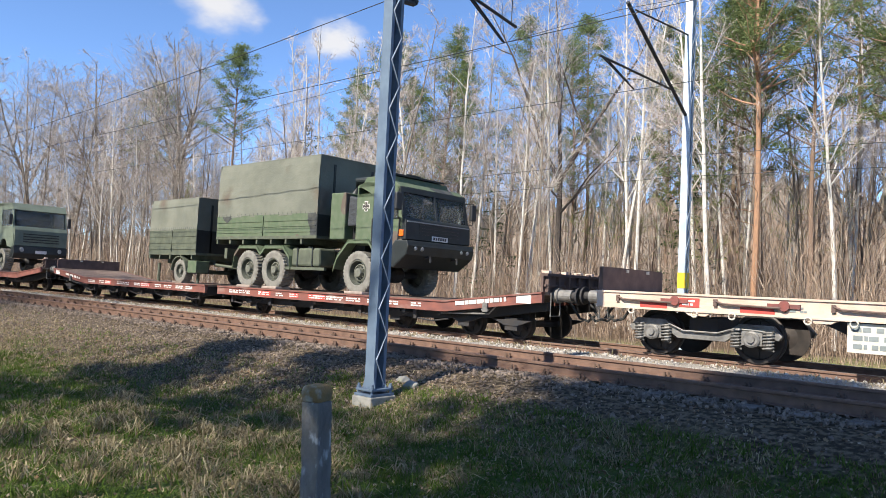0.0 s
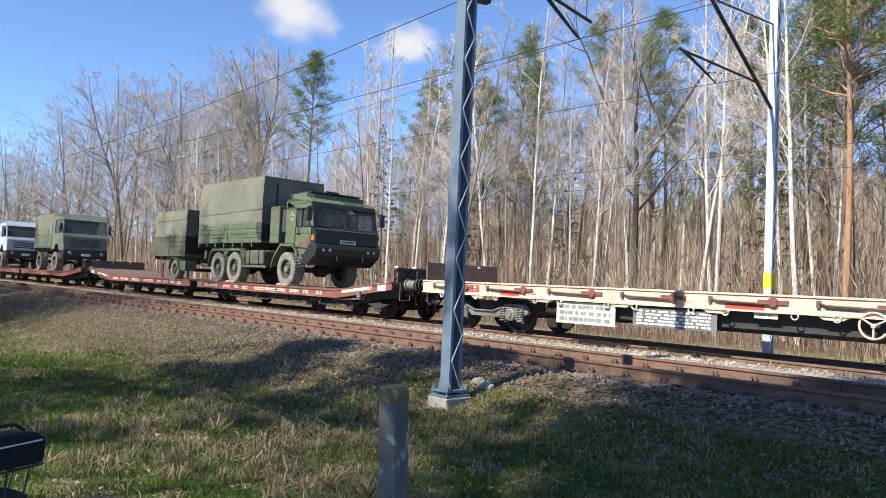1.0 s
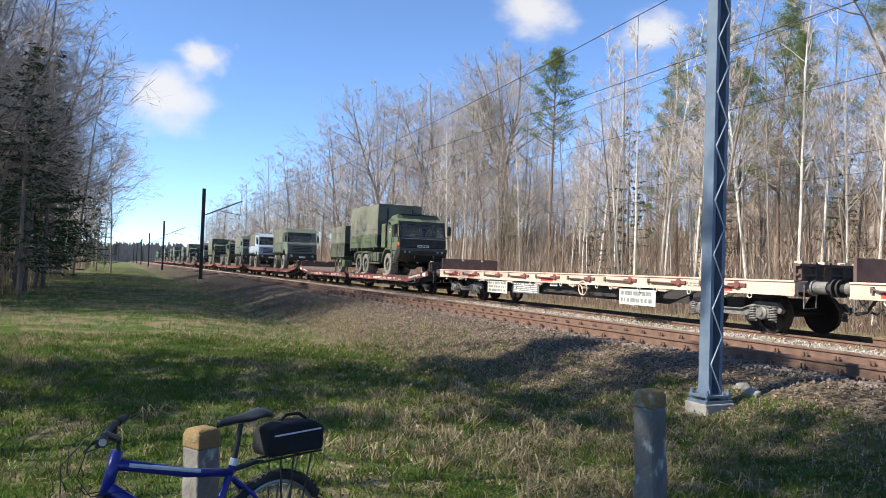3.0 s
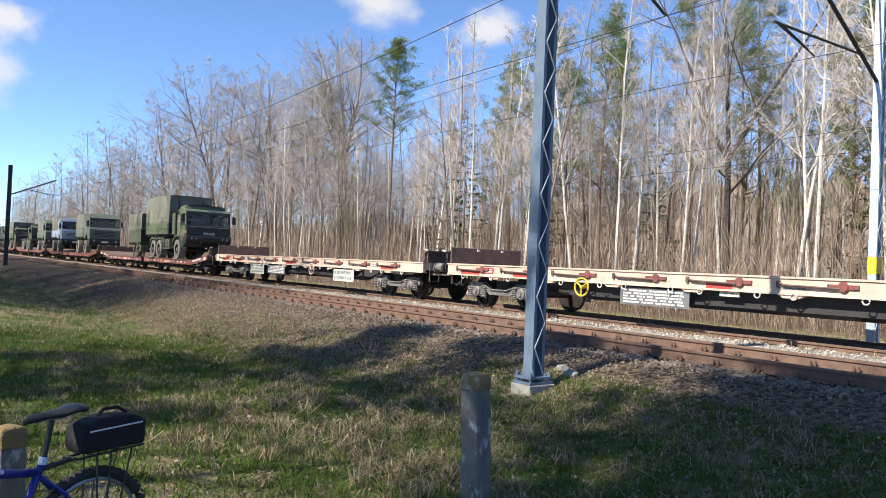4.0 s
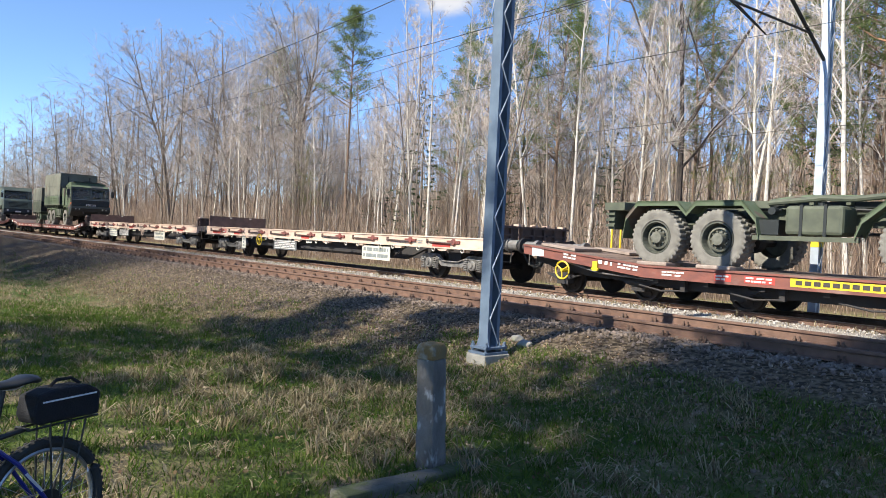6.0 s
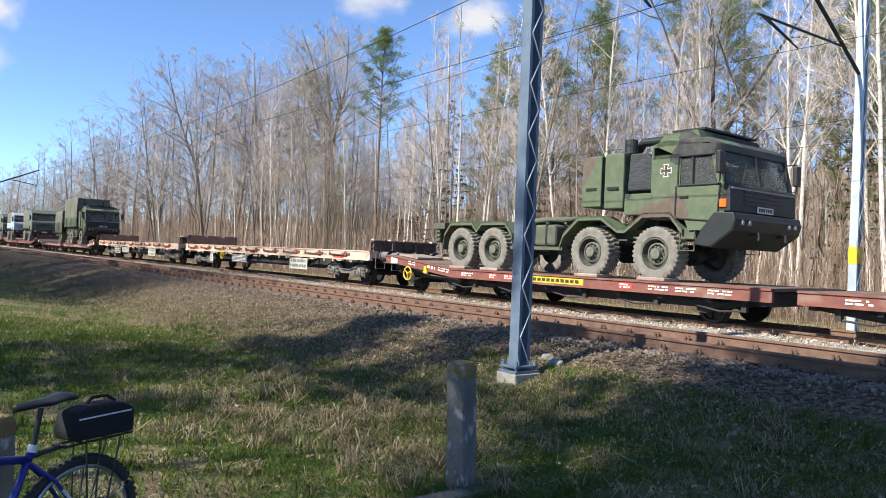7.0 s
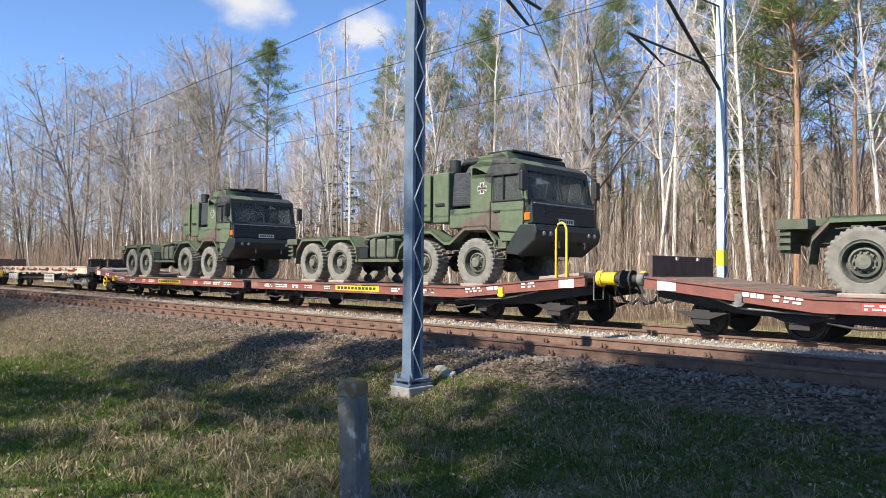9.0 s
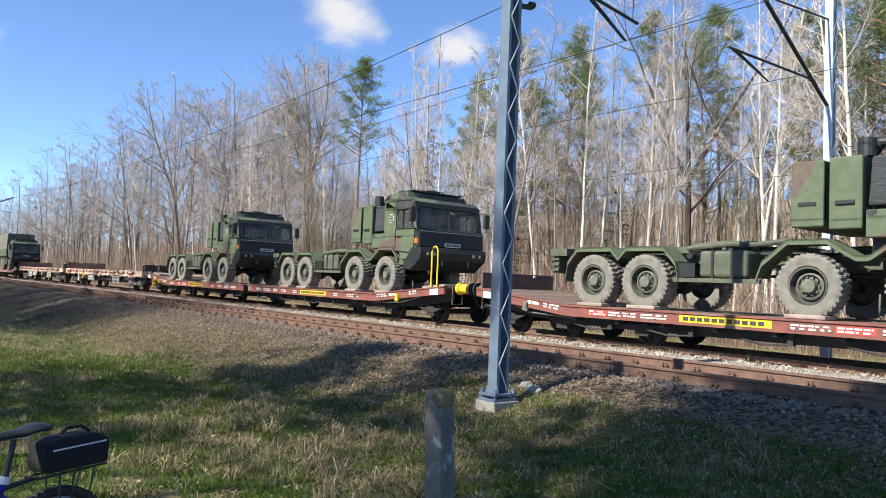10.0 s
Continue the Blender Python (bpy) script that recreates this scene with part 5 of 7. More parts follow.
again(t8, 53.35)
again(t8, 67.52)
flat_unit(76.2, 12.25, 9.3, True, True, True, False, 5, True)
lorry = light_truck(-35.4, M["palegreen"], M["canvas"], "dull green two-axle army lorry with a canvas body, on a wagon")
pale = light_truck(-48.5, M["paleblue"], M["canvas"], "pale blue-grey two-axle lorry with a canvas body, on a wagon")
far_a = flat_unit(-38.6, 11.85, 9.0, False, True, False)
far_b = flat_unit(-39.2, 11.85, 8.85, True, True, False)
for k in range(1, 9):
    s = -25.9 * k
    again(far_a, -38.6 + s)
    again(far_b, -39.2 + s)
again(lorry, -58.5)
six = [t for t, s in TRAIN if s == -11.47][0]
for k, s in enumerate(range(-72, -262, -13)):
    again((t8, six, lorry)[k % 3], s - 0.5 * (k % 2))

# ---- trees ----
M["birch"] = mat("birch_bark", (0.62, 0.58, 0.52), (0.45, 0.41, 0.37), 3, 0.8, 0, 0.2, 20, c=(0.06, 0.05, 0.045), c_scale=2.2, c_amount=0.38, rand=0.12, stretch=(1, 1, 2.2))
M["bark"] = mat("grey_bark", (0.23, 0.19, 0.155), (0.135, 0.112, 0.092), 6, 0.9, 0, 0.6, 18, rand=0.3, stretch=(3, 3, 0.6))
M["darkbark"] = mat("dark_bark", (0.075, 0.06, 0.05), (0.05, 0.04, 0.035), 6, 0.9, 0, 0.6, 18, stretch=(3, 3, 0.6))
M["pinebark"] = mat("pine_bark", (0.235, 0.155, 0.11), (0.145, 0.10, 0.075), 5, 0.9, 0, 0.5, 15, rand=0.15, stretch=(2, 2, 0.7))
M["twig"] = leafy("twigs", [(0.22, 0.185, 0.16), (0.38, 0.33, 0.29), (0.54, 0.48, 0.43)])
M["birchtwig"] = leafy("birch_twigs", [(0.31, 0.24, 0.21), (0.48, 0.41, 0.37), (0.68, 0.63, 0.58)])
M["needle"] = leafy("pine_needles", [(0.10, 0.14, 0.05), (0.17, 0.215, 0.083), (0.25, 0.30, 0.125)], trans=0.4)
M["orangebark"] = mat("orange_pine_bark", (0.37, 0.205, 0.12), (0.25, 0.145, 0.09), 5, 0.9, 0, 0.5, 15, c=(0.2, 0.14, 0.11), c_scale=1.5, c_amount=0.4, stretch=(2, 2, 0.7))
M["spruce"] = leafy("spruce_needles", [(0.018, 0.038, 0.016), (0.035, 0.06, 0.022), (0.05, 0.08, 0.03)])
M["bud"] = leafy("young_leaves", [(0.10, 0.13, 0.03), (0.16, 0.19, 0.05), (0.22, 0.24, 0.08)], trans=0.3)
M["brush"] = leafy("brush_stems", [(0.18, 0.125, 0.09), (0.31, 0.225, 0.165), (0.46, 0.36, 0.28)])


class Sticks:
    """Many thin three-sided tapered stems and slim leaves in one mesh."""

    def __init__(self):
        self.v, self.f = [], []

    def stick(self, pts, r0, r1, sides=3):
        k0 = len(self.v)
        n = len(pts)
        for i, p in enumerate(pts):
            d = (pts[min(i + 1, n - 1)] - pts[max(i - 1, 0)])
            d.normalize()
            u = d.cross(Vector((0.31, 0.95, 0.1)) if abs(d.y) < 0.8 else Vector((1, 0, 0.2)))
            u.normalize()
            w = d.cross(u)
            r = r0 + (r1 - r0) * i / (n - 1)
            for s in range(sides):
                a = 2 * math.pi * s / sides
                q = p + r * (math.cos(a) * u + math.sin(a) * w)
                self.v.append((q.x, q.y, q.z))
        for i in range(n - 1):
            for s in range(sides):
                a, b = k0 + i * sides + s, k0 + i * sides + (s + 1) % sides
                self.f.append((a, b, b + sides, a + sides))

    def blade(self, p, d, w):
        k = len(self.v)
        side = d.cross(Vector((random.uniform(-1, 1), random.uniform(-1, 1), random.uniform(-1, 1))))
        if side.length < 1e-6:
            return
        side.normalize()
        q, e = p + d, p + d * 0.5
        self.v += [(p.x, p.y, p.z), (e.x + side.x * w, e.y + side.y * w, e.z + side.z * w), (q.x, q.y, q.z), (e.x - side.x * w, e.y - side.y * w, e.z - side.z * w)]
        self.f.append((k, k + 1, k + 2, k + 3))

    def mesh(self, name, material):
        me = bpy.data.meshes.new(name)
        me.from_pydata(self.v, [], self.f)
        me.materials.append(material)
        return me


def wander(rng, p, d, length, n, bend, up=0.0):
    """A bent line from p along d."""
    pts = [p.copy()]
    d = d.normalized()
    for _ in range(n):
        d = (d + Vector((rng.uniform(-bend, bend), rng.uniform(-bend, bend), rng.uniform(-bend, bend) + up))).normalized()
        pts.append(pts[-1] + d * (length / n))
    return pts


def along(pts, f):
    f = min(max(f, 0), 0.999) * (len(pts) - 1)
    i = int(f)
    return pts[i].lerp(pts[i + 1], f - i), (pts[i + 1] - pts[i]).normalized()


def outward(rng, d, spread_):
    a = rng.uniform(0, 2 * math.pi)
    u = d.cross(Vector((0.3, 0.2, 0.9)) if abs(d.z) < 0.9 else Vector((1, 0, 0))).normalized()
    w = d.cross(u)
    return (d * math.cos(spread_) + (u * math.cos(a) + w * math.sin(a)) * math.sin(spread_)).normalized()


def bare_tree(seed, h, r, bark, twigmat, name, label, start=0.35, limbs=22, spread_=0.7, lean=0.06, reach=0.26, fork=False, sub=6, fine=8, leaves=0, rise=0.035, tw=0.011, hair=2):
    rng = random.Random(seed)
    wood, twig = Sticks(), Sticks()
    stems = [wander(rng, Vector((0, 0, -0.3)), Vector((rng.uniform(-lean, lean), rng.uniform(-lean, lean), 1)), h, 9, 0.045, 0.03)]
    if fork:
        p, d = along(stems[0], 0.42)
        for s in (-1, 1):
            stems.append(wander(rng, p, Vector((s * 0.45, rng.uniform(-0.3, 0.3), 1)), h * 0.55, 7, 0.10, 0.05))
    for i, st in enumerate(stems):
        wood.stick(st, r if i == 0 else r * 0.6, 0.02, 7)
    for i in range(limbs):
        st = stems[rng.randrange(len(stems))]
        f = start + (1 - start) * (i + rng.random()) / limbs if st is stems[0] else rng.uniform(0.15, 0.98)
        p, d = along(st, f)
        ln = h * reach * (1.15 - f) * rng.uniform(0.7, 1.3) + 0.4
        b = wander(rng, p, outward(rng, d, spread_ * rng.uniform(0.7, 1.3)), ln, 4, 0.18, rise)
        wood.stick(b, max(0.018, r * 0.40 * (1.15 - f)), 0.010, 4)
        for _ in range(sub):
            p2, d2 = along(b, rng.uniform(0.25, 1))
            l2 = ln * rng.uniform(0.25, 0.55)
            b2 = wander(rng, p2, outward(rng, d2, 0.65), l2, 2, 0.2, 0.06)
            twig.stick(b2, 0.010, 0.004)
            for _ in range(fine):
                p3, d3 = along(b2, rng.uniform(0.2, 1))
                b3 = wander(rng, p3, outward(rng, d3, 0.6), l2 * rng.uniform(0.35, 0.85), 1, 0.2, 0.0)
                twig.blade(b3[0], b3[1] - b3[0], tw * 0.8)
                for _ in range(hair):
                    p5, d5 = along(b3, rng.uniform(0.15, 0.95))
                    twig.blade(p5, outward(rng, d5, 0.55) * l2 * rng.uniform(0.2, 0.5), tw * 0.5)
                for _ in range(leaves):
                    p4, _d = along(b3, rng.random())
                    twig.blade(p4, Vector((rng.uniform(-1, 1), rng.uniform(-1, 1), rng.uniform(-1, 0.3))) * 0.07, 0.022)
    t = thing(name, label, "tree", "woodland trees")
    for nm, st, m_ in (("trunk", wood, bark), ("crown", twig, twigmat)):
        ob = new(nm, st.mesh(nm, m_))
        ob.parent = t
    return t


def pine(seed, h, r, label, low=0.5, clumps=56, width=3.1, needles=52, size=0.62, bark="pinebark"):
    rng = random.Random(seed)
    wood, leaf = Sticks(), Sticks()
    st = wander(rng, Vector((0, 0, -0.3)), Vector((rng.uniform(-0.05, 0.05), rng.uniform(-0.05, 0.05), 1)), h, 9, 0.03, 0.03)
    wood.stick(st, r, 0.03, 8)
    for _ in range(10):                       # dead stubs under the crown
        p, d = along(st, rng.uniform(low * 0.5, low))
        wood.stick(wander(rng, p, outward(rng, d, 1.4), rng.uniform(0.5, 1.6), 3, 0.2, 0.02), 0.02, 0.006)
    for i in range(clumps):
        f = low + (1 - low) * ((i + rng.random()) / clumps) ** 0.9
        p, d = along(st, f)
        k = (f - low) / (1 - low)
        ln = width * (0.45 + 0.75 * math.sin(math.pi * min(1, k * 0.8 + 0.22))) * rng.uniform(0.5, 1.15) * (1.05 - 0.75 * k ** 3)
        b = wander(rng, p, outward(rng, d, 1.25 - 0.5 * k), ln, 4, 0.16, 0.10)
        wood.stick(b, 0.045 * (1.2 - k), 0.01, 4)
        for _ in range(5):
            c, dd = along(b, rng.uniform(0.45, 1.0))
            c = c + Vector((rng.uniform(-0.3, 0.3), rng.uniform(-0.3, 0.3), rng.uniform(-0.05, 0.22)))
            for _ in range(needles):
                v = Vector((rng.gauss(0, 1), rng.gauss(0, 1), rng.gauss(0.4, 0.55))).normalized()
                leaf.blade(c + Vector((rng.gauss(0, 0.2), rng.gauss(0, 0.2), rng.gauss(0, 0.09))), v * rng.uniform(0.18, 0.38) * size, 0.03 * size)
    t = thing("pine_tree", label, "tree", "woodland trees")
    for nm, s_, m_ in (("trunk", wood, M[bark]), ("crown", leaf, M["needle"])):
        ob = new(nm, s_.mesh(nm, m_))
        ob.parent = t
    return t


def spruce(seed, h, r, label):
    rng = random.Random(seed)
    wood, leaf = Sticks(), Sticks()
    st = wander(rng, Vector((0, 0, -0.3)), Vector((0, 0, 1)), h, 6, 0.01, 0.03)
    wood.stick(st, r, 0.02, 7)
    n = 90
    for i in range(n):
        f = 0.12 + 0.87 * i / n
        p, d = along(st, f)
        ln = h * 0.20 * (1.04 - f) * rng.uniform(0.7, 1.2) + 0.15
        b = wander(rng, p, outward(rng, d, 1.6), ln, 3, 0.08, 0.03)
        wood.stick(b, 0.02, 0.006)
        for _ in range(int(6 + ln * 10)):
            c, dd = along(b, rng.uniform(0.15, 1))
            v = (dd * 0.6 + Vector((rng.uniform(-0.7, 0.7), rng.uniform(-0.7, 0.7), rng.uniform(-0.6, 0.15)))).normalized()
            leaf.blade(c, v * rng.uniform(0.15, 0.36), 0.04)
    t = thing("spruce_tree", label, "tree", "woodland trees")
    for nm, s_, m_ in (("trunk", wood, M["bark"]), ("crown", leaf, M["spruce"])):
        ob = new(nm, s_.mesh(nm, m_))
        ob.parent = t
    return t


BIRCH = "tall slender white-barked birch, leafless, at the edge of the wood"
BARE = "tall leafless grey-brown tree with fine twigs in the wood"
PINE = "tall pine with a bare reddish trunk and green crown"
birches = [bare_tree(10 + i, 17, 0.10, M["birch"], M["birchtwig"], "birch_tree", BIRCH, 0.35, 22, 0.6, 0.10, 0.17, False, 5, 8, 0, 0.08, 0.012) for i in range(5)]
bares = [bare_tree(30 + i, 18, 0.115, M["bark"], M["twig"], "bare_tree", BARE, 0.25, 26, 0.85, 0.06, 0.25) for i in range(4)]
bigs = [bare_tree(50 + i, 23, 0.24, M["bark"], M["twig"], "bare_tree", "broad leafless tree with spreading grey branches", 0.22, 44, 0.8, 0.04, 0.25, True, 8, 9, 0, 0.05, 0.016) for i in range(2)]
dark_oak = bare_tree(60, 17.5, 0.20, M["darkbark"], M["twig"], "bare_tree", "dark forked leafless tree among the birches", 0.3, 26, 0.7, 0.03, 0.3, True)
greening = [bare_tree(70 + i, 10, 0.08, M["bark"], M["bud"], "young_tree", "young tree with its first green leaves", 0.2, 18, 0.6, 0.05, 0.28, False, 4, 3, 6) for i in range(2)]
pines = [pine(80 + i, 19, 0.14, PINE, 0.52 if i < 2 else 0.38) for i in range(4)]
shade_pines = [pine(86 + i, 19, 0.14, PINE, 0.55, 40, 2.9, 9, 2.0) for i in range(2)]
spruces = [spruce(90 + i, 12, 0.11, "dark green spruce among bare trees") for i in range(2)]
poles = [bare_tree(100 + i, 13, 0.05, M["bark"], M["twig"], "young_tree", "thin leafless young tree in the wood", 0.45, 12, 0.5, 0.10, 0.17, False, 4, 5, 0, 0.06, 0.012) for i in range(3)]
far_bares = [bare_tree(120 + i, 20, 0.14, M["bark"], M["twig"], "bare_tree", BARE, 0.22, 28, 0.95, 0.05, 0.27, False, 4, 7, 0, 0.03, 0.019) for i in range(3)]
orange_pine = pine(96, 19, 0.15, "tall pine with a bright orange trunk and green crown", 0.52, 64, 3.4, 60, 0.62, "orangebark")
lone_pine = pine(97, 19, 0.15, "tall pine with a compact green crown above the wood", 0.6, 50, 2.7, 52, 0.66)
high_pines = [pine(98 + i, 19, 0.14, PINE, 0.8, 40, 2.3, 14, 1.5) for i in range(2)]
TEMPLATES = set([orange_pine, lone_pine] + high_pines + far_bares + shade_pines + birches + bares + bigs + [dark_oak] + greening + pines + spruces + poles)
used = set()


def plant(template, x, y, scale=1.0, rng=random.Random(5), turn=None, lean=0.0):
    a = rng.uniform(0, 360) if turn is None else turn
    m = pose(x, y, ground_z(x, y), rng.uniform(-lean, lean), rng.uniform(-lean, lean), a) @ Matrix.Diagonal((scale, scale, scale, 1))
    if template not in used:
        used.add(template)
        template.matrix_basis = m
        return template
    k = 1 / template.scale.x
    return copy_thing(template, m @ Matrix.Diagonal((k, k, k, 1)))


# trees that stand out singly
plant(lone_pine, -43.4, 22.4, 1.03)
plant(orange_pine, -2.2, 19.2, 0.95)
plant(spruces[0], -32.8, 22.0, 1.08)
plant(dark_oak, -12.6, 22.0, 1.02, turn=20)
for x, y, k, s in ((-25.6, 23, 1, 0.93), (-22.4, 24, 2, 0.92), (-2.9, 21.5, 3, 1.02), (1.5, 25.5, 1, 1.08), (-5.6, 26.5, 0, 1.0), (2.8, 21.2, 2, 0.98), (4.6, 25, 1, 1.05), (-19.5, 29, 3, 1.0), (-16.2, 30.5, 0, 0.98), (-1.0, 29, 0, 1.1), (-38, 31, 2, 1.0), (-60, 25, 1, 1.05), (7.5, 22.5, 0, 1.0), (-28.5, 33, 3, 0.9), (-4.2, 23.0, 2, 0.8), (-0.8, 21.0, 3, 0.85), (3.6, 23, 3, 1.0), (6.0, 21.5, 2, 0.95), (-7.0, 28, 2, 0.95), (-10.5, 30, 3, 0.9), (-24, 27, 2, 0.9), (9.5, 26, 3, 1.05), (-34, 26, 3, 0.75), (5.2, 19.5, 3, 0.9), (-6.5, 22.5, 3, 0.72), (7.8, 25.5, 2, 1.05), (-14.8, 26.5, 2, 0.85), (-26.5, 25.5, 3, 0.8)):
    plant(pines[k], x, y, s)
for x, y, k, s in ((-9.3, 21.8, 0, 1.0), (-13.6, 20.6, 1, 0.95), (-7.3, 19.6, 2, 0.95), (-17.8, 21.6, 3, 1.0), (-20.6, 20.2, 4, 0.95), (-27.3, 20.4, 0, 1.0), (-29.6, 22.0, 2, 1.0), (-35.5, 21.5, 3, 1.0), (-5.0, 20.8, 4, 0.95), (-24, 20, 1, 0.98), (0.5, 19.5, 3, 0.9)):
    plant(birches[k], x, y, s, lean=3)
for x, y, k, s in ((-13.5, 24.5, 0, 1.05), (-10.8, 25, 1, 1.0), (-4.0, 19.0, 1, 0.7), (-44, 19, 0, 0.8), (-30, 26, 1, 1.1), (-2.0, 24.5, 0, 1.1), (-52, 24, 1, 1.1)):
    plant(greening[k], x, y, s)
for x, y, s in ((-31, 28, 1.0), (-46, 28, 0.9), (-8.4, 27.5, 0.9), (-20, 26, 0.85)):
    plant(spruces[1], x, y, s)
for i, (x, y) in enumerate(((-52, 22.5), (-58, 27), (-64, 22), (-71, 26), (-79, 21), (-88, 24), (-97, 21), (-108, 24), (-120, 21), (-133, 23), (-147, 20), (-165, 22), (-185, 20), (-208, 22), (-232, 20), (-260, 21))):
    plant(bigs[i % 2] if i < 5 else far_bares[i % 3], x, y, (1.0 if i < 5 else 1.18) + 0.08 * math.sin(i * 2.1))
# the wood behind them, thinning with depth
rng = random.Random(8)
count = 0
while count < 190:
    x, y = rng.uniform(-66, 9), rng.uniform(16.5, 33)
    if x > 1 + (y - 18) * 0.5:
        continue
    k = rng.random()
    tall = 1.0 if x > -34 or x < -46 else 0.86
    if k < 0.36:
        plant(birches[rng.randrange(5)], x, y, tall * rng.uniform(0.75, 1.02), rng, lean=4)
    elif k < 0.62:
        plant(bares[rng.randrange(4)], x, y, tall * rng.uniform(0.62, 0.95), rng, lean=3)
    else:
        plant(poles[rng.randrange(3)], x, y, rng.uniform(0.6, 1.05), rng, lean=5)
    count += 1
for i in range(60):
    x = -66 - (i / 60) ** 1.5 * 210 + rng.uniform(-3, 3)
    plant((far_bares + birches[:1])[rng.randrange(4)], x, rng.uniform(15, 30), rng.uniform(0.85, 1.15), rng, lean=3)
# the wood on the camera's side, further along the line
for i in range(84):
    x = -21 - (i / 84) ** 1.35 * 150 + rng.uniform(-2, 2)
    y = -14.2 - rng.uniform(0, 9) - (1.5 if x > -34 else 0) + (2.6 if x < -100 else 0)
    k = rng.random()
    plant(far_bares[rng.randrange(3)] if k < 0.68 else bigs[rng.randrange(2)] if k < 0.72 else birches[rng.randrange(5)] if k < 0.82 else spruces[rng.randrange(2)], x, y, rng.uniform(0.8, 1.1), rng, lean=3)
for x, y, s in ((-29, -18.5, 1.6), (-40, -18, 1.75), (-47, -20, 1.6)):
    plant(spruces[0], x, y, s, rng)
plant(bigs[0], -24.5, -17.5, 0.9, turn=40)
for i in range(62):
    plant((far_bares + far_bares + spruces)[rng.randrange(8)], -23 - 60 * rng.random(), rng.uniform(-27, -14.5), rng.uniform(0.8, 1.15), rng, lean=3)
for i in range(16):
    plant((bares + far_bares)[rng.randrange(7)], rng.uniform(-52, -22), rng.uniform(-19, -13.2), rng.uniform(0.75, 1.05), rng, lean=4)
plant(spruces[1], -6.6, -19.5, 0.95, rng)
plant(shade_pines[1], -6.4, -21.5, 1.0, rng)
for x, y, k, s in ((1.5, -26.6, 0, 1.28), (3.6, -26.8, 1, 1.3), (5.8, -26.4, 0, 1.3)):
    plant(high_pines[k], x, y, s, rng)
plant(bares[2], -93, -10.0, 0.95)
plant(bares[1], -60, -12.6, 1.0)
# the wood at the camera's back, whose shade lies over the verge
for x, y, k, s in ((-4.4, -21.5, 0, 1.04), (3.0, -19.5, 1, 1.0), (4.4, -22, 2, 1.08), (7.2, -20, 3, 1.02), (10.5, -21.5, 0, 1.05), (13.8, -20, 1, 1.0), (5.5, -25.5, 0, 1.15), (9, -26, 2, 1.1), (4.2, -18.6, 2, 0.95)):
    plant(shade_pines[k % 2], x, y, s, rng)
for x, y, s in ((-4.6, -18.2, 1.15), (5.2, -18.0, 1.25), (13.5, -19.5, 1.2)):
    plant(spruces[rng.randrange(2)], x, y, s, rng)
for x, y, k in ((-9, -21, 0), (4, -14.8, 3), (15, -16, 1), (-0.8, -16.8, 1), (0.9, -18.6, 2)):
    plant(bares[k], x, y, 0.95, rng)
rng_2 = random.Random(77)
for x, y, h in ((2.9, -15.0, 9.5), (-3.6, -14.6, 8.6), (-5.3, -14.3, 8.8), (-2.9, -16.4, 9.5), (-6.4, -16.4, 9.0), (-27.5, -12.9, 11), (-33.5, -13.3, 12.5), (-39, -13.0, 14), (-46, -14.0, 16), (-55, -14.2, 17), (-31, -15.2, 14), (-64, -14.5, 17), (-76, -14.5, 17)):
    plant(spruces[rng_2.randrange(2)], x, y, h / 12, rng_2)
for t in TEMPLATES - used:
    plant(t, -90 - 5 * len(used), -24, 1.0, rng)


def stuff_of(sticks, name, material, label, category):
    return tagged(new(name, sticks.mesh(name, material)), label, category, kind="stuff")


# deep woods: trunks and twigs far behind
rng = random.Random(21)
deep = Sticks()
for i in range(2700):
    f = rng.random()
    x = 26 - 340 * f ** 1.6
    y = rng.uniform(31, 64) if rng.random() < 0.85 else rng.uniform(18, 31)
    if i % 6 == 0:
        x, y = -18 - 230 * f ** 1.3, -rng.uniform(19, 44)
    elif y < 31 and x > -66:
        y += 16
    h = rng.uniform(6, 16) * (1.15 if x < -50 else 1.0)
    z = ground_z(x, y)
    st = wander(rng, Vector((x, y, z - 0.2)), Vector((rng.uniform(-0.08, 0.08), rng.uniform(-0.08, 0.08), 1)), h, 2, 0.05, 0.02)
    deep.stick(st, rng.uniform(0.035, 0.10), 0.015)
    for _ in range(16):
        p, d = along(st, rng.uniform(0.15, 1))
        b = wander(rng, p, outward(rng, d, 0.7), rng.uniform(0.8, 2.6), 1, 0.2, 0.1)
        deep.blade(b[0], b[1] - b[0], 0.03)
        for _ in range(2):
            p2, d2 = along(b, rng.uniform(0.2, 0.9))
            deep.blade(p2, outward(rng, d2, 0.6) * rng.uniform(0.5, 1.4), 0.02)
stuff_of(deep, "far_woods", M["brush"], "deep leafless brown woodland behind the line", "woodland")
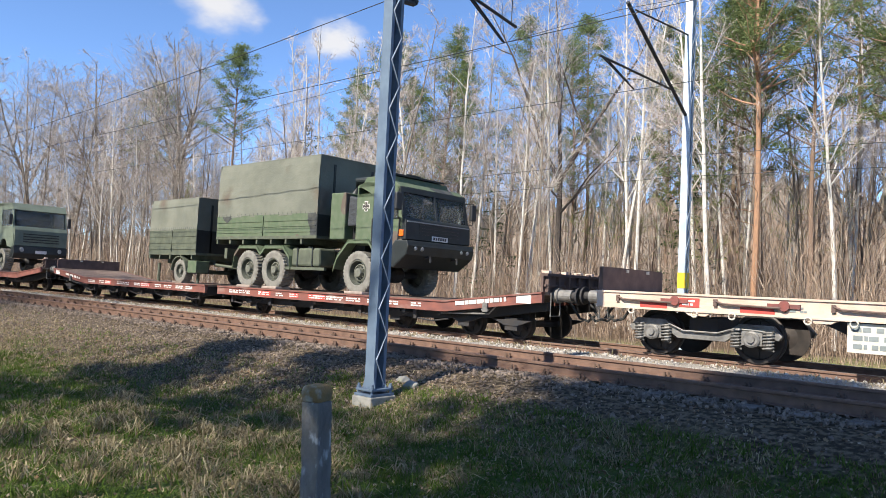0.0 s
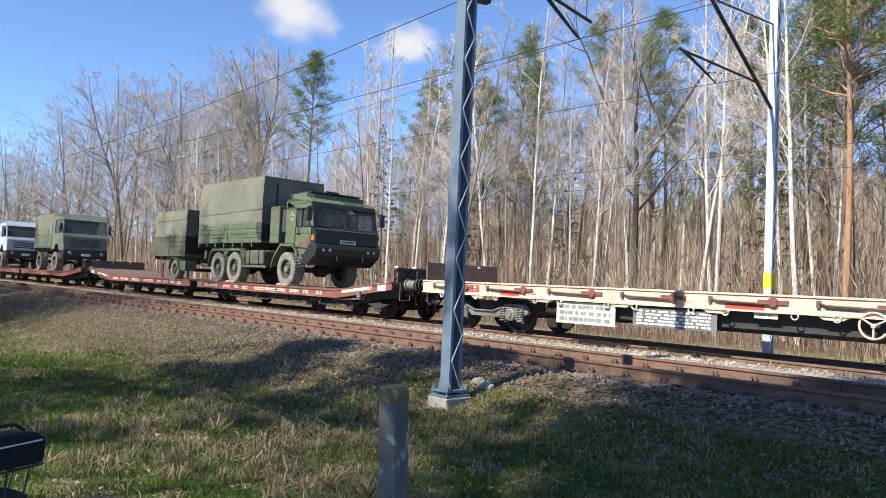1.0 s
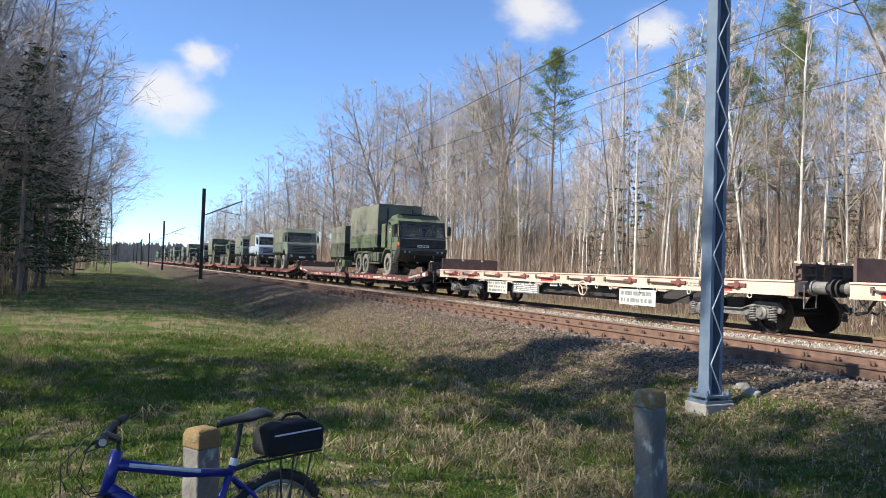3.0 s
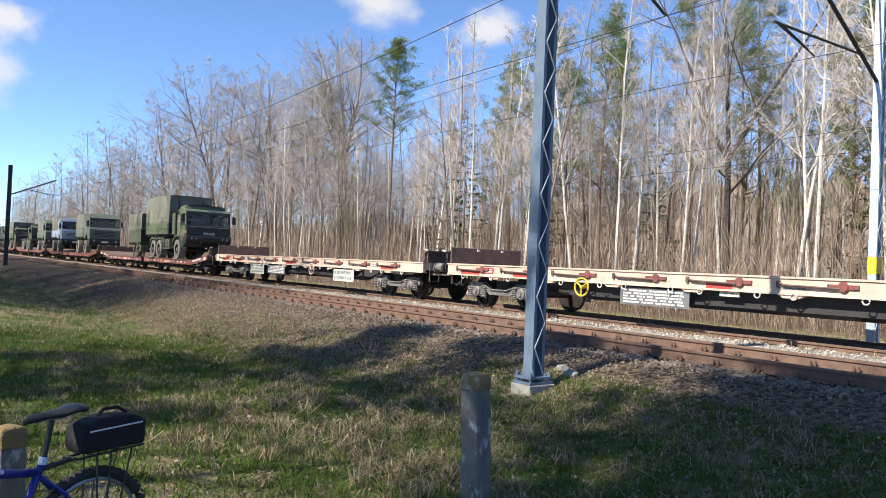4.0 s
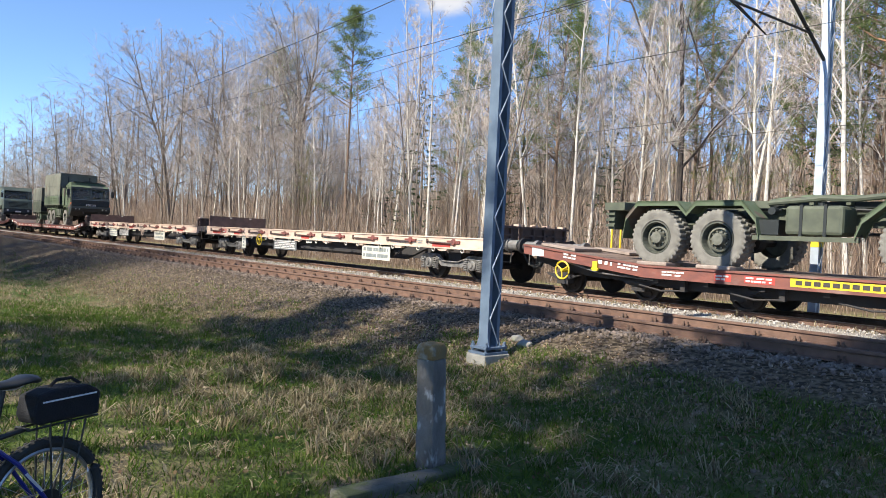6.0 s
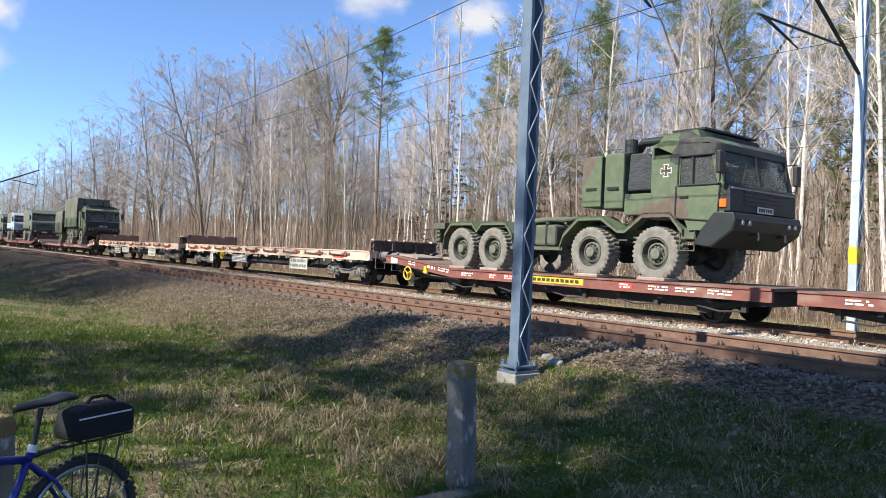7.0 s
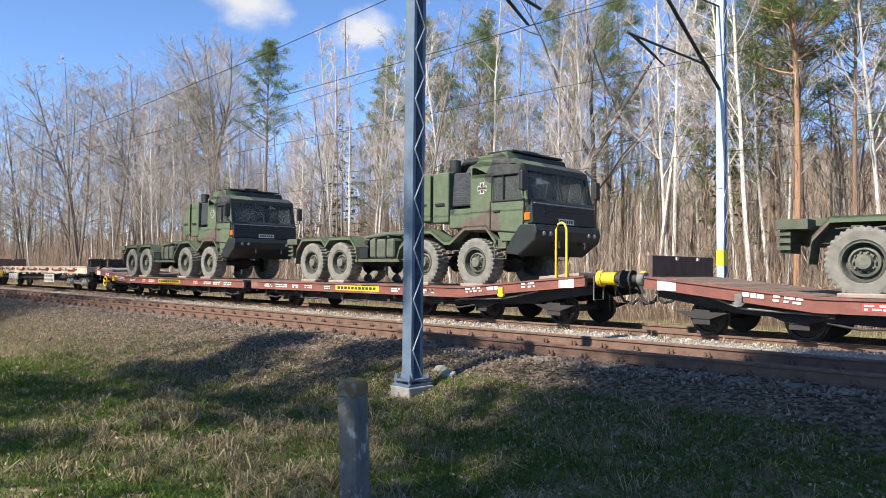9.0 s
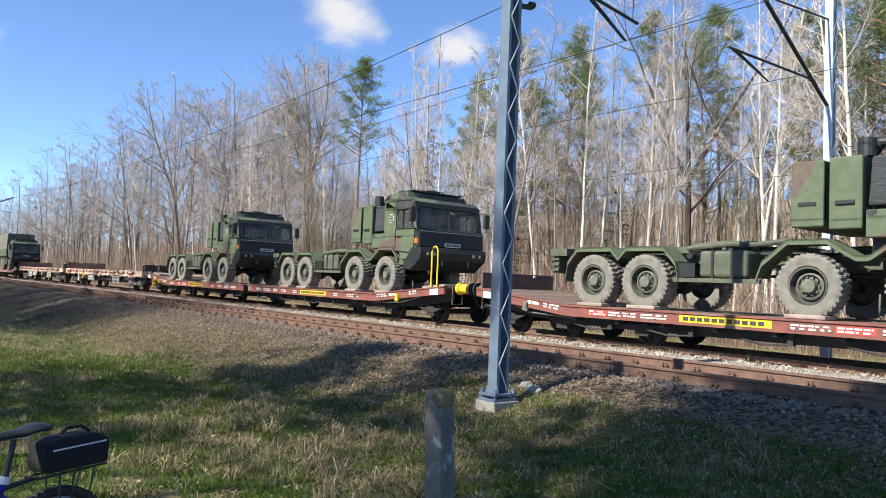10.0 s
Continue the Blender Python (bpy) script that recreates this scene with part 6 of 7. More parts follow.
# brushwood along the edge of the wood
brush = Sticks()
for i in range(11500):
    f = rng.random()
    x = 12 - 150 * f ** 2.0
    y = 11.5 + 12 * rng.random() ** 0.8 + (0 if x > -40 else 1)
    h = rng.choice((0.8, 1.4, 2.2, 3.2, 4.6)) * rng.uniform(0.6, 1.2) * min(1, 0.3 + (y - 11.5) / 5)
    if i % 5 == 0:
        x, y, h = -16 - 130 * rng.random() ** 1.4, -13.2 - 9 * rng.random(), rng.uniform(0.5, 3.0)
    st = wander(rng, Vector((x, y, ground_z(x, y) - 0.05)), Vector((rng.uniform(-0.2, 0.2), rng.uniform(-0.2, 0.2), 1)), h, 2, 0.10, 0.02)
    brush.stick(st, 0.013, 0.005)
    for _ in range(4):
        p, d = along(st, rng.uniform(0.25, 1))
        brush.blade(p, outward(rng, d, 0.5) * h * rng.uniform(0.15, 0.4), 0.009)
stuff_of(brush, "brushwood", M["brush"], "reddish brown leafless brushwood along the wood's edge", "shrubs")

# the skyline of the wood, far behind everything
def tree_line(x0, y0, x1, y1, low, high, seed):
    n = int(math.hypot(x1 - x0, y1 - y0) / 0.4)
    rng2 = random.Random(seed)
    bm = bm_()
    rows = []
    for i in range(n + 1):
        f = i / n
        x, y = x0 + (x1 - x0) * f, y0 + (y1 - y0) * f
        h = low + (high - low) * (0.5 + 0.5 * noise.noise((i * 0.04, seed, 0))) + 1.5 * noise.noise((i * 0.25, seed, 5)) + rng2.gauss(0, 1.1)
        rows.append((bm.verts.new((x, y, -1.0)), bm.verts.new((x, y, h))))
    for a, b in zip(rows, rows[1:]):
        bm.faces.new((a[0], b[0], b[1], a[1]))
    tagged(new("backdrop_wood", mesh_of("backdrop_wood", bm, M["distance"])), "brown distant skyline of leafless woodland", "woodland", kind="structure")


M["distance"] = mat("distant_wood", (0.19, 0.16, 0.135), (0.29, 0.25, 0.215), 0.6, 0.95, 0, 0, 1, c=(0.085, 0.085, 0.05), c_scale=0.08, c_amount=0.45, stretch=(4, 4, 0.4))
tree_line(-520, 68, -70, 68, 7, 12, 1)
tree_line(-70, 68, 90, 68, 10, 14, 4)
tree_line(-520, -48, -30, -48, 6, 11, 2)
tree_line(-520, -70, -520, 75, 9, 15, 3)

# ---- grass and litter ----
M["grass"] = leafy("grass_blades", [(0.042, 0.080, 0.009), (0.078, 0.132, 0.017), (0.14, 0.195, 0.035)], trans=0.35)
M["straw"] = leafy("dry_grass_blades", [(0.14, 0.11, 0.06), (0.26, 0.21, 0.12), (0.42, 0.36, 0.235)], trans=0.25)
M["leaf"] = leafy("fallen_leaves", [(0.12, 0.07, 0.04), (0.22, 0.15, 0.09), (0.38, 0.31, 0.22)])


def dryness(x, y):
    return noise.noise((x * 0.42, y * 0.42, 7.0)) + 0.5 * noise.noise((x * 1.2, y * 1.2, 2.0)) + 0.3 * math.exp(-((y + 5.2) ** 2) / 3.5 - ((x + 0.5) ** 2) / 14)


grass, straw = Sticks(), Sticks()
rng = random.Random(31)


def tuft(x, y, h, n, dry):
    z = ground_z(x, y) - 0.01
    s = straw if dry else grass
    for _ in range(n):
        d = Vector((rng.gauss(0, 0.55), rng.gauss(0, 0.55), 1)).normalized()
        ln = h * rng.uniform(0.5, 1.15)
        p = Vector((x + rng.gauss(0, 0.045), y + rng.gauss(0, 0.045), z))
        side = Vector((rng.uniform(-1, 1), rng.uniform(-1, 1), 0))
        side.normalize()
        w = rng.uniform(0.003, 0.006) * (1.3 if dry else 1.0)
        mid, tip = p + d * ln * 0.55, p + d * ln + Vector((d.x, d.y, -0.35 - (0.35 if n > 20 else 0.0))) * ln * (0.95 if dry else 0.35)
        k = len(s.v)
        s.v += [tuple(p - side * w), tuple(p + side * w), tuple(mid + side * w * 0.8), tuple(mid - side * w * 0.8), tuple(tip)]
        s.f += [(k, k + 1, k + 2, k + 3), (k + 3, k + 2, k + 4)]


for _ in range(20000):
    f = rng.random()
    x = 6.5 - 18 * f ** 1.25
    y = rng.uniform(-11.5, -1.7)
    dd = dryness(x, y)
    if y > -3.4 and x < -1.5 and rng.random() < 0.8:
        continue
    if dd > 0.36:
        tuft(x, y, rng.uniform(0.07, 0.24), 8, rng.random() < 0.55)
    else:
        tuft(x, y, rng.uniform(0.05, 0.17), 8, rng.random() < 0.10)
for _ in range(130):                       # tall dry tussocks
    x, y = rng.gauss(0.2, 2.2), rng.gauss(-5.2, 1.1)
    if y < -2.6 and math.hypot(x - 7.2, y + 9.3) > 2.5:
        tuft(x, y, rng.uniform(0.20, 0.38), 34, True)
for _ in range(5200):                      # short dead stems on the bank
    x = 5 - 28 * rng.random() ** 1.2
    tuft(x, rng.triangular(-4.2, -1.2, -3.0), rng.uniform(0.05, 0.16), 4, rng.random() < 0.85)
for _ in range(6500):                      # further along the verge
    f = rng.random()
    x = -10 - 75 * f ** 1.4
    y = rng.uniform(-14.5, -2.6)
    dd = dryness(x * 0.6, y)
    tuft(x, y, rng.uniform(0.10, 0.28), 5, dd > 0.1 or rng.random() < 0.35)
for _ in range(5500):                      # straw beyond the line
    x = 9 - 60 * rng.random() ** 1.5
    tuft(x, rng.uniform(7.2, 12.5), rng.uniform(0.12, 0.35), 6, rng.random() < 0.82)
for _ in range(420):                       # weeds between the tracks
    tuft(rng.uniform(-30, 6), rng.uniform(2.1, 3.1), rng.uniform(0.1, 0.25), 5, True)
stuff_of(grass, "grass", M["grass"], "short green spring grass on the verge", "grass")
stuff_of(straw, "dry_grass", M["straw"], "tufts of dry straw-coloured grass on the verge", "grass")
leaves = Sticks()
for _ in range(20000):
    x = 6 - 34 * rng.random() ** 1.3
    y = rng.triangular(-9, -0.6, -2.6)
    p = Vector((x, y, ground_z(x, y) + 0.012))
    leaves.blade(p, Vector((rng.uniform(-1, 1), rng.uniform(-1, 1), rng.uniform(-0.1, 0.5))) * rng.uniform(0.02, 0.055), 0.018)
stuff_of(leaves, "leaf_litter", M["leaf"], "brown fallen leaves on the bank", "leaf litter")

# ---- clouds ----


def cloud_mat(seed):
    m = bpy.data.materials.new("cloud")
    m.use_nodes = True
    n, l = m.node_tree.nodes, m.node_tree.links
    n.clear()
    tc = n.new("ShaderNodeTexCoord")
    sub = n.new("ShaderNodeVectorMath")
    sub.operation = "SUBTRACT"
    sub.inputs[1].default_value = (0.5, 0.5, 0.5)
    l.new(tc.outputs["Generated"], sub.inputs[0])
    ln = n.new("ShaderNodeVectorMath")
    ln.operation = "LENGTH"
    mul = n.new("ShaderNodeVectorMath")
    mul.operation = "MULTIPLY"
    mul.inputs[1].default_value = (1, 1, 0)
    l.new(sub.outputs[0], mul.inputs[0])
    l.new(mul.outputs[0], ln.inputs[0])
    nz = n.new("ShaderNodeTexNoise")
    nz.noise_dimensions = "4D"
    nz.inputs["W"].default_value = seed
    nz.inputs["Scale"].default_value, nz.inputs["Detail"].default_value = 3.2, 7
    l.new(tc.outputs["Generated"], nz.inputs["Vector"])
    ad = n.new("ShaderNodeMath")
    ad.operation = "MULTIPLY_ADD"
    ad.inputs[1].default_value = -1.5
    l.new(ln.outputs["Value"], ad.inputs[0])
    l.new(nz.outputs[0], ad.inputs[2])
    r = n.new("ShaderNodeMapRange")
    r.interpolation_type = "SMOOTHSTEP"
    r.inputs[1].default_value, r.inputs[2].default_value, r.inputs[4].default_value = -0.08, 0.42, 0.85
    l.new(ad.outputs[0], r.inputs[0])
    tr, em, mx, out = n.new("ShaderNodeBsdfTransparent"), n.new("ShaderNodeEmission"), n.new("ShaderNodeMixShader"), n.new("ShaderNodeOutputMaterial")
    em.inputs[0].default_value, em.inputs[1].default_value = (1, 0.98, 0.97, 1), 0.52
    l.new(r.outputs[0], mx.inputs[0])
    l.new(tr.outputs[0], mx.inputs[1])
    l.new(em.outputs[0], mx.inputs[2])
    l.new(mx.outputs[0], out.inputs[0])
    return m


def cloud(place, w, h, seed):
    p = Vector(place) + Vector((7.1, -9.3, 1.1))
    bm = bm_()
    vs = [bm.verts.new(v) for v in ((-w / 2, -h / 2, 0), (w / 2, -h / 2, 0), (w / 2, h / 2, 0), (-w / 2, h / 2, 0))]
    bm.faces.new(vs)
    ob = tagged(new("cloud", mesh_of("cloud", bm, cloud_mat(seed))), "small white fair-weather cloud in the blue sky", "cloud", "clouds", kind="structure")
    ob.matrix_basis = look(p, (7.1, -9.3, 1.1))
    ob.visible_shadow = False


cloud((-879, 45, 186), 175, 125, 1.3)
cloud((-867, 76, 232), 95, 75, 4.1)
cloud((-730, 432, 305), 165, 95, 7.7)
cloud((-663, 542, 275), 120, 75, 2.9)

# ---- at the camera's feet ----


def fence_post(x, y, top, w, turn, lean):
    z = ground_z(x, y)
    t = thing("concrete_post", "short weathered concrete post with an orange lichen cap", "post", "concrete posts", m=pose(x, y, z, lean, -lean, turn))
    h = top - z
    bm = bm_()
    n = 9
    rows = []
    for i in range(n + 1):
        zz = -0.25 + (h - 0.13 + 0.25) * i / n
        k = w / 2 * (1 - 0.04 * i / n)
        row = []
        for sx, sy in ((-1, -1), (1, -1), (1, 1), (-1, 1)):
            row.append(bm.verts.new((sx * k + 0.016 * noise.noise((zz * 7, sx * 3, sy)), sy * k + 0.016 * noise.noise((zz * 7, sx, sy * 4)), zz)))
        rows.append(row)
    for a, b in zip(rows, rows[1:]):
        for i in range(4):
            bm.faces.new((a[i], a[(i + 1) % 4], b[(i + 1) % 4], b[i]))
    bm.faces.new(rows[0][::-1])
    bm.faces.new(rows[-1])
    part("shaft", bm, M["post"], t, bevel=0.012)
    bm = bm_()
    k = w / 2 * 0.99
    prof = [(k, h - 0.131), (k * 1.02, h - 0.05), (k * 0.86, h - 0.01), (k * 0.5, h)]
    rows = [[bm.verts.new((sx * r + 0.006 * noise.noise((sx, sy, zz * 9)), sy * r, zz)) for sx, sy in ((-1, -1), (1, -1), (1, 1), (-1, 1))] for r, zz in prof]
    for a, b in zip(rows, rows[1:]):
        for i in range(4):
            bm.faces.new((a[i], a[(i + 1) % 4], b[(i + 1) % 4], b[i]))
    bm.faces.new(rows[0][::-1])
    bm.faces.new(rows[-1])
    part("cap", bm, M["lichen"], t, "cap crusted with orange lichen", bevel=0.01)
    return t


fence_post(2.74, -5.60, 0.27, 0.175, 12, 1.5)
fence_post(1.87, -8.68, -0.02, 0.18, 30, 0.5)
beam = thing("concrete_beam", "old concrete beam lying in the grass beside a post", "beam", m=pose(3.0, -5.95, ground_z(3.0, -5.95) - 0.02, 1, 3, 98))
bm = bm_()
box(bm, -0.75, 0.75, -0.085, 0.085, -0.08, 0.09)
bmesh.ops.subdivide_edges(bm, edges=[e for e in bm.edges if e.calc_length() > 1], cuts=8)
for v in bm.verts:
    v.co += Vector((0, 0.012, 0.012)) * noise.noise(v.co * 4)
M["beam"] = mat("mossy_old_concrete", (0.13, 0.125, 0.105), (0.085, 0.085, 0.068), 7, 0.95, 0, 0.7, 30, c=(0.06, 0.075, 0.03), c_scale=4, c_amount=0.5)
part("body", bm, M["beam"], beam, bevel=0.02)
boulder(0.05, -1.75, 0.11, 1)
boulder(-0.25, -1.6, 0.09, 5)

M["bikeblue"] = mat("blue_frame_paint", (0.012, 0.022, 0.21), (0.010, 0.018, 0.17), 3, 0.3)
M["bikewhite"] = mat("silver_decal", (0.62, 0.63, 0.66), (0.5, 0.52, 0.56), 6, 0.35)
M["chrome"] = mat("fork_chrome", (0.75, 0.76, 0.78), (0.65, 0.66, 0.68), 6, 0.15, 0.95)
M["bag"] = mat("black_bag_fabric", (0.007, 0.007, 0.009), (0.011, 0.011, 0.014), 9, 0.9, 0, 0.4, 120)
M["alloy"] = mat("rim_alloy", (0.45, 0.45, 0.46), (0.35, 0.35, 0.36), 6, 0.35, 0.8)


def ring(bm, c, r, w, n=40, m=8):
    """A hoop in the bike's plane."""
    tube(bm, [(c[0] + r * math.cos(2 * math.pi * i / n), c[1], c[2] + r * math.sin(2 * math.pi * i / n)) for i in range(n + 1)], w, m, caps=False)


def bike_wheel(t, x, z, r):
    bm = bm_()
    ring(bm, (0, 0, 0), r - 0.027, 0.027, 48, 10)
    for i in range(60):
        a = 2 * math.pi * i / 60
        for s in (-1, 1):
            box(bm, -0.008, 0.008, s * 0.012 - 0.006, s * 0.012 + 0.006, r - 0.004, r + 0.0015, Euler((0, a + 0.05 * s, 0)).to_matrix())
    w = part("wheel", bm, M["rubber"], t)
    w.matrix_basis = pose(x, 0, z)
    bm = bm_()
    ring(bm, (0, 0, 0), r - 0.063, 0.012, 48, 6)
    part("rim", bm, M["alloy"], w)
    bm = bm_()
    for i in range(32):
        a = 2 * math.pi * i / 32
        b = a + (0.35 if i % 2 else -0.35)
        s = 0.03 if i % 4 < 2 else -0.03
        tube(bm, [(0.025 * math.cos(b), s, 0.025 * math.sin(b)), ((r - 0.065) * math.cos(a), 0, (r - 0.065) * math.sin(a))], 0.0014, 4)
    part("spokes", bm, M["alloy"], w)
    bm = bm_()
    tube(bm, [(0, -0.06, 0), (0, 0.06, 0)], 0.02, 12)
    lathe(bm, [(0.02, 0.035), (0.08, 0.037), (0.08, 0.04), (0.02, 0.042)], 20)
    part("hub", bm, M["blackplastic"], w)


def bicycle(m):
    t = thing("bicycle", "blue mountain bicycle with a black rack bag, standing on the grass", "bicycle", m=m)
    r = 0.335
    bike_wheel(t, 0, r, r)
    bike_wheel(t, 1.08, r, r)
    bb, seat, head, headlow = (0.43, 0, 0.31), (0.245, 0, 0.76), (0.855, 0, 0.86), (0.885, 0, 0.74)
    for nm, pts, rad in (("down_tube", [bb, (0.62, 0, 0.52), headlow], [0.028, 0.033, 0.03]), ("top_tube", [(0.26, 0, 0.70), (0.5, 0, 0.74), (head[0], 0, head[2] - 0.02)], [0.02, 0.023, 0.027]), ("seat_tube", [bb, seat], 0.019), ("head_tube", [(0.845, 0, 0.90), (0.893, 0, 0.71)], 0.027)):
        bm = bm_()
        tube(bm, pts, rad, 12)
        part(nm, bm, M["bikeblue"], t, smooth=True)
    for s in (-1, 1):
        bm = bm_()
        tube(bm, [(0, s * 0.065, r), (0.2, s * 0.06, r - 0.01), bb], 0.012, 8)
        tube(bm, [(0, s * 0.065, r), (0.16, s * 0.05, 0.58), (0.262, s * 0.02, 0.68)], 0.011, 8)
        part("rear_stay", bm, M["bikeblue"], t)
        bm = bm_()
        tube(bm, [(0.915, s * 0.06, 0.64), (0.965, s * 0.06, 0.52)], 0.016, 10)
        part("fork_stanchion", bm, M["chrome"], t)
        bm = bm_()
        tube(bm, [(0.965, s * 0.06, 0.53), (1.03, s * 0.06, r + 0.03), (1.08, s * 0.06, r)], 0.023, 10)
        part("fork_leg", bm, M["blackplastic"], t)
    bm = bm_()
    tube(bm, [(0.90, -0.08, 0.675), (0.905, 0, 0.695), (0.90, 0.08, 0.675)], 0.026, 10)
    part("fork_crown", bm, M["blackplastic"], t)
    bm = bm_()
    tube(bm, [(0.47, -0.03, 0.745), (0.62, -0.031, 0.775), (0.78, -0.031, 0.82)], 0.010, 6)
    tube(bm, [(0.45, 0.03, 0.745), (0.8, 0.031, 0.83)], 0.010, 6)
    part("decal", bm, M["bikewhite"], t, "silver decal stripe")
    bm = bm_()
    for s in (-1, 1):
        tube(bm, [(0.05, s * 0.065, r + 0.09), (0.13, s * 0.062, 0.53)], 0.008, 6)
    part("decal", bm, M["bikewhite"], t)
    bm = bm_()
    for k in range(5):                # unreadable lettering on the down tube
        f = 0.25 + 0.1 * k
        x, z = 0.43 + (0.885 - 0.43) * f, 0.31 + (0.74 - 0.31) * f
        for s in (-1, 1):
            box(bm, x - 0.012, x + 0.012, s * 0.033 - 0.002, s * 0.033 + 0.002, z - 0.014, z + 0.02)
    part("marking", bm, M["ink"], t)
    # post, saddle, bars
    bm = bm_()
    tube(bm, [(0.25, 0, 0.74), (0.205, 0, 0.96)], 0.014, 10)
    part("seat_post", bm, M["blackplastic"], t)
    bm = bm_()
    tube(bm, [(0.252, 0, 0.735), (0.243, 0, 0.77)], 0.023, 10)
    part("seat_clamp", bm, M["bikewhite"], t)
    bm = bm_()
    prof = [(0.06, 0.075, 1.0), (0.10, 0.085, 1.005), (0.17, 0.065, 0.99), (0.25, 0.03, 0.985), (0.33, 0.02, 0.98), (0.345, 0.008, 0.975)]
    rows = []
    for x, w, z in prof:
        rows.append([bm.verts.new((x, w * math.cos(a), z - 0.02 + 0.022 * math.sin(a))) for a in [2 * math.pi * i / 12 for i in range(12)]])
    for a, b in zip(rows, rows[1:]):
        for i in range(12):
            bm.faces.new((a[i], a[(i + 1) % 12], b[(i + 1) % 12], b[i]))
    bm.faces.new(rows[0])
    bm.faces.new(rows[-1][::-1])
    part("saddle", bm, M["blackplastic"], t, smooth=True)
    bm = bm_()
    tube(bm, [(0.10, -0.03, 0.97), (0.16, -0.025, 0.945), (0.28, -0.015, 0.955)], 0.005, 5)
    tube(bm, [(0.10, 0.03, 0.97), (0.16, 0.025, 0.945), (0.28, 0.015, 0.955)], 0.005, 5)
    part("saddle_rail", bm, M["alloy"], t)
    bm = bm_()
    tube(bm, [(0.845, 0, 0.90), (0.838, 0, 0.95), (0.90, 0, 0.975)], 0.018, 10)
    part("stem", bm, M["blackplastic"], t)
    bm = bm_()
    tube(bm, [(0.86, -0.32, 1.0), (0.885, -0.15, 0.995), (0.90, -0.05, 0.975), (0.90, 0.05, 0.975), (0.885, 0.15, 0.995), (0.86, 0.32, 1.0)], 0.0145, 10)
    part("handlebar", bm, M["blackplastic"], t)
    for s in (-1, 1):
        bm = bm_()
        tube(bm, [(0.872, s * 0.2, 0.998), (0.858, s * 0.33, 1.0)], 0.019, 10)
        part("grip", bm, M["rubber"], t)
        bm = bm_()
        tube(bm, [(0.858, s * 0.33, 1.0), (0.857, s * 0.336, 1.0)], 0.016, 10)
        part("grip_cap", bm, M["alloy"], t)
        bm = bm_()
        tube(bm, [(0.885, s * 0.15, 0.985), (0.93, s * 0.17, 0.965), (0.935, s * 0.27, 0.955)], 0.007, 6)
        box(bm, 0.87, 0.91, s * 0.16 - 0.02, s * 0.16 + 0.02, 0.95, 0.985)
        part("brake_lever", bm, M["blackplastic"], t)
        bm = bm_()
        tube(bm, [(0.9, s * 0.14, 0.97), (1.02, s * 0.1, 0.93), (1.04, s * 0.06, 0.82), (0.97, s * 0.03, 0.72), (0.9 - 0.1 * (s > 0), s * 0.03, 0.72)], 0.003, 5)
        part("cable", bm, M["blackplastic"], t)
    bm = bm_()
    tube(bm, [(0.95, -0.1, 0.95), (1.06, -0.08, 0.85), (1.06, -0.07, 0.65), (1.04, -0.05, 0.5)], 0.003, 5)
    part("cable", bm, M["blackplastic"], t)
    # cranks
    bm = bm_()
    tube(bm, [(0.43, -0.06, 0.31), (0.43, 0.06, 0.31)], 0.022, 12)
    lathe(bm, [(0.03, -0.05), (0.095, -0.05), (0.095, -0.045), (0.03, -0.044)], 32, "y", (0.43, 0, 0.31))
    part("crankset", bm, M["blackplastic"], t)
    for s, dx, dz in ((-1, 0.13, -0.11), (1, -0.13, 0.11)):
        bm = bm_()
        tube(bm, [(0.43, s * 0.07, 0.31), (0.43 + dx, s * 0.085, 0.31 + dz)], 0.012, 8)
        box(bm, 0.43 + dx - 0.045, 0.43 + dx + 0.045, min(s * 0.09, s * 0.17), max(s * 0.09, s * 0.17), 0.31 + dz - 0.012, 0.31 + dz + 0.012)
        part("pedal", bm, M["blackplastic"], t)
    bm = bm_()
    tube(bm, [(0.43, -0.048, 0.405), (0.0, -0.048, r + 0.04)], 0.004, 4)
    tube(bm, [(0.43, -0.048, 0.215), (0.03, -0.048, r - 0.09)], 0.004, 4)
    part("chain", bm, M["alloy"], t)
    bm = bm_()
    tube(bm, [(0.3, 0.03, 0.31), (0.22, 0.26, -0.02)], 0.009, 7)
    part("kickstand", bm, M["blackplastic"], t)
    # the steering is turned a little
    turn = Matrix.Translation((0.86, 0, 0)) @ Matrix.Rotation(radians(-30), 4, "Z") @ Matrix.Translation((-0.86, 0, 0))
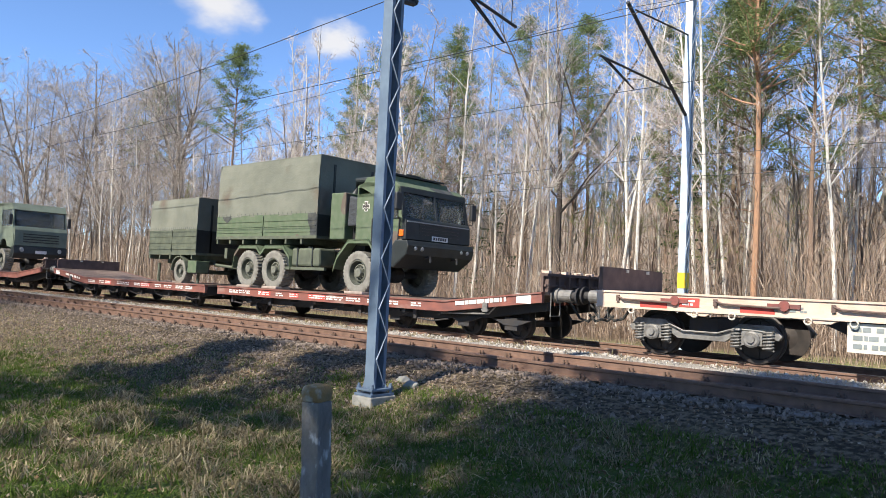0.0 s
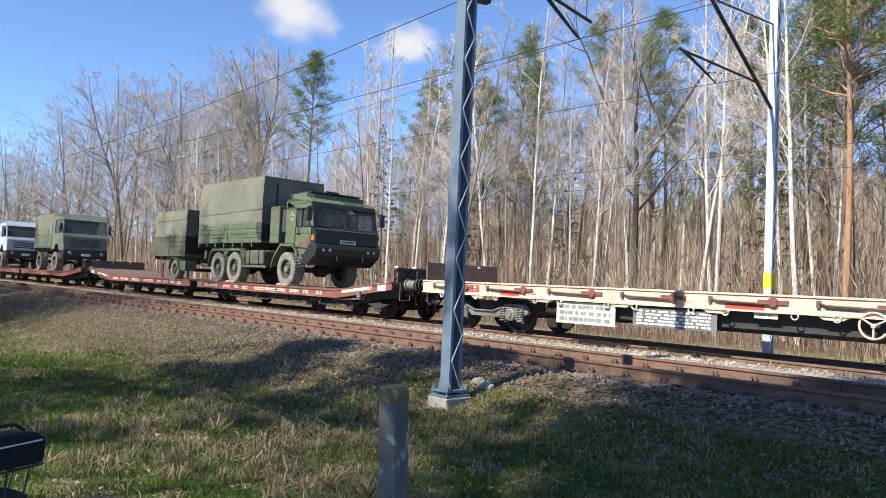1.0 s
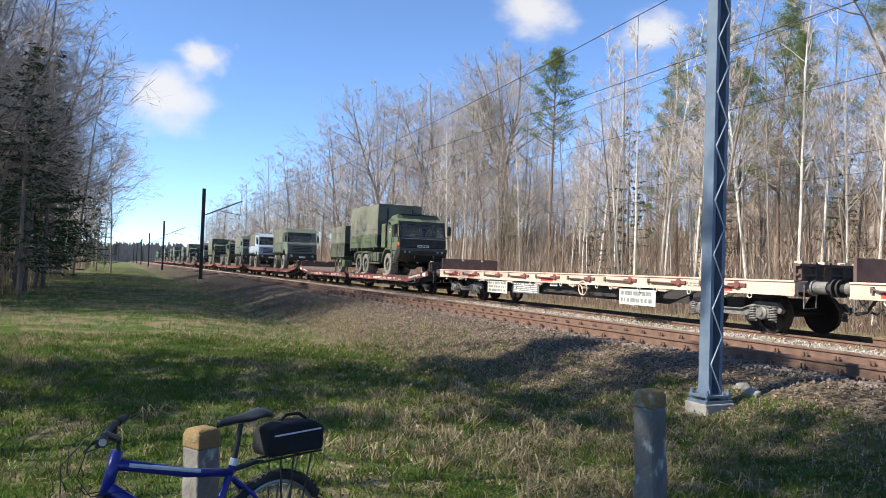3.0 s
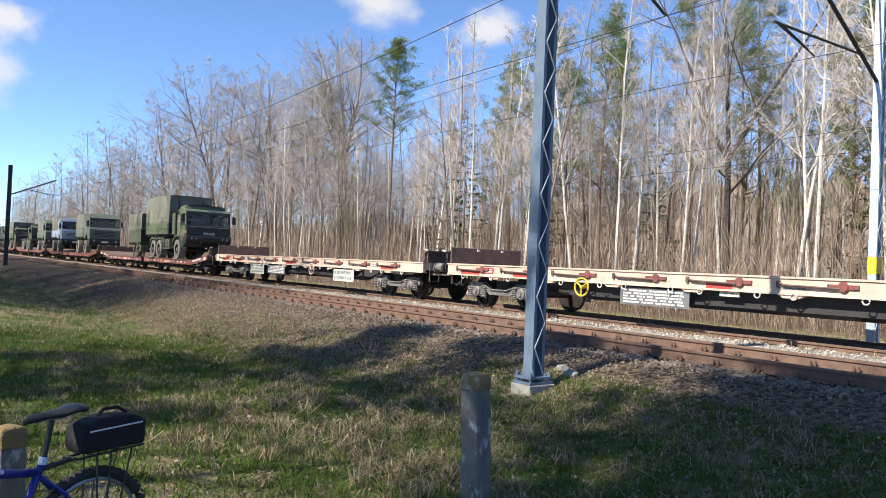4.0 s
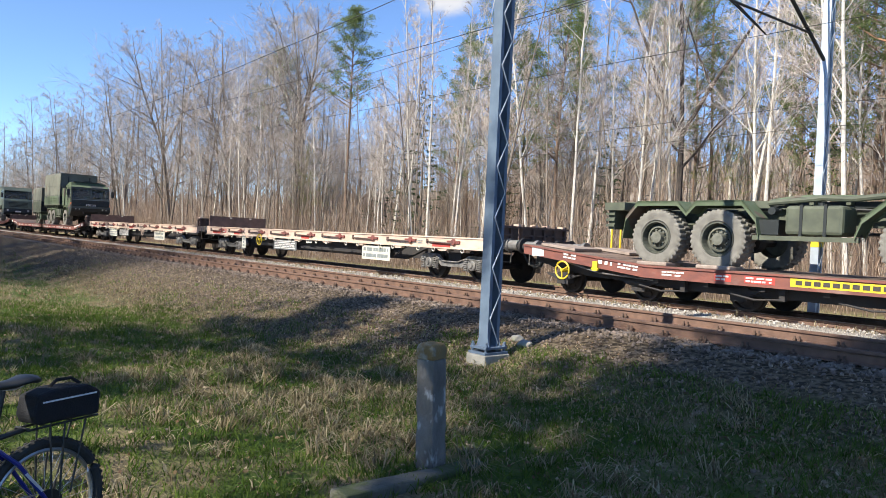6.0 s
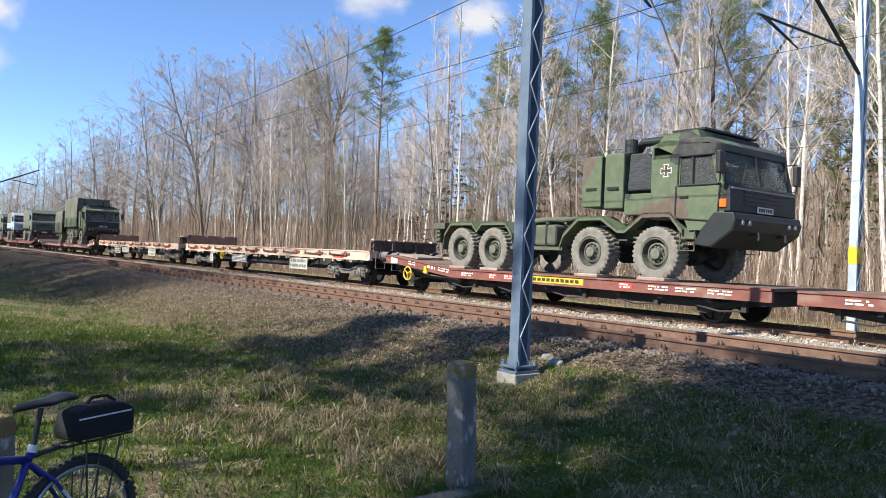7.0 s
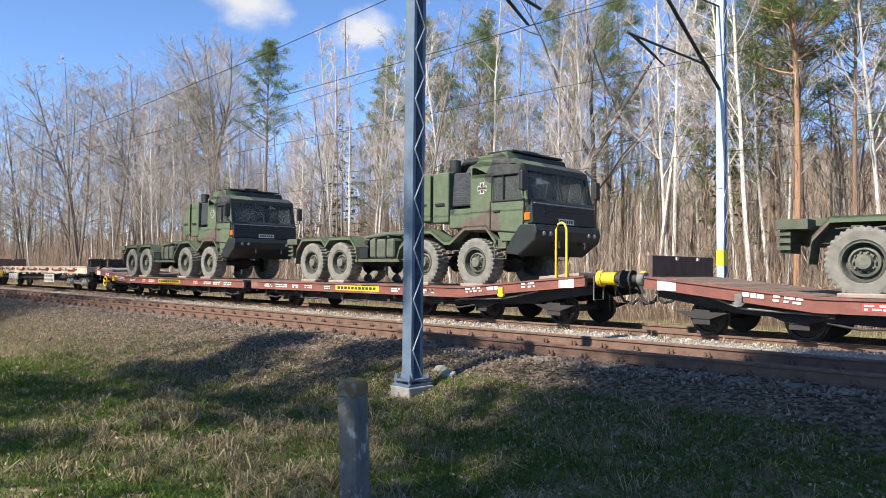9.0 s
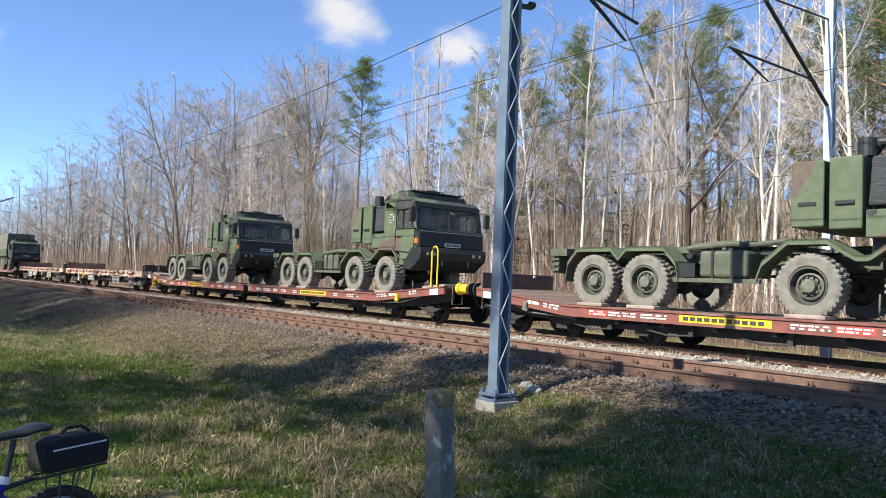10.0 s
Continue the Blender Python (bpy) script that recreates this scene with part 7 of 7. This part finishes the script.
    for ob in t.children:
        if ob.name.split(".")[0] in ("handlebar", "grip", "grip_cap", "brake_lever", "stem", "fork_crown", "fork_leg", "fork_stanchion") or ob.matrix_basis.translation.x > 1:
            ob.matrix_basis = turn @ ob.matrix_basis
    # rack and bag
    bm = bm_()
    tube(bm, [(0.25, 0, 0.715), (0.1, 0, 0.735)], 0.014, 8)
    for s in (-1, 1):
        tube(bm, [(0.12, s * 0.05, 0.735), (-0.27, s * 0.055, 0.745)], 0.006, 6)
        for x in (-0.2, -0.08, 0.0):
            tube(bm, [(x, s * 0.055, 0.745), (x * 0.5, s * 0.068, r + 0.04)], 0.005, 6)
    for x in (-0.26, -0.12, 0.02, 0.11):
        tube(bm, [(x, -0.055, 0.742), (x, 0.055, 0.742)], 0.005, 6)
    part("rack", bm, M["blackplastic"], t)
    bm = bm_()
    prism(bm, [(-0.26, 0.755), (0.08, 0.755), (0.10, 0.80), (0.08, 0.90), (-0.02, 0.925), (-0.2, 0.92), (-0.27, 0.88)], -0.085, 0.085)
    bag = part("rack_bag", bm, M["bag"], t, "black fabric rack bag", bevel=0.018)
    bm = bm_()
    for s in (-1, 1):
        prism(bm, [(-0.24, 0.868), (0.06, 0.862), (0.06, 0.870), (-0.24, 0.876)], s * 0.0865 - 0.002, s * 0.0865 + 0.002)
    part("reflective_piping", bm, M["bikewhite"], bag)
    bm = bm_()
    tube(bm, [(-0.2, 0, 0.92), (-0.15, 0, 0.955), (-0.07, 0, 0.955), (-0.03, 0, 0.925)], 0.009, 6)
    part("handle", bm, M["bag"], bag)
    return t


bicycle(pose(3.09, -8.42, ground_z(3.09, -8.42) - 0.02, 3, 0, -68))


# ---- what moves ----


def motions():
    end = 10.0
    for ob, s in TRAIN:
        walk(ob, [(t, pose(s - SPEED * t, TRACK_2, 0)) for t in (0.0, 5.0, end)])
    for ob, r, x in WHEELS:
        step = 0.1 if r > 0.4 else 2 / 30
        n = int(round(end / step))
        walk(ob, [(i * step, pose(x, 0, r) @ Matrix.Rotation(-SPEED * i * step / r, 4, "Y")) for i in range(n + 1)])


motions()
